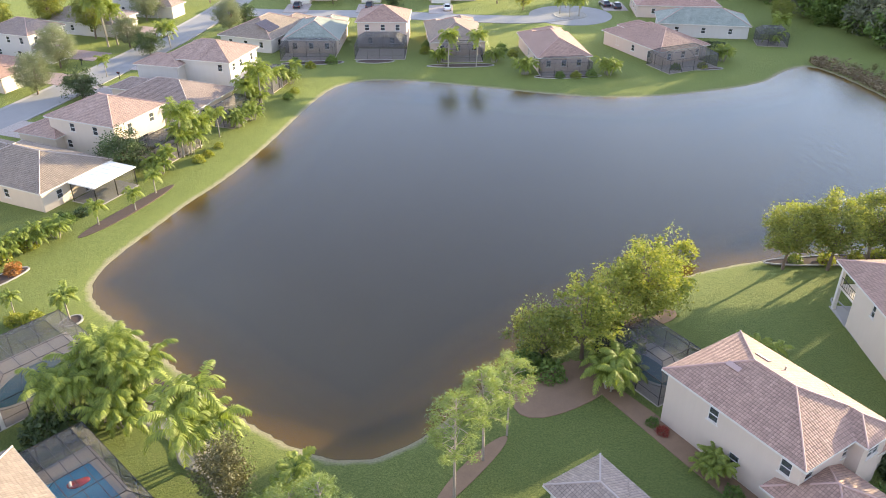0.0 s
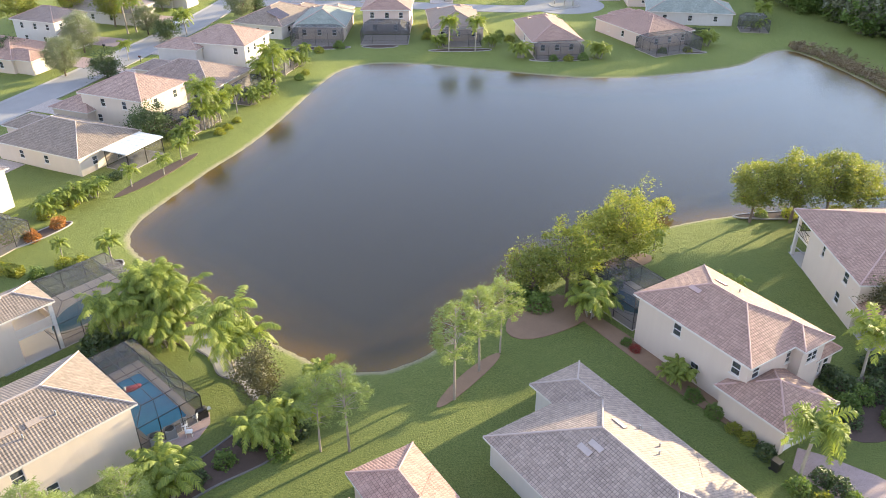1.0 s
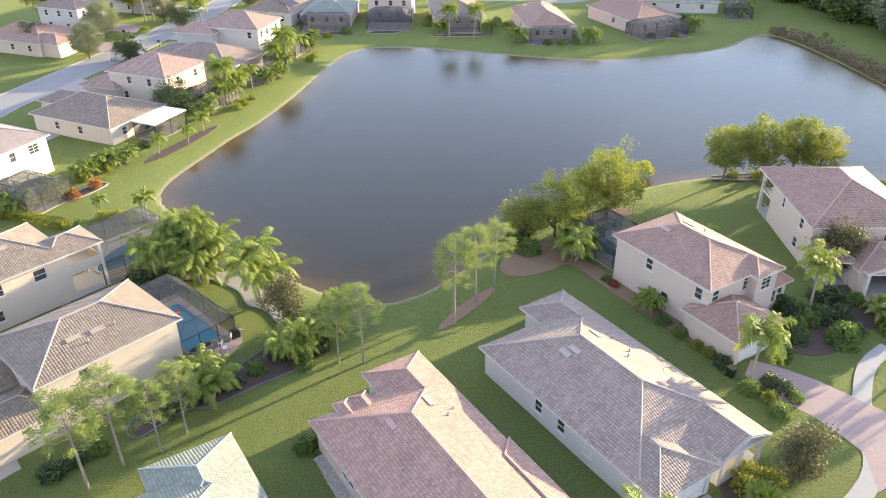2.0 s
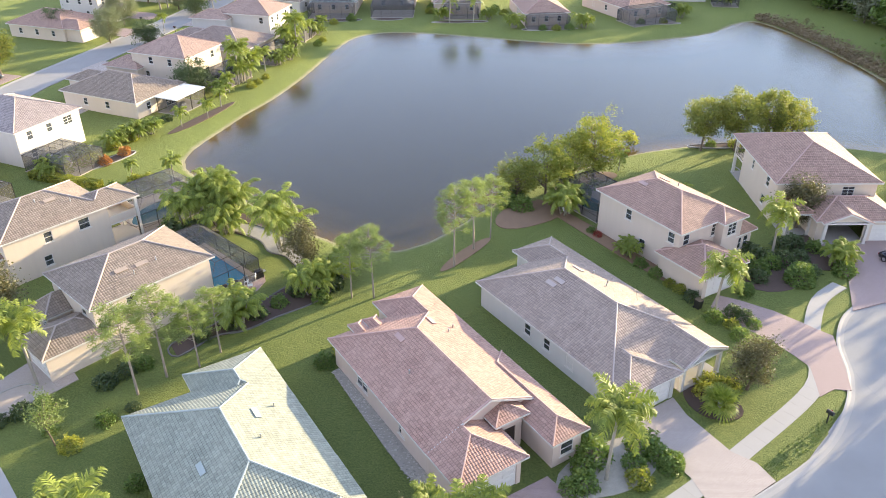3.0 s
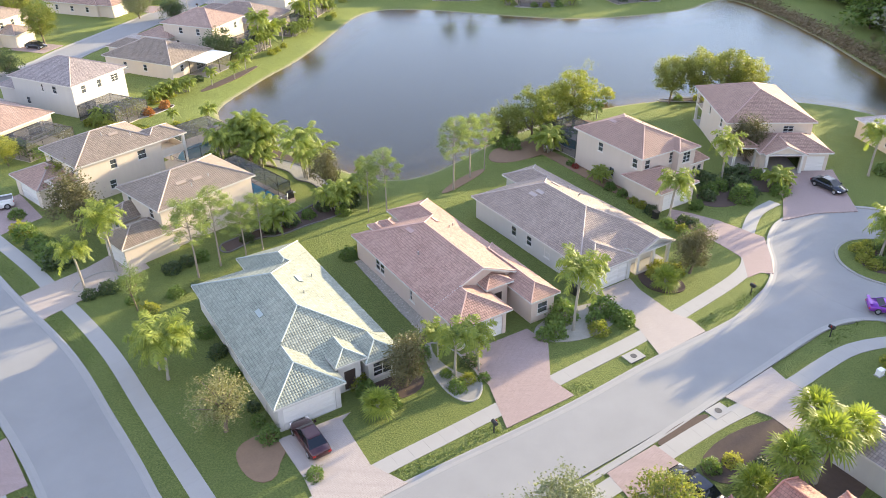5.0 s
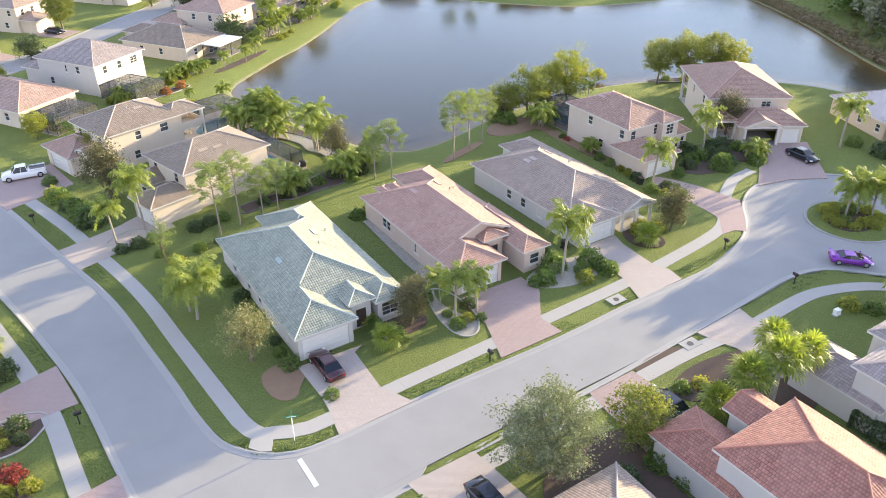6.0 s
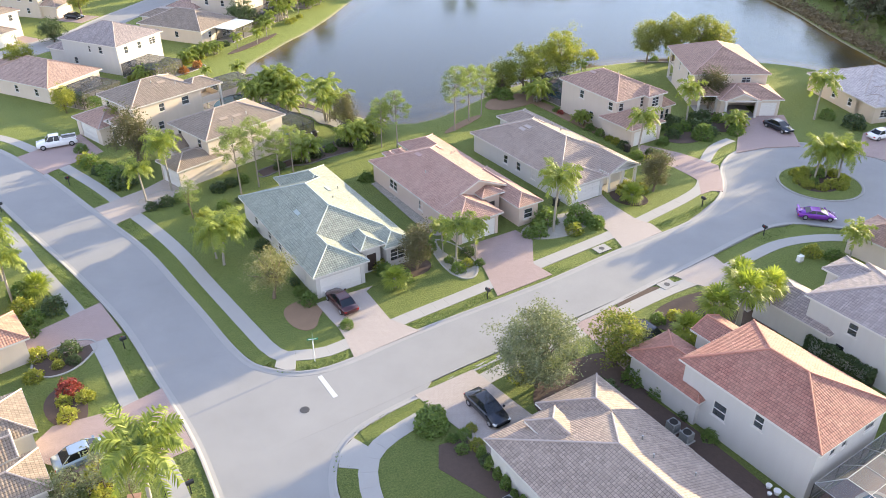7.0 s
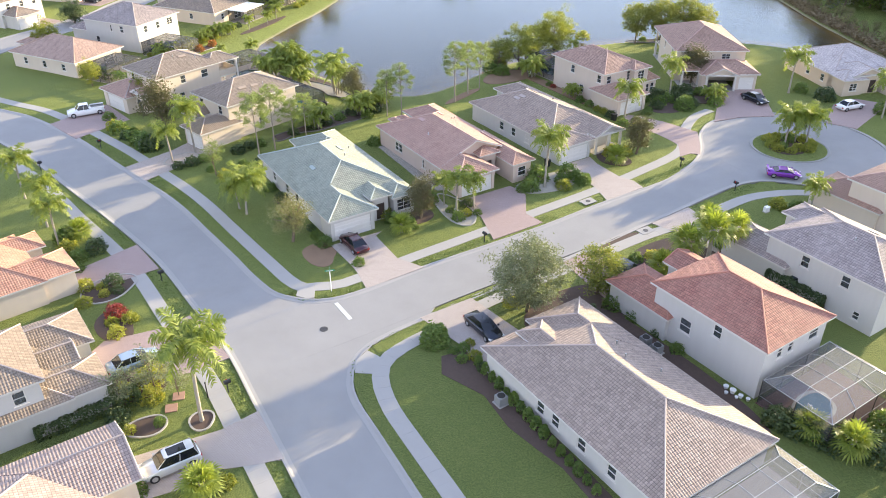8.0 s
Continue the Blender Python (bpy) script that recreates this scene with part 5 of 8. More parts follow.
def palm(name, at, h, label, seed=1, fronds=17, length=2.7, leaf="palm", trunk=0.15, turn=0, lean=0.3, skirt=True):
    """A feather palm: ringed trunk, green crownshaft, arching fronds."""
    rng = random.Random(seed)
    t = thing(name, pose(at[0], at[1], -0.03, 0, 0, turn), label, "palm tree")
    top = max(0.6, h - length * 0.42)
    bm = bmesh.new()
    n = max(4, int(top / 0.35))
    path = [(lean * (k / n) ** 2, 0.3 * lean * math.sin(2 * k / n), top * k / n - 0.1) for k in range(n + 1)]
    tube(bm, path, [trunk * (1.35 if k == 0 else 1.0 - 0.25 * k / n) * (1.06 if k % 2 else 0.96) for k in range(n + 1)], 8)
    part("trunk", bm, PALM_BARK, t, smooth=True)
    bx, by = path[-1][0], path[-1][1]
    for k in range(fronds):
        u = (k + 0.5) / fronds
        v, f = [], []
        frond(v, f, (bx, by, top + 0.1), k * 2.399 + rng.uniform(-0.25, 0.25), length * rng.uniform(0.82, 1.12), 1.2 - 1.05 * u, 0.66 + 0.38 * u + rng.uniform(-0.08, 0.08), 32, length * 0.29, 0.054, rng)
        me = bpy.data.meshes.new("frond")
        me.from_pydata([tuple(p) for p in v], [], f)
        me.materials.append(LEAF[leaf])
        new("frond", me).parent = t
    if skirt:
        sb = bmesh.new()
        tube(sb, [(bx, by, top - 0.7), (bx, by, top + 0.25)], [trunk * 1.05, trunk * 0.6], 7)
        part("crownshaft", sb, LEAF["shrub"], t, "green crownshaft")
    return t


def clump_palm(name, at, h, label, seed=1, stems=7, spread=0.7, length=2.3, leaf="palm", turn=0):
    """A many-stemmed clumping palm."""
    rng = random.Random(seed)
    t = thing(name, pose(at[0], at[1], -0.03, 0, 0, turn), label, "palm tree")
    v, f = [], []
    for k in range(stems):
        a = k * 2.399
        r = spread * math.sqrt((k + 0.3) / stems)
        x0, y0 = r * 0.5 * math.cos(a), r * 0.5 * math.sin(a)
        hh = max(0.4, (h - length * 0.5) * rng.uniform(0.55, 1.0))
        x1, y1 = x0 + r * 0.9 * math.cos(a), y0 + r * 0.9 * math.sin(a)
        part("stem", tube(bmesh.new(), [(x0, y0, -0.1), ((x0 + x1) / 2, (y0 + y1) / 2, hh * 0.55), (x1, y1, hh)], [0.09, 0.08, 0.06], 6), PALM_BARK, t)
        for j in range(10):
            u = (j + 0.5) / 10
            frond(v, f, (x1, y1, hh), j * 2.399 + a + rng.uniform(-0.3, 0.3), length * rng.uniform(0.75, 1.1), 1.25 - 0.8 * u, 0.85 + 0.3 * u, 24, length * 0.25, 0.045, rng, -0.15)
    me = bpy.data.meshes.new("frond_crown")
    me.from_pydata([tuple(p) for p in v], [], f)
    me.materials.append(LEAF[leaf])
    cr = new("frond_crown", me)
    cr.parent = t
    return t


def fan_palm(name, at, h, label, seed=1, leaves=26, size=1.0, leaf="palm", turn=0):
    """A fan palm: stout trunk and round fans on stalks."""
    rng = random.Random(seed)
    t = thing(name, pose(at[0], at[1], -0.03, 0, 0, turn), label, "palm tree")
    top = max(0.35, h - 1.1 * size)
    part("trunk", tube(bmesh.new(), [(0, 0, -0.1), (0.05, 0, top * 0.5), (0, 0, top)], [0.26, 0.2, 0.2], 8), PALM_BARK, t, smooth=True)
    v, f = [], []
    for k in range(leaves):
        u = (k + 0.5) / leaves
        az, el = k * 2.399, math.radians(78 - 115 * u)
        d = Vector((math.cos(az) * math.cos(el), math.sin(az) * math.cos(el), math.sin(el)))
        s = Vector((-math.sin(az), math.cos(az), 0))
        n = d.cross(s)
        hub = Vector((0, 0, top)) + d * size * rng.uniform(0.6, 0.95)
        i = len(v)
        v.extend([Vector((0, 0, top)) - s * 0.03, Vector((0, 0, top)) + s * 0.03, hub])
        f.append((i, i + 1, i + 2))
        for j in range(13):
            a0 = math.radians(-125 + 250 * j / 12)
            dr = d * math.cos(a0) + s * math.sin(a0)
            ln = size * (0.72 + 0.28 * math.cos(a0)) * rng.uniform(0.9, 1.05)
            pr = d * -math.sin(a0) + s * math.cos(a0)
            i = len(v)
            v.extend([hub, hub + dr * ln * 0.6 + pr * 0.075 * size, hub + dr * ln - n * 0.0 + Vector((0, 0, -0.22 * ln)), hub + dr * ln * 0.6 - pr * 0.075 * size])
            f.append((i, i + 1, i + 2, i + 3))
    me = bpy.data.meshes.new("fan_crown")
    me.from_pydata([tuple(p) for p in v], [], f)
    me.materials.append(LEAF[leaf])
    cr = new("fan_crown", me)
    cr.parent = t
    return t


def pine(name, at, h, label, seed=1, turn=0):
    """A slender pine with bare stem and tufted crown."""
    rng = np.random.default_rng(seed)
    t = thing(name, pose(at[0], at[1], -0.03, 0, 0, turn), label, "pine tree")
    bm = bmesh.new()
    lean = rng.normal(size=2) * 0.25
    at_h = lambda z: np.array([lean[0] * (z / h) ** 2, lean[1] * (z / h) ** 2, z])
    tube(bm, [at_h(h * k / 6) - np.array([0, 0, 0.1]) for k in range(7)], [0.12 * (1 - 0.8 * k / 6) + 0.015 for k in range(7)], 6)
    pts = []
    for k in range(44):
        u = 0.44 + 0.56 * rng.uniform(0, 1) ** 0.8
        z = h * u
        r = 2.15 * math.sin(math.pi * min(0.9, max(0.25, (u - 0.30) / 0.80))) * rng.uniform(0.5, 1.1)
        a = k * 2.399
        s = at_h(z * 0.95)
        e = at_h(z) + np.array([r * math.cos(a), r * math.sin(a), 0.15 * r])
        tube(bm, [s, (s + e) / 2 + np.array([0, 0, 0.08]), e], [0.035, 0.025, 0.012], 4)
        m = 110
        pts.append(e + rng.normal(size=(m, 3)) * np.array([0.25, 0.25, 0.16]))
    part("trunk", bm, plain_pine, t, smooth=True)
    cr = new("crown", leaf_mesh("crown", np.concatenate(pts), 0.062, LEAF["pine"], rng, 4.6))
    cr.parent = t
    return t


plain_pine = plain("pine_bark", (0.30, 0.25, 0.20), 0.9, vary=0.3, scale=4, grain=20, relief=0.6)


def shrub(at, r, h, leaf, label, seed=1, name="shrub", n=None, size=0.17, group="", ry=None, turn=0, trim=False):
    """A leafy shrub: twigs and a dense, uneven shell of leaves."""
    rng = np.random.default_rng(seed)
    ry = ry or r
    n = n or int(260 + 330 * r * h)
    n = min(n, 2600)
    t = thing(name, pose(at[0], at[1], -0.03, 0, 0, turn), label, "shrub", group)
    u = rng.normal(size=(n, 3))
    u /= np.linalg.norm(u, axis=1)[:, None]
    u[:, 2] = np.abs(u[:, 2])
    lump = 1 + (0.06 if trim else 0.2) * np.sin(u[:, 0] * 5 + seed) * np.sin(u[:, 1] * 6 + seed * 2) + (0.04 if trim else 0.10) * rng.normal(size=n)
    rad = lump * (0.72 + 0.28 * rng.uniform(0, 1, n) ** 0.5)
    p = u * rad[:, None] * np.array([r, ry, h])
    p[:, 2] = np.maximum(p[:, 2], 0.05)
    bm = bmesh.new()
    for k in range(6):
        a = k * 1.05 + seed
        tube(bm, [(0.05 * math.cos(a), 0.05 * math.sin(a), -0.08), (r * 0.3 * math.cos(a), ry * 0.3 * math.sin(a), h * 0.4), (r * 0.6 * math.cos(a), ry * 0.6 * math.sin(a), h * 0.7)], [0.03, 0.02, 0.01], 4)
    part("branchwork", bm, BARK, t)
    cr = new("foliage", leaf_mesh("foliage", p, size, LEAF[leaf], rng))
    cr.parent = t
    return t


def hedge(a, b, w, h, leaf, label, seed=1):
    """A clipped hedge from a to b."""
    rng = np.random.default_rng(seed)
    ln = math.hypot(b[0] - a[0], b[1] - a[1])
    turn = math.degrees(math.atan2(b[1] - a[1], b[0] - a[0]))
    t = thing("hedge", pose((a[0] + b[0]) / 2, (a[1] + b[1]) / 2, -0.03, 0, 0, turn), label, "hedge")
    n = int(150 * (ln * (w + 2 * h)))
    n = min(n, 6000)
    p = rng.uniform(-1, 1, (n, 3))
    k = rng.integers(0, 3, n)
    side = np.sign(p[np.arange(n), k])
    p[np.arange(n), k] = side * (1 - 0.14 * rng.uniform(0, 1, n) ** 2)
    p[:, 2] = np.abs(p[:, 2])
    p *= np.array([ln / 2, w / 2, h]) * (1 + 0.05 * np.sin(p[:, :1] * ln * 1.7 + seed))
    for i in range(int(ln / 0.8) + 1):
        x = -ln / 2 + 0.3 + i * 0.8
        part("stem", tube(bmesh.new(), [(x, 0, -0.08), (x + 0.05, 0.03, h * 0.7)], [0.03, 0.015], 4), BARK, t)
    cr = new("foliage", leaf_mesh("foliage", p, 0.15, LEAF[leaf], rng))
    cr.parent = t
    return t


def again(proto, at, turn=0.0, scale=1.0, label=""):
    c = copy_thing(proto, pose(at[0], at[1], -0.03, 0, 0, turn) @ Matrix.Scale(scale, 4))
    return tagged(c, label)

# ---------------------------------------------------------------- driveways, beds and paths
paving([(-9.4, -14.2), (-3.4, -10.1), (-6.4, -8.2), (-9.2, -3.2), (-8.6, -2.2), (-14.2, -5.4), (-11.4, -9.6), (-10.6, -11.2)], TAN_PAVER, "grey-tan paver driveway of the blue-roofed house")
paving([(4.6, -4.2), (10.8, -0.2), (9.0, 2.0), (9.4, 7.2), (7.6, 9.6), (0.8, 5.4), (3.4, 1.2)], PINK_PAVER, "pink paver driveway in front of the pink house")
paving([(19.6, 5.4), (25.0, 9.0), (24.2, 10.9), (22.6, 12.1), (20.2, 16.4), (19.6, 18.6), (15.2, 15.8), (17.5, 11.3), (18.6, 9.4)], TAN_PAVER, "grey-tan paver driveway beside a lawn")
paving([(28.3, 34.6), (30.3, 33.6), (33.2, 31.6), (35.2, 29.6), (36.2, 28.5), (37.35, 27.4), (36.4, 22.7), (35.5, 19.4), (34.1, 19.6), (32.4, 18.6), (32.8, 20.5), (33.2, 22.7), (32.4, 24.4), (31.0, 26.8), (29.3, 28.6), (27.0, 32.4)], PINK_PAVER, "winding pink-tan paver driveway at the turning circle")
paving([(41.2, 31.6), (46.0, 33.4), (51.4, 33.8), (53.6, 46.2), (43.0, 45.6), (43.6, 38.0)], PINK_PAVER, "wide pink paver driveway before a double garage")
paving([(58.4, 31.0), (62.0, 28.4), (72.0, 38.6), (67.6, 41.2), (62.8, 38.6)], PINK_PAVER, "pink-brown paver driveway at the turning circle")
paving([(-45.2, 15.8), (-41.0, 11.6), (-36.4, 17.8), (-33.4, 21.4), (-37.6, 26.4), (-40.4, 21.4)], TAN_PAVER, "pale paver driveway between palms")
paving([(-62.4, 31.6), (-56.0, 25.8), (-50.6, 33.4), (-56.6, 40.0)], PINK_PAVER, "pink paver driveway with a parked pickup")
paving([(-36.6, -5.0), (-32.5, -10.1), (-36.6, -13.2), (-40.5, -14.2), (-47.5, -13.5), (-47.0, -9.8), (-40.7, -9.6)], PINK_PAVER, "pinkish paver driveway beside a planting bed")
paving([(-26.1, -18.3), (-21.2, -25.5), (-24.6, -27.8), (-27.9, -28.6), (-35.0, -26.4), (-33.8, -23.0), (-29.0, -21.0)], PINK_PAVER, "wide pink-brown paver driveway")
paving([(-17.1, -32.6), (-14.0, -38.0), (-15.9, -38.6), (-19.2, -39.2), (-21.7, -41.2), (-26.5, -43.2), (-28.5, -38.6), (-25.7, -37.6), (-19.7, -34.8)], TAN_PAVER, "grey-tan paver driveway with a parked car")
paving([(-3.6, -19.4), (1.6, -16.0), (5.6, -21.0), (8.6, -24.6), (2.8, -28.0), (0.2, -23.6)], TAN_PAVER, "pale paver driveway with a dark parked car")
paving([(12.0, -9.2), (16.4, -6.2), (21.0, -12.4), (15.4, -16.2)], PINK_PAVER, "pale pink paver driveway under trees")
paving([(23.9, -0.5), (29.4, 3.5), (30.1, 1.7), (31.4, 0.2), (34.0, -4.4), (29.6, -7.4), (27.0, -3.0), (25.2, -1.8)], TAN_PAVER, "pale paver driveway by fan palms")
paving([(51.4, 10.4), (57.6, 12.6), (62.0, 4.0), (56.0, 2.0)], TAN_PAVER, "pale paver driveway at the turning circle", 0.052)
for x, y, a in ((-73.5, 142.0, 72), (-73.0, 157.0, 72), (-67.5, 177.0, 72), (-85.0, 108.6, 72), (-90.5, 91.0, 62)):
    c, s = math.cos(radians(a)), math.sin(radians(a))
    paving([(x + c * u - s * v, y + s * u + c * v) for u, v in ((-3, -4), (3, -4), (3, 5), (-3, 5))], PINK_PAVER, "paver driveway beyond the side street")
for x, y in ((-36.4, 199.0), (-18.4, 199.0), (-0.4, 197.4), (43.0, 200.0)):
    paving([(x - 3, y - 5), (x + 3, y - 5), (x + 3, y + 4), (x - 3, y + 4)], TAN_PAVER, "paver driveway beyond the far street")
for x, y, a, far in ((-61.5, 88.6, 66, 15.0), (-57.0, 112.0, 69, 13.6), (-53.5, 131.5, 72, 11.0), (-51.0, 148.0, 76, 9.4), (-71.0, 71.0, 64, 14.6)):
    c, s = math.cos(radians(a + 90)), math.sin(radians(a + 90))
    paving([(x + c * u - s * v, y + s * u + c * v) for u, v in ((0, -3), (far, -3), (far, 3), (0, 3))], TAN_PAVER, "paver driveway on the side street")


DARK_EDGE = plain("dark_edging", (0.15, 0.14, 0.125), 0.9, vary=0.2)


def bed(pts, mat, label, edge=True, z=0.03):
    COVERED.append(pts)
    b = tagged(new("flower_bed"), label, "flower bed", kind="structure")
    part("soil", slab(bmesh.new(), pts, z - 0.002 + 0.0021 * (len(COVERED) % 7)), mat, b)
    if edge:
        line = smooth_line(pts, 0.5, True)
        part("edging", ribbon(bmesh.new(), line, -0.07, 0.09, 0.10, 0.10, True), CONCRETE if edge is True else edge, b, "pale concrete edging" if edge is True else "dark kerb edging")
    return b


bed(rounded(2.2, 43.4, 4.4, 0.85, 52, seed=3), EARTH, "brown mulch strip under pines", False)
bed(rounded(-40.0, 87.6, 7.6, 1.1, 65, seed=4), MULCH, "long dark mulch bed with small palms", False)
bed(rounded(-48.6, 70.4, 4.4, 1.0, 58, seed=5), MULCH, "mulch bed with curved pale edging and orange shrubs")
bed(rounded(-37.2, 63.4, 1.2, 0.8, 40, seed=6), MULCH, "small edged bed round a young palm")
bed(rounded(0.2, 3.2, 4.2, 2.0, 118, seed=7), GRAVEL, "pale gravel bed with palms and curved edging")
bed(rounded(12.8, 10.6, 4.6, 2.6, 30, seed=8), GRAVEL, "pale gravel bed with shrubs beside the driveway", False)
bed(rounded(-5.2, 1.6, 2.6, 2.4, 30, seed=9), MULCH, "mulch bed beneath a bronze-leaved tree", False)
bed(rounded(-15.2, -7.2, 2.6, 1.9, -50, seed=10, wob=0.16), EARTH, "brown mulch patch in the corner lawn", False)
bed(rounded(10.6, 53.2, 5.2, 3.0, 40, seed=11), EARTH, "bare brown earth under lakeside trees", False)
bed(rounded(20.8, 63.8, 3.0, 1.5, 30, seed=12), EARTH, "bare earth under a golden tree", False)
bed(rounded(19.4, 45.4, 12.5, 1.3, -57, seed=13), EARTH, "narrow brown planting strip along the house", False)
bed(rounded(46.0, 75.0, 9.0, 1.2, 2, seed=14), MULCH, "mulch bed below the row of trees", True)
bed(rounded(-26.0, 51.8, 7.4, 2.4, -42, seed=15), MULCH, "palm bed with mulch on the lake bank", False)
bed([(-29.2, 48.9), (-25.8, 48.9), (-22.2, 46.6), (-20.6, 44.0), (-18.5, 42.9), (-16.4, 40.3), (-15.6, 42.0), (-18.6, 46.6), (-22.8, 50.1), (-26.4, 51.3)], GRAVEL, "stony bed with dark curved edging on the lake bank", DARK_EDGE)
bed([(-25.4, 24.6), (-22.6, 27.8), (-20.0, 28.7), (-17.3, 30.9), (-14.0, 33.3), (-12.2, 35.9), (-12.0, 37.6), (-13.1, 40.2), (-15.1, 39.4), (-17.5, 36.3), (-20.0, 33.0), (-23.4, 29.6), (-26.6, 26.4)], MULCH, "long dark mulch bed with palms along the cream house", DARK_EDGE)
bed(rounded(-38.2, 18.6, 2.6, 1.5, 48, seed=19), MULCH, "edged palm bed beside the driveway")
bed(rounded(36.4, 39.2, 5.0, 3.2, 35, seed=20), MULCH, "dark planted bed with clipped shrubs", False)
bed(rounded(41.8, 43.6, 3.0, 4.6, 0, seed=21), MULCH, "dark bed before the porch", False)
bed(rounded(-36.6, -14.0, 3.0, 2.2, 40, seed=22), MULCH, "dark edged bed with mixed shrubs")
bed(rounded(-33.6, -20.6, 1.8, 3.0, 40, seed=23), MULCH, "reddish mulch bed with bright shrubs", False)
bed(rounded(-21.6, -33.7, 1.1, 1.1, 0, seed=24), MULCH, "round edged bed at the foot of a palm")
bed(rounded(-26.0, -34.4, 1.6, 1.3, 30, seed=25), MULCH, "small edged bed with clipped shrubs")
bed(rounded(-28.6, -28.4, 3.4, 2.2, 120, seed=26), MULCH, "shrubby bed between driveways", False)
bed([(-1.5, -25.4), (-1.5, -27.9), (0.3, -29.3), (2.2, -30.8), (4.0, -34.6), (6.1, -37.1), (7.9, -39.1), (10.0, -43.0), (11.6, -42.6), (3.4, -28.0), (1.6, -24.2)], MULCH, "dark mulch strip with clipped shrubs along the white wall", False)
bed(rounded(18.6, -25.2, 1.7, 12.5, 33, seed=29, wob=0.03), MULCH, "brown mulch strip between houses", False)
bed(rounded(27.6, -10.0, 5.0, 3.0, 30, seed=30), MULCH, "mulch bed with fan palms", False)
bed(rounded(25.0, -6.6, 6.4, 2.4, 33, seed=50), MULCH, "dark mulch bed with shrubs beside the footpath", False)
bed(rounded(19.2, -4.45, 2.9, 0.62, 34.5, seed=51, wob=0.05), MULCH, "bare brown verge strip by the kerb", False, 0.035)
bed(rounded(12.4, -18.6, 6.4, 4.2, 30, seed=31), MULCH, "shady mulch bed under trees", False)
tagged(part("island_lawn", slab(bmesh.new(), [(ISLAND[0] + 5.1 * math.cos(2 * math.pi * k / 36), ISLAND[1] + 5.0 * math.sin(2 * math.pi * k / 36)) for k in range(36)], 0.02, -0.2), LAWN), "grassy round traffic island inside a pale kerb", "lawn", kind="structure")
bed(rounded(ISLAND[0], ISLAND[1], 3.2, 2.9, 0, seed=32), MULCH, "planted round island with shrubs", False)
strip = pose(-10.9, 23.5, 0, 0, 0, 32.6)
bed([tuple((strip @ Vector((x, y, 0))).to_2d()) for x, y in ((0.9, -1.0), (-0.35, -1.2), (-0.55, -4.0), (-0.75, -8.0), (-0.95, -12.0), (-1.0, -15.5), (-0.6, -17.6), (0.9, -18.2))], GRAVEL, "strip of pale gravel along the pink house", False, 0.075)
rs = np.random.default_rng(12)
sx, sy = rs.uniform(0.0, 1.0, 900), rs.uniform(-17.4, -1.3, 900)
st_v, st_f = [], []
for k in range(900):
    q = strip @ Vector((0.75 - sx[k] * (1.15 - 0.045 * sy[k]), sy[k], 0.08))
    sr = rs.uniform(0.04, 0.11)
    o = len(st_v)
    st_v += [(q.x + sr * math.cos(a + k), q.y + sr * 0.8 * math.sin(a + k), q.z) for a in (0.0, 1.3, 2.6, 3.7, 5.1)] + [(q.x, q.y, q.z + sr * 0.75)]
    st_f += [(o + j, o + (j + 1) % 5, o + 5) for j in range(5)]
stone_me = bpy.data.meshes.new("gravel_stones")
stone_me.from_pydata(st_v, [], st_f)
stone_me.materials.append(leaf_material("mixed_stones", [(0.16, 0.15, 0.13), (0.34, 0.31, 0.26), (0.52, 0.48, 0.41)], 0.0))
tagged(new("gravel_stones", stone_me), "loose pale and dark stones along the pink house", "stones", kind="stuff")
bed(rounded(22.8, 18.0, 2.0, 2.6, 30, seed=34), MULCH, "mulch bed by the porch", False)
bed(rounded(40.6, 60.0, 0.9, 7.0, 0, seed=35), GRAVEL, "pale gravel strip along the wall", True)
for k, (x, y, rx) in enumerate(((3.8, 149.4, 6.4), (23.4, 142.4, 6.0), (-13.4, 152.4, 4.0), (-25.5, 151.4, 6.0), (48.0, 147.0, 6.0))):
    bed(rounded(x, y, rx, 1.2, 4, seed=40 + k), MULCH, "edged bed between lanai and lake lawn")

# ---------------------------------------------------------------- trees and palms
palm_a = palm("palm_tree", (12.1, 9.3), 8.2, "tall feather palm in gravel bed beside a driveway", 11, 25, 2.8)
palm_b = palm("palm_tree", (26.9, 31.0), 6.8, "feather palm beside the tan driveway", 12, 19, 2.6)
palm_c = palm("palm_tree", (-25.5, 2.3), 6.0, "bushy yellow-green feather palm on the side lawn", 13, 28, 3.0, lean=0.5)
again(palm_c, (-26.7, 3.7), 150, 0.72, "lower yellow-green feather palm beside a taller one")
palm_s = palm("palm_tree", (-42.3, 83.8), 3.2, "small young palm in a mulch bed", 14, 12, 1.5, trunk=0.09, lean=0.1)
again(palm_b, (36.9, 42.4), 80, 1.0, "slender feather palm before the porch")
again(palm_a, (-36.8, 20.7), 140, 0.97, "feather palm with hanging yellow frond by the driveway")
again(palm_b, (-39.1, 17.4), 200, 0.85, "lower feather palm in an edged bed")
again(palm_b, (0.4, 2.0), 40, 0.85, "feather palm in a gravel bed")
again(palm_b, (2.6, 3.2), 100, 0.72, "smaller leaning palm in a gravel bed")
again(palm_b, (-1.1, 4.5), 160, 0.62, "young palm in a gravel bed")
again(palm_a, (-21.6, -33.7), 20, 1.18, "large feather palm with stout pale trunk in round bed")
again(palm_b, (43.5, 1.1), 60, 0.75, "feather palm on the sunny front lawn")
for k, (x, y, s) in enumerate(((48.8, 22.8, 0.95), (51.6, 22.0, 0.95), (50.6, 23.6, 0.75))):
    again(palm_c, (x, y), 70 * k, s, "feather palm on the round planted island")
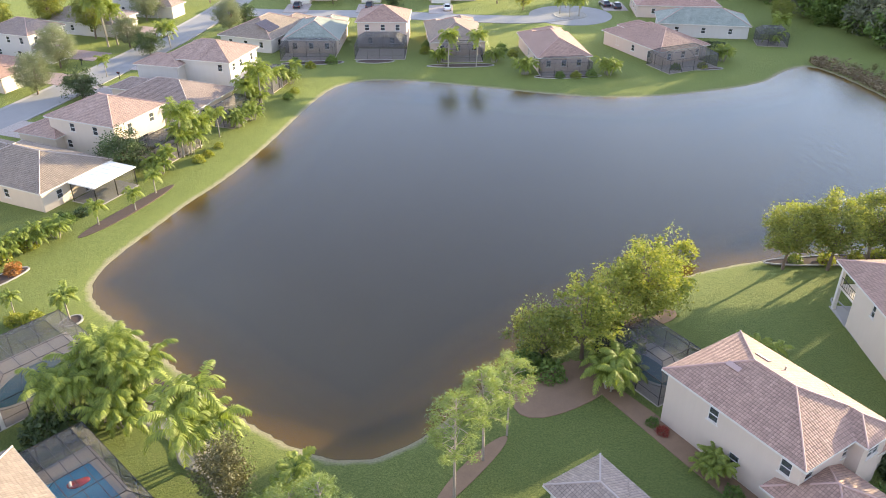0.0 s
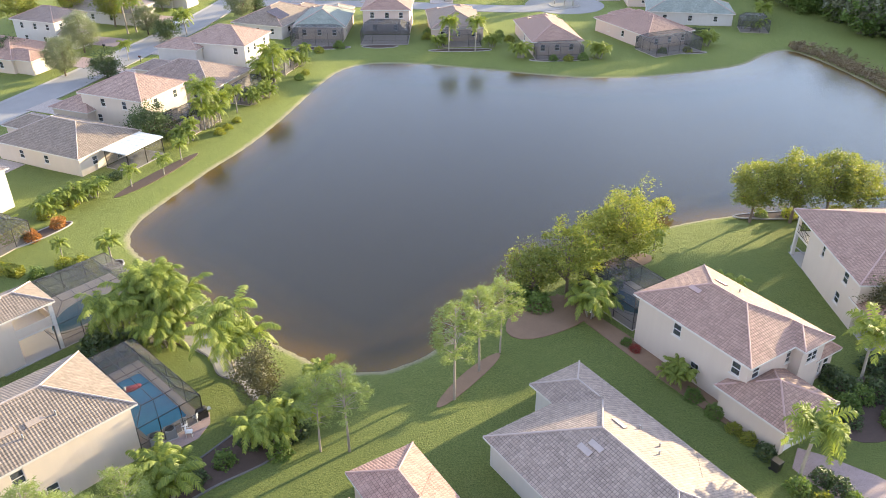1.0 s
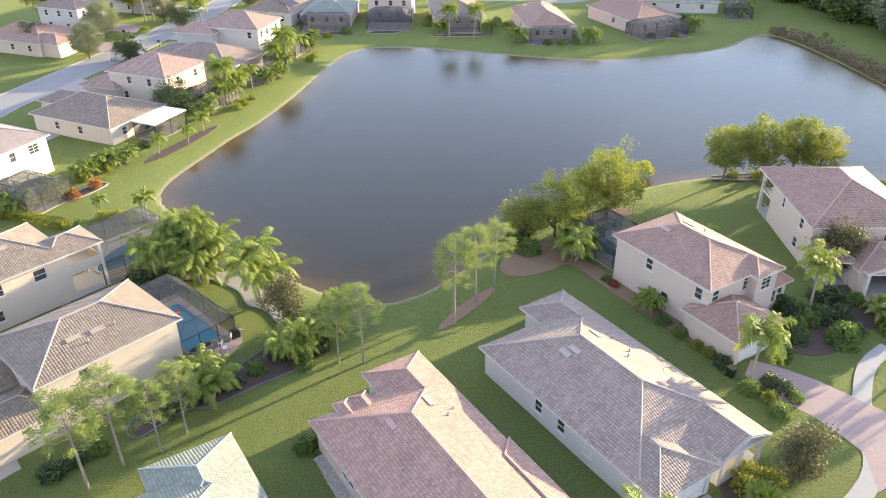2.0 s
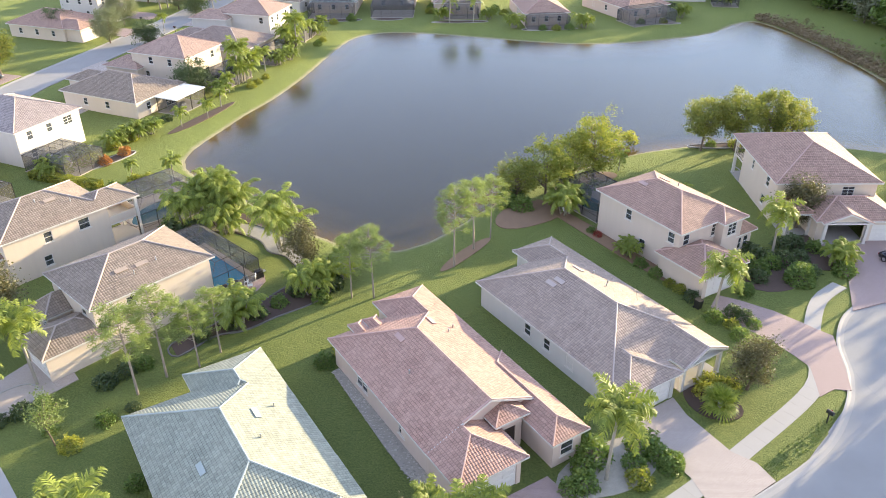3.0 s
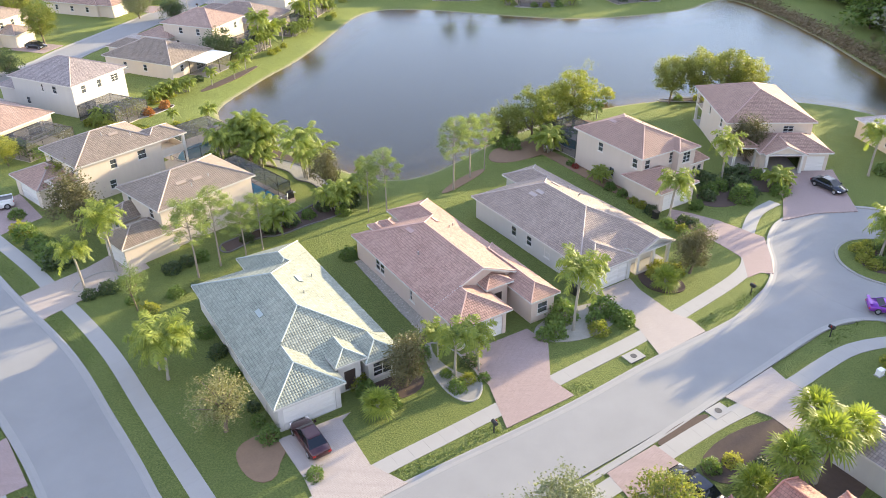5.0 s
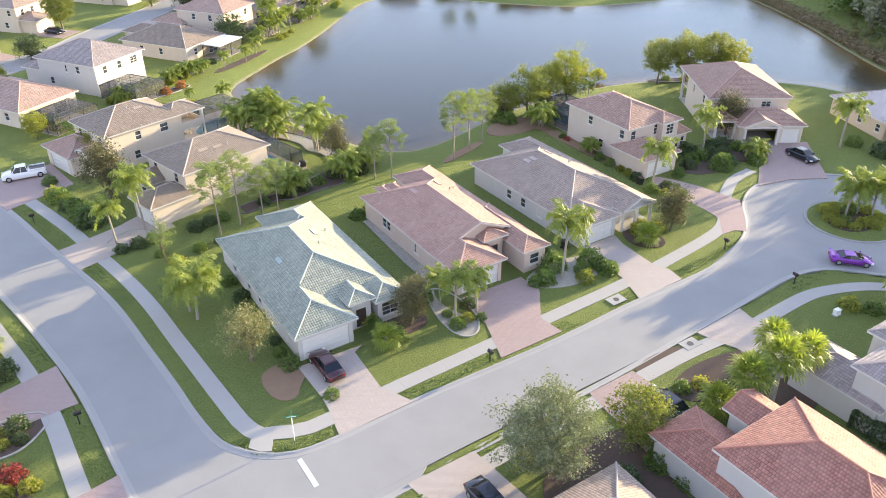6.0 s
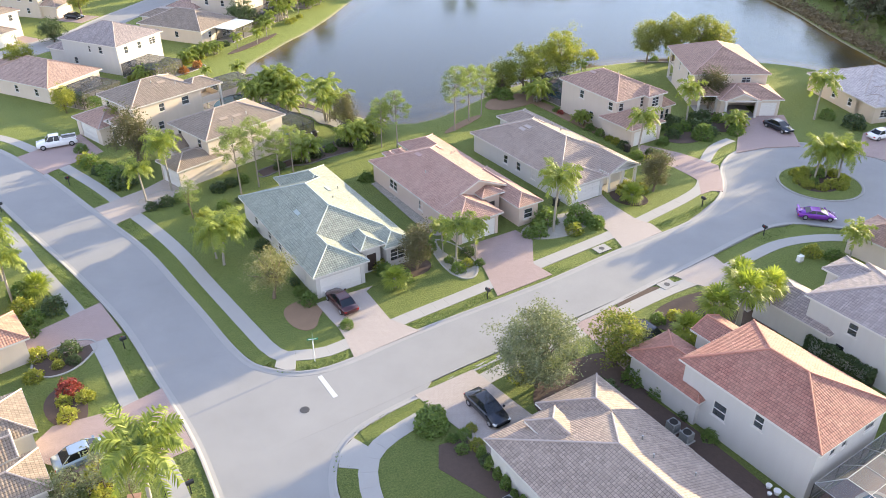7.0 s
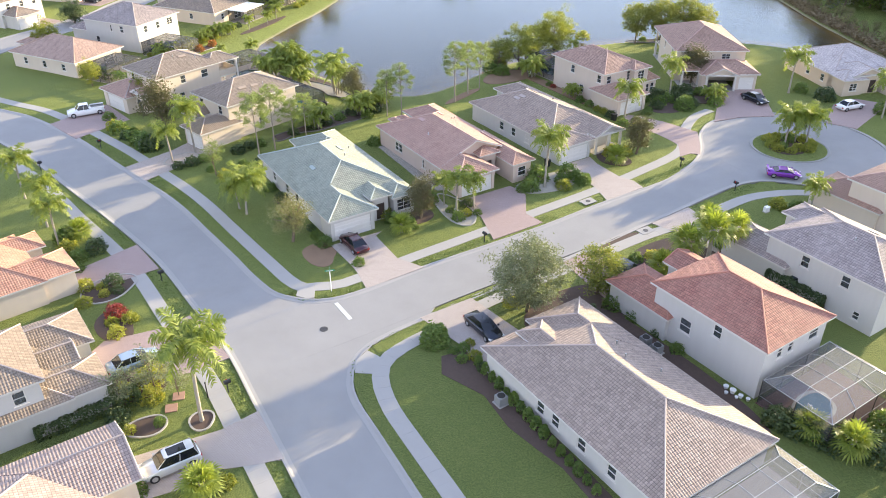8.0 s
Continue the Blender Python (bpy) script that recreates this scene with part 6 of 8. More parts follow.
again(palm_b, (57.6, 44.2), 30, 1.1, "tall palm beside the blush-roofed house")
again(palm_a, (67.8, 32.6), 130, 0.9, "palm at the end of the turning circle")
for k, (x, y, s) in enumerate(((-39.1, 87.7, 0.95), (-38.1, 92.6, 1.02), (-37.3, 63.4, 1.15), (-38.6, 100.3, 1.1), (-27.3, 141.2, 1.1), (-29.1, 136.3, 1.2), (-43.6, 64.8, 0.8))):
    again(palm_s, (x, y), 57 * k, s)
for k, (x, y, s, p) in enumerate(((-37.9, 104.7, 0.98, palm_a), (-36.3, 108.1, 0.85, palm_c), (-30.1, 123.6, 1.0, palm_a), (-32.4, 123.1, 0.85, palm_b), (-31.4, 129.0, 0.75, palm_c),
                                  (-34.6, 112.6, 0.7, palm_b), (1.1, 148.8, 0.88, palm_a), (6.6, 148.8, 0.86, palm_a), (-30.0, 132.4, 0.7, palm_b))):
    again(p, (x, y), 43 * k + 10, s, "lakeside feather palm behind a screened porch")
ar_a = clump_palm("palm_tree", (-29.1, 51.3), 6.6, "large sunlit clumping palm on the lake bank", 21, 8, 1.4, 2.6)
again(ar_a, (-37.2, 105.8), 20, 0.85, "broad feather palm clump behind a screened porch")
again(ar_a, (-31.2, 124.6), 80, 0.7, "feather palm clump on the lake lawn")
ar_b = clump_palm("palm_tree", (-14.4, 35.5), 4.2, "clumping palm in an edged bed", 22, 9, 1.3, 2.0)
again(ar_a, (-26.6, 52.0), 70, 1.0, "tall clumping palm on the lake bank")
again(ar_a, (-31.4, 49.4), 140, 0.9, "clumping palm beside a pool cage")
again(palm_a, (-28.4, 51.6), 60, 0.8, "feather palm with broad crown on the lake bank")
again(palm_a, (-26.2, 50.8), 160, 0.68, "feather palm with broad crown on the lake bank")
again(ar_b, (-26.4, 48.6), 200, 1.1, "clumping palm at the bank's edge")
again(ar_a, (-19.1, 44.9), 30, 1.12, "broad drooping palm clump by the water")
again(ar_b, (-20.9, 29.6), 90, 1.1, "wide palm clump along the cream house")
again(ar_b, (-11.6, 38.2), 50, 0.85, "low green palm clump by the water")
again(palm_s, (-10.8, 40.6), 50, 1.2, "small palm near the water's edge")
again(ar_b, (14.8, 53.2), 20, 1.05, "tattered palm clump beside the pool cage")
again(ar_b, (20.6, 42.8), 60, 0.6, "low palm shrub against the pale wall")
again(ar_b, (28.6, 56.0), 100, 0.8, "low palm behind the mauve-roofed house")
again(palm_s, (24.2, 66.2), 10, 0.9, "low palm shrub by bare earth")
again(ar_b, (43.6, 40.6), 10, 0.8, "low palm by the garage drive")
for k, (x, y, s) in enumerate(((-47.8, 78.6, 0.8), (-49.8, 75.4, 0.75), (-52.0, 69.6, 0.7), (-46.0, 80.6, 0.7), (-54.6, 65.0, 0.8), (-39.4, 98.6, 0.8), (-32.6, 116.6, 0.8), (-31.0, 120.0, 0.8),
                                  (-28.0, 138.6, 0.7), (31.4, 143.4, 0.9), (15.6, 143.8, 0.9), (-0.6, 151.4, 0.8), (10.2, 151.6, 0.8), (55.6, 152.0, 0.9), (70.0, 164.0, 0.9))):
    again(ar_b, (x, y), 31 * k, s, "bushy palm beside a screened porch")
fan_a = fan_palm("palm_tree", (24.4, -11.8), 5.8, "fan palm with dense rounded crown", 31, 30, 1.3)
again(fan_a, (27.6, -10.2), 60, 1.12, "tall fan palm in a group")
again(fan_a, (30.6, -8.6), 130, 0.95, "fan palm in a group")
again(fan_a, (28.6, -6.2), 200, 0.9, "fan palm beside the driveway")
fan_b = fan_palm("palm_tree", (22.4, -11.6), 2.6, "low green fan palm in mulch", 32, 30, 1.15)
again(fan_b, (-19.4, -41.6), 20, 1.0, "low rounded palm beside a parked car")
again(fan_b, (22.9, 16.6), 70, 0.95, "low palm with arching leaves by the porch")
again(fan_b, (-6.2, -2.4), 120, 0.9, "low palm before the garage")
again(fan_b, (31.0, -37.6), 40, 1.0, "low palm behind the pool cage")
again(fan_b, (28.4, -35.6), 80, 0.85, "low palm behind the pool cage")
again(fan_b, (-43.6, -3.4), 80, 0.9, "low palm on the verge garden")
again(palm_b, (-54.8, 6.6), 80, 0.95, "fan palm in a front garden")
again(palm_b, (-48.8, -0.7), 10, 1.0, "feather palm in a front garden")
again(palm_b, (-45.6, -5.0), 80, 0.9, "feather palm beside the paver drive")

pine_a = pine("pine_tree", (-27.3, 19.3), 9.4, "slender young pine with bare stem", 41)
pine_b = pine("pine_tree", (0.8, 40.6), 10.0, "slender pine with tufted crown in mulch", 42)
for k, (x, y, s, p) in enumerate(((-25.5, 21.7, 0.97, pine_b), (-22.9, 23.1, 0.75, pine_a), (-21.5, 25.3, 0.72, pine_b), (-10.0, 34.4, 0.78, pine_a), (-7.7, 34.4, 0.86, pine_b),
                                  (3.1, 44.4, 0.95, pine_a), (5.2, 47.2, 0.80, pine_b))):
    again(p, (x, y), 77 * k, s)

tr_gold = tree("tree", (20.1, 63.0), 9.3, 3.4, "gold", "full golden-green tree on bare earth by the lake", 0.18, 51, 130, 80, 0.16, spread=0.42, lumpy=0.1)
tr_gold2 = tree("tree", (12.9, 57.4), 8.0, 3.2, "gold", "golden-green lakeside tree with loose crown", 0.16, 52, 90, 76, 0.16, spread=0.40, lumpy=0.14)
tree("tree", (9.2, 56.8), 6.2, 2.6, "tree", "grey-green tree leaning over the water", 0.1, 53, 70, 70, 0.16, lumpy=0.14)
tr_row = tree("tree", (42.6, 73.0), 9.3, 3.1, "tree", "full green tree in the lakeside row", 0.24, 54, 110, 80, 0.17, spread=0.42, lumpy=0.12)
again(tr_row, (37.7, 73.2), 100, 0.9, "green tree at the end of the lakeside row")
again(tr_row, (47.6, 74.4), 190, 0.97, "green tree in the lakeside row")
again(tr_gold, (51.4, 74.8), 250, 0.76, "yellow-green tree at the end of the lakeside row")
again(tr_gold2, (16.4, 61.0), 100, 0.95, "golden lakeside tree on bare earth")
tr_mag = tree("tree", (42.3, 49.2), 7.2, 2.0, "bronze", "bronze-leaved magnolia before the porch", 0.14, 55, 80, 66, 0.15)
again(tr_mag, (26.4, 19.7), 50, 0.82, "bronze-leaved magnolia beside the porch")
again(tr_mag, (-4.0, 1.1), 100, 0.80, "bronze-leaved magnolia in mulch beside the blue-roofed house")
again(tr_mag, (-15.8, 40.1), 150, 0.85, "dark bronze magnolia by the lake bed")
again(tr_mag, (-43.8, 28.9), 200, 1.15, "bronze magnolia against the cream wall")
tr_weep = tree("tree", (-18.7, -4.4), 6.0, 2.3, "straw", "straw-coloured sparse tree on the corner lawn", 0.22, 56, 90, 46, 0.11, spread=0.34)
tree("tree", (-31.9, 13.1), 5.2, 1.2, "pine", "thin young tree with sparse leaves", 0.35, 57, 40, 40, 0.10, trunk=0.06, spread=0.36)
tr_oak = tree("tree", (7.1, -18.4), 8.3, 3.4, "oak", "rounded grey-green oak by the street", 0.14, 58, 190, 125, 0.11, spread=0.42, lumpy=0.16)
tree("tree", (14.8, -15.0), 5.4, 2.5, "tree", "yellow-green bushy tree over the driveway", 0.12, 59, 80, 80, 0.13, spread=0.36, lumpy=0.1)
tr_dk = tree("tree", (-44.7, 99.9), 5.6, 2.9, "dark", "dark green round tree between houses", 0.08, 60, 80, 70, 0.18)
tr_ol = tree("tree", (38.0, -37.0), 5.2, 3.0, "tree", "round olive-green tree behind the pool cage", 0.1, 61, 80, 90, 0.13)
for k, (x, y, s, p) in enumerate(((-63.0, 130.5, 0.9, tr_dk), (-72.0, 133.0, 0.9, tr_oak), (-74.5, 148.5, 1.0, tr_oak), (-60.0, 158.0, 0.8, tr_dk), (-66.0, 163.0, 0.8, tr_oak), (-48.0, 176.0, 0.9, tr_oak), (-46.0, 182.0, 0.8, tr_dk),
                                  (-76.0, 170.0, 1.1, tr_row), (-70.0, 186.0, 1.0, tr_oak), (-60.0, 205.0, 1.1, tr_row), (-84.0, 110.0, 1.0, tr_row), (-82.0, 90.0, 0.8, tr_dk), (-78.0, 68.0, 0.7, tr_gold),
                                  (-86.0, 140.0, 1.0, tr_dk), (-92.0, 160.0, 1.2, tr_row), (-94.0, 120.0, 1.2, tr_row), (-88.0, 176.0, 1.2, tr_row), (20.0, 196.0, 0.7, tr_gold), (-12.0, 199.0, 0.7, tr_dk),
                                  (14.0, 203.0, 0.9, tr_row), (60.0, 199.0, 0.8, tr_oak), (76.0, 176.0, 0.8, tr_row), (-28.0, 203.0, 0.7, tr_gold), (-62.4, 49.0, 0.5, tr_gold), (-50.5, 40.5, 0.55, tr_gold))):
    again(p, (x, y), 67 * k, s, "street tree beyond the lake houses")
tr_thin = tree("tree", (-26.4, -30.4), 4.8, 1.4, "oak", "loose small tree beside the tan-roofed house", 0.25, 62, 40, 30, 0.12, trunk=0.06, spread=0.34)
again(tr_thin, (-28.6, -31.8), 70, 0.85, "small leafy tree by the hedge")
again(tr_thin, (-24.4, -30.6), 160, 0.72, "slim leafy shrub tree on the front lawn")
again(tr_ol, (36.0, -43.0), 90, 1.0, "round green tree behind the pool cage")
for k, (x, y, s, p) in enumerate(((31.0, 198.5, 0.8, palm_a), (28.6, 192.0, 0.7, palm_c), (33.0, 190.0, 0.8, palm_c), (30.6, 189.0, 0.7, palm_b), (74.0, 170.0, 0.8, palm_c), (-70.8, 163.5, 1.4, palm_a), (-69.4, 165.0, 1.3, palm_b), (-57.5, 163.0, 0.9, palm_c), (-55.0, 116.0, 0.7, palm_c), (-63.5, 143.0, 0.6, palm_b))):
    again(p, (x, y), 29 * k, s, "palm beside the far street")

# the dark wood beyond the lake's far bank
wood_a = tree("forest_tree", (92.0, 100.0), 13.0, 5.2, "wood", "tall dark tree at the wood's edge", 0.10, 71, 110, 24, 0.55, spread=0.8, trunk=0.25)
wood_b = tree("forest_tree", (94.0, 120.0), 11.0, 4.8, "shrub", "green tree at the wood's edge", 0.06, 72, 100, 24, 0.55, spread=0.8, trunk=0.25)
rw = random.Random(5)
for k in range(64):
    y = rw.uniform(48, 250)
    x = rw.uniform(98, 142) if y < 165 else rw.uniform(88 + (y - 165) * 0.1, 140)
    again((wood_a, wood_b)[k % 2], (x, y), rw.uniform(0, 360), rw.uniform(0.5, 0.85))
for k in range(46):
    x = rw.uniform(84, 128)
    again((wood_a, wood_b)[k % 2], (x, 172 + rw.uniform(0, 40) + max(0, 96 - x) * 1.0), rw.uniform(0, 360), rw.uniform(0.6, 1.0))
for k in range(26):
    y = rw.uniform(56, 152)
    again(tr_weep, (np.interp(y, (56, 76, 92, 112, 131, 152), (88, 88, 86, 85.6, 83.4, 79)) + rw.uniform(-1.5, 3.5), y), rw.uniform(0, 360), rw.uniform(0.25, 0.5), "dry brown scrub on the lake's bank")
for k in range(64):
    y = rw.uniform(70, 195)
    x = np.interp(y, (70, 130, 150, 175, 195), (99, 96, 93, 89, 89)) + rw.uniform(0, 12)
    again((wood_a, wood_a, wood_b)[k % 3], (x, y), rw.uniform(0, 360), rw.uniform(0.7, 0.95))
for k in range(10):
    again((wood_a, wood_b)[k % 2], (rw.uniform(60, 100), rw.uniform(214, 235)), rw.uniform(0, 360), rw.uniform(0.6, 0.9))
rr = np.random.default_rng(17)
ry_ = rr.uniform(54, 153, 9000)
rx_ = np.interp(ry_, (54, 57, 74, 92, 112, 131, 145, 150.6, 153), (85.6, 85.7, 83.6, 82.0, 81.4, 79.0, 76.0, 73.0, 73.4)) + np.abs(rr.normal(size=9000)) * 2.2
reeds = new("dry_reeds", leaf_mesh("dry_reeds", np.stack([rx_, ry_, ground_height(rx_, ry_) + rr.uniform(0.05, 0.9, 9000)], 1), 0.22, LEAF["reed"], rr, 4.0))
tagged(reeds, "brown dry reeds along the wooded lake bank", "reeds", kind="stuff")
# unseen trees added east of the turning circle, to throw long shadows across it
for x, y, k, s in ((90.0, 40.0, 1.15, 0), (92.0, 47.0, 1.25, 40), (97.0, 36.0, 1.2, 80), (91.0, 33.0, 1.0, 120), (99.0, 44.0, 1.3, 200), (100.0, 56.0, 1.2, 260), (96.0, 61.0, 1.05, 300), (93.0, 53.0, 1.1, 20), (104.0, 50.0, 1.3, 60)):
    again(wood_a, (x, y), s, k * 0.84)
for k in range(16):
    again((wood_a, wood_b)[k % 2], (rw.uniform(90, 112), rw.uniform(37, 66)), rw.uniform(0, 360), rw.uniform(0.8, 1.05))

# ---------------------------------------------------------------- shrubs and hedges
rs = random.Random(9)
sh = {k: shrub((x, y), 1.0, 1.2, k, lab, 80 + i, size=0.15) for i, (k, x, y, lab) in enumerate((
    ("shrub", 14.5, 10.6, "rounded green shrub in a gravel bed"), ("gold", 14.6, 9.0, "loose yellow-green shrub in gravel"), ("lime", 23.1, 20.4, "bright yellow shrub by the porch"),
    ("red", -34.2, -18.6, "red-leaved shrub on the lawn edge"), ("orange", -49.0, 69.2, "orange-leaved shrub in an edged bed"), ("dark", -36.4, -13.2, "dark green shrub in a mulch bed")))}
ball = shrub((37.9, 37.1), 1.7, 2.3, "shrub", "large clipped round shrub beside the drive", 90, n=1900, trim=True)
SHRUBS = [
    ("shrub", 11.4, 11.6, 1.5), ("shrub", 10.2, 8.6, 1.2), ("shrub", 17.3, 10.4, 1.1), ("shrub", 15.6, 12.6, 1.3), ("shrub", 10.4, 10.2, 1.1), ("shrub", 10.6, 13.6, 1.1), ("shrub", 16.6, 11.4, 1.0), ("shrub", 9.2, 8.2, 1.0),
    ("lime", 22.4, 19.2, 0.9), ("gold", 24.6, 19.6, 1.0), ("gold", 23.6, 17.4, 0.8),
    ("shrub", -7.4, 0.4, 1.0), ("gold", -8.0, 1.2, 0.9), ("shrub", -5.4, -1.2, 1.1), ("shrub", -14.9, -5.2, 0.9), ("shrub", -16.2, -3.4, 0.7), ("dark", -17.0, -1.6, 0.6), ("shrub", -19.6, 2.6, 0.8), ("dark", -21.8, 5.8, 0.9), ("shrub", -23.8, 8.8, 0.8), ("shrub", -10.6, -9.4, 0.7),
    ("shrub", 0.6, 0.8, 0.8), ("gold", 1.6, 1.8, 0.7), ("dark", 1.8, 4.2, 0.8), ("shrub", -0.4, 2.6, 0.6), ("shrub", 3.0, 2.0, 0.6), ("shrub", -2.8, 5.4, 1.0), ("gold", -9.6, 24.8, 1.1), ("shrub", -11.4, 23.4, 1.0),
    ("shrub", 34.4, 39.4, 1.2), ("shrub", 36.0, 40.4, 1.2), ("dark", 33.6, 37.6, 1.1), ("dark", 39.6, 38.6, 1.1), ("shrub", 43.4, 38.8, 1.2), ("shrub", 42.2, 43.8, 1.1), ("gold", 44.6, 41.4, 1.1), ("dark", 40.2, 44.6, 1.2), ("shrub", 32.2, 40.4, 1.0),
    ("shrub", 31.2, 34.6, 0.8), ("shrub", 22.8, 38.6, 0.8), ("gold", 23.8, 36.6, 0.7), ("gold", 24.6, 35.4, 0.7), ("dark", 25.4, 33.8, 0.8), ("shrub", 26.6, 30.2, 1.0), ("shrub", 28.2, 27.2, 0.9), ("gold", 28.0, 29.0, 0.8), ("shrub", 21.6, 40.6, 0.8), ("red", 18.0, 47.4, 0.5), ("shrub", 17.4, 48.4, 0.6),
    ("shrub", -50.4, 28.4, 1.6), ("gold", -51.6, 29.6, 1.3), ("dark", -43.8, 22.2, 1.7), ("shrub", -45.6, 24.0, 1.6), ("shrub", -47.4, 26.0, 1.5), ("shrub", -53.8, 33.4, 1.0), ("dark", -36.2, 16.8, 0.9), ("dark", -37.8, 15.6, 0.8), ("shrub", -35.0, 18.0, 0.8),
    ("dark", -30.6, 20.6, 1.0), ("dark", -29.4, 22.0, 1.0), ("shrub", -28.0, 23.2, 0.9), ("shrub", -33.0, 14.6, 0.7), ("gold", -30.6, 12.8, 0.9), ("shrub", -28.8, 15.8, 0.8), ("dark", -27.0, 17.4, 0.7),
    ("gold", -39.1, -14.0, 0.9), ("gold", -44.0, -6.3, 1.1), ("lime", -32.9, -22.0, 0.9), ("gold", -34.0, -20.2, 0.7), ("gold", -32.4, -19.6, 0.7), ("dark", -35.4, -14.6, 0.6), ("gold", -36.6, -15.2, 0.6), ("lime", -37.4, -13.8, 0.5), ("shrub", -42.0, -8.3, 1.0), ("red", -43.2, -9.6, 0.5), ("shrub", -41.2, -10.4, 0.7), ("gold", -38.0, -17.0, 0.9), ("shrub", -45.2, -4.0, 1.4), ("dark", -40.8, -6.2, 1.2),
    ("lime", -27.2, -35.0, 0.55), ("shrub", -25.0, -34.0, 0.5), ("dark", -28.6, -33.6, 1.1), ("gold", -29.2, -30.6, 1.1), ("oakish", -27.4, -28.6, 1.2), ("gold", -26.6, -31.0, 1.0), ("shrub", -28.0, -26.4, 1.0), ("shrub", -24.4, -41.4, 0.8), ("gold", -18.0, -40.6, 0.7),
    ("shrub", 20.2, -8.8, 0.8), ("dark", 24.2, -9.0, 1.0), ("gold", 22.0, -8.2, 0.7), ("shrub", 26.8, -12.6, 0.9), ("shrub", 24.2, -13.2, 0.7), ("shrub", 24.0, -11.6, 0.8), ("shrub", 30.6, -6.2, 0.9), ("gold", 33.4, -3.4, 0.8), ("dark", 34.6, -7.6, 1.0),
    ("shrub", 10.0, -21.4, 1.2), ("dark", 13.0, -19.4, 1.3), ("shrub", 16.0, -17.6, 1.1), ("dark", 9.0, -22.6, 1.0), ("shrub", 17.8, -19.6, 0.9), ("gold", 5.6, -17.2, 0.8), ("shrub", 20.6, -24.8, 0.7), ("dark", 19.4, -22.2, 0.7),
    ("shrub", -2.0, -22.6, 1.3), ("shrub", 0.6, -24.4, 0.6), ("gold", 1.2, -23.6, 0.5), ("shrub", 0.4, -26.0, 0.6), ("gold", 1.6, -25.6, 0.6), ("dark", 2.2, -27.2, 0.6), ("shrub", -0.4, -24.8, 0.5),
    ("gold", 27.6, 76.2, 1.3), ("shrub", 39.6, 74.6, 0.8), ("gold", 43.0, 74.4, 0.9), ("lime", 46.6, 75.0, 0.8), ("gold", 49.4, 75.4, 0.9), ("dark", 8.6, 57.6, 1.6), ("shrub", 7.6, 56.0, 1.6), ("shrub", 9.6, 54.6, 1.3), ("shrub", 18.2, 58.4, 1.0), ("shrub", 19.8, 60.4, 0.9),
    ("orange", -47.4, 72.6, 0.9), ("shrub", -52.0, 69.4, 1.5), ("gold", -49.8, 75.0, 1.2), ("gold", -48.4, 78.2, 1.3), ("shrub", -53.8, 65.8, 1.6), ("gold", -42.6, 63.0, 1.0), ("gold", -40.8, 63.2, 1.0), ("shrub", -44.6, 60.8, 0.9), ("gold", -39.2, 61.8, 0.8),
    ("dark", -30.0, 48.0, 1.8), ("dark", -32.6, 47.2, 1.7), ("shrub", -33.4, 49.6, 1.5), ("dark", -12.4, 36.6, 1.4), ("shrub", -13.2, 34.0, 1.0), ("dark", -33.2, 43.6, 1.1), ("dark", -35.2, 42.2, 1.2), ("dark", -37.0, 40.4, 1.2), ("shrub", -38.8, 38.8, 1.0),
    ("shrub", -46.4, 84.6, 0.9), ("dark", -45.4, 86.4, 0.9), ("shrub", -47.4, 85.0, 0.8), ("dark", -48.6, 26.2, 1.0), ("dark", -46.6, 98.2, 1.4), ("gold", -35.2, 103.0, 0.8), ("gold", -34.4, 105.0, 0.7), ("gold", -33.6, 108.2, 0.7), ("shrub", -27.0, 130.2, 1.0), ("gold", -26.4, 133.4, 0.9),
    ("gold", -25.8, 148.4, 1.0), ("shrub", -29.0, 150.4, 1.2), ("shrub", -22.0, 151.4, 1.2), ("gold", -3.6, 158.2, 1.2), ("shrub", -3.2, 162.0, 1.2), ("shrub", 12.2, 160.0, 1.3), ("gold", 14.2, 156.0, 1.2), ("shrub", 22.0, 141.8, 1.0), ("gold", 25.0, 141.6, 1.0), ("shrub", 28.0, 142.2, 1.1), ("shrub", 45.0, 146.6, 1.0), ("gold", 50.4, 147.6, 1.0),
    ("shrub", 60.0, 45.0, 1.2), ("dark", 62.4, 41.2, 1.6), ("shrub", 69.0, 35.0, 1.4), ("gold", 71.0, 36.0, 1.3), ("shrub", 48.0, 21.4, 0.9), ("gold", 50.0, 20.8, 0.8), ("gold", 51.8, 21.4, 0.8), ("shrub", 49.8, 24.0, 0.9), ("gold", 47.4, 23.2, 0.8), ("gold", 40.6, 3.6, 1.0), ("shrub", 42.6, 2.8, 0.9),
    ("dark", -21.4, 29.4, 0.9), ("dark", -19.2, 31.2, 0.9), ("shrub", -17.4, 33.2, 0.9), ("dark", -15.8, 35.2, 1.0), ("dark", -13.6, 38.6, 1.2), ("shrub", -12.8, 37.2, 0.9), ("dark", -23.8, 27.4, 0.9),
    ("dark", 26.4, -34.2, 1.2), ("dark", 27.4, -35.2, 1.3), ("shrub", 28.8, -36.0, 1.2), ("dark", 30.0, -36.8, 1.3), ("shrub", 31.4, -37.4, 1.1), ("dark", 32.6, -38.2, 1.2),
    ("gold", 46.4, 22.0, 0.8), ("gold", 46.8, 24.2, 0.8), ("gold", 48.2, 25.0, 0.8), ("gold", 50.4, 25.0, 0.8), ("gold", 52.0, 24.0, 0.8), ("gold", 52.4, 22.2, 0.8), ("gold", 51.0, 20.2, 0.8), ("gold", 48.6, 19.8, 0.8), ("gold", 47.0, 20.6, 0.8),
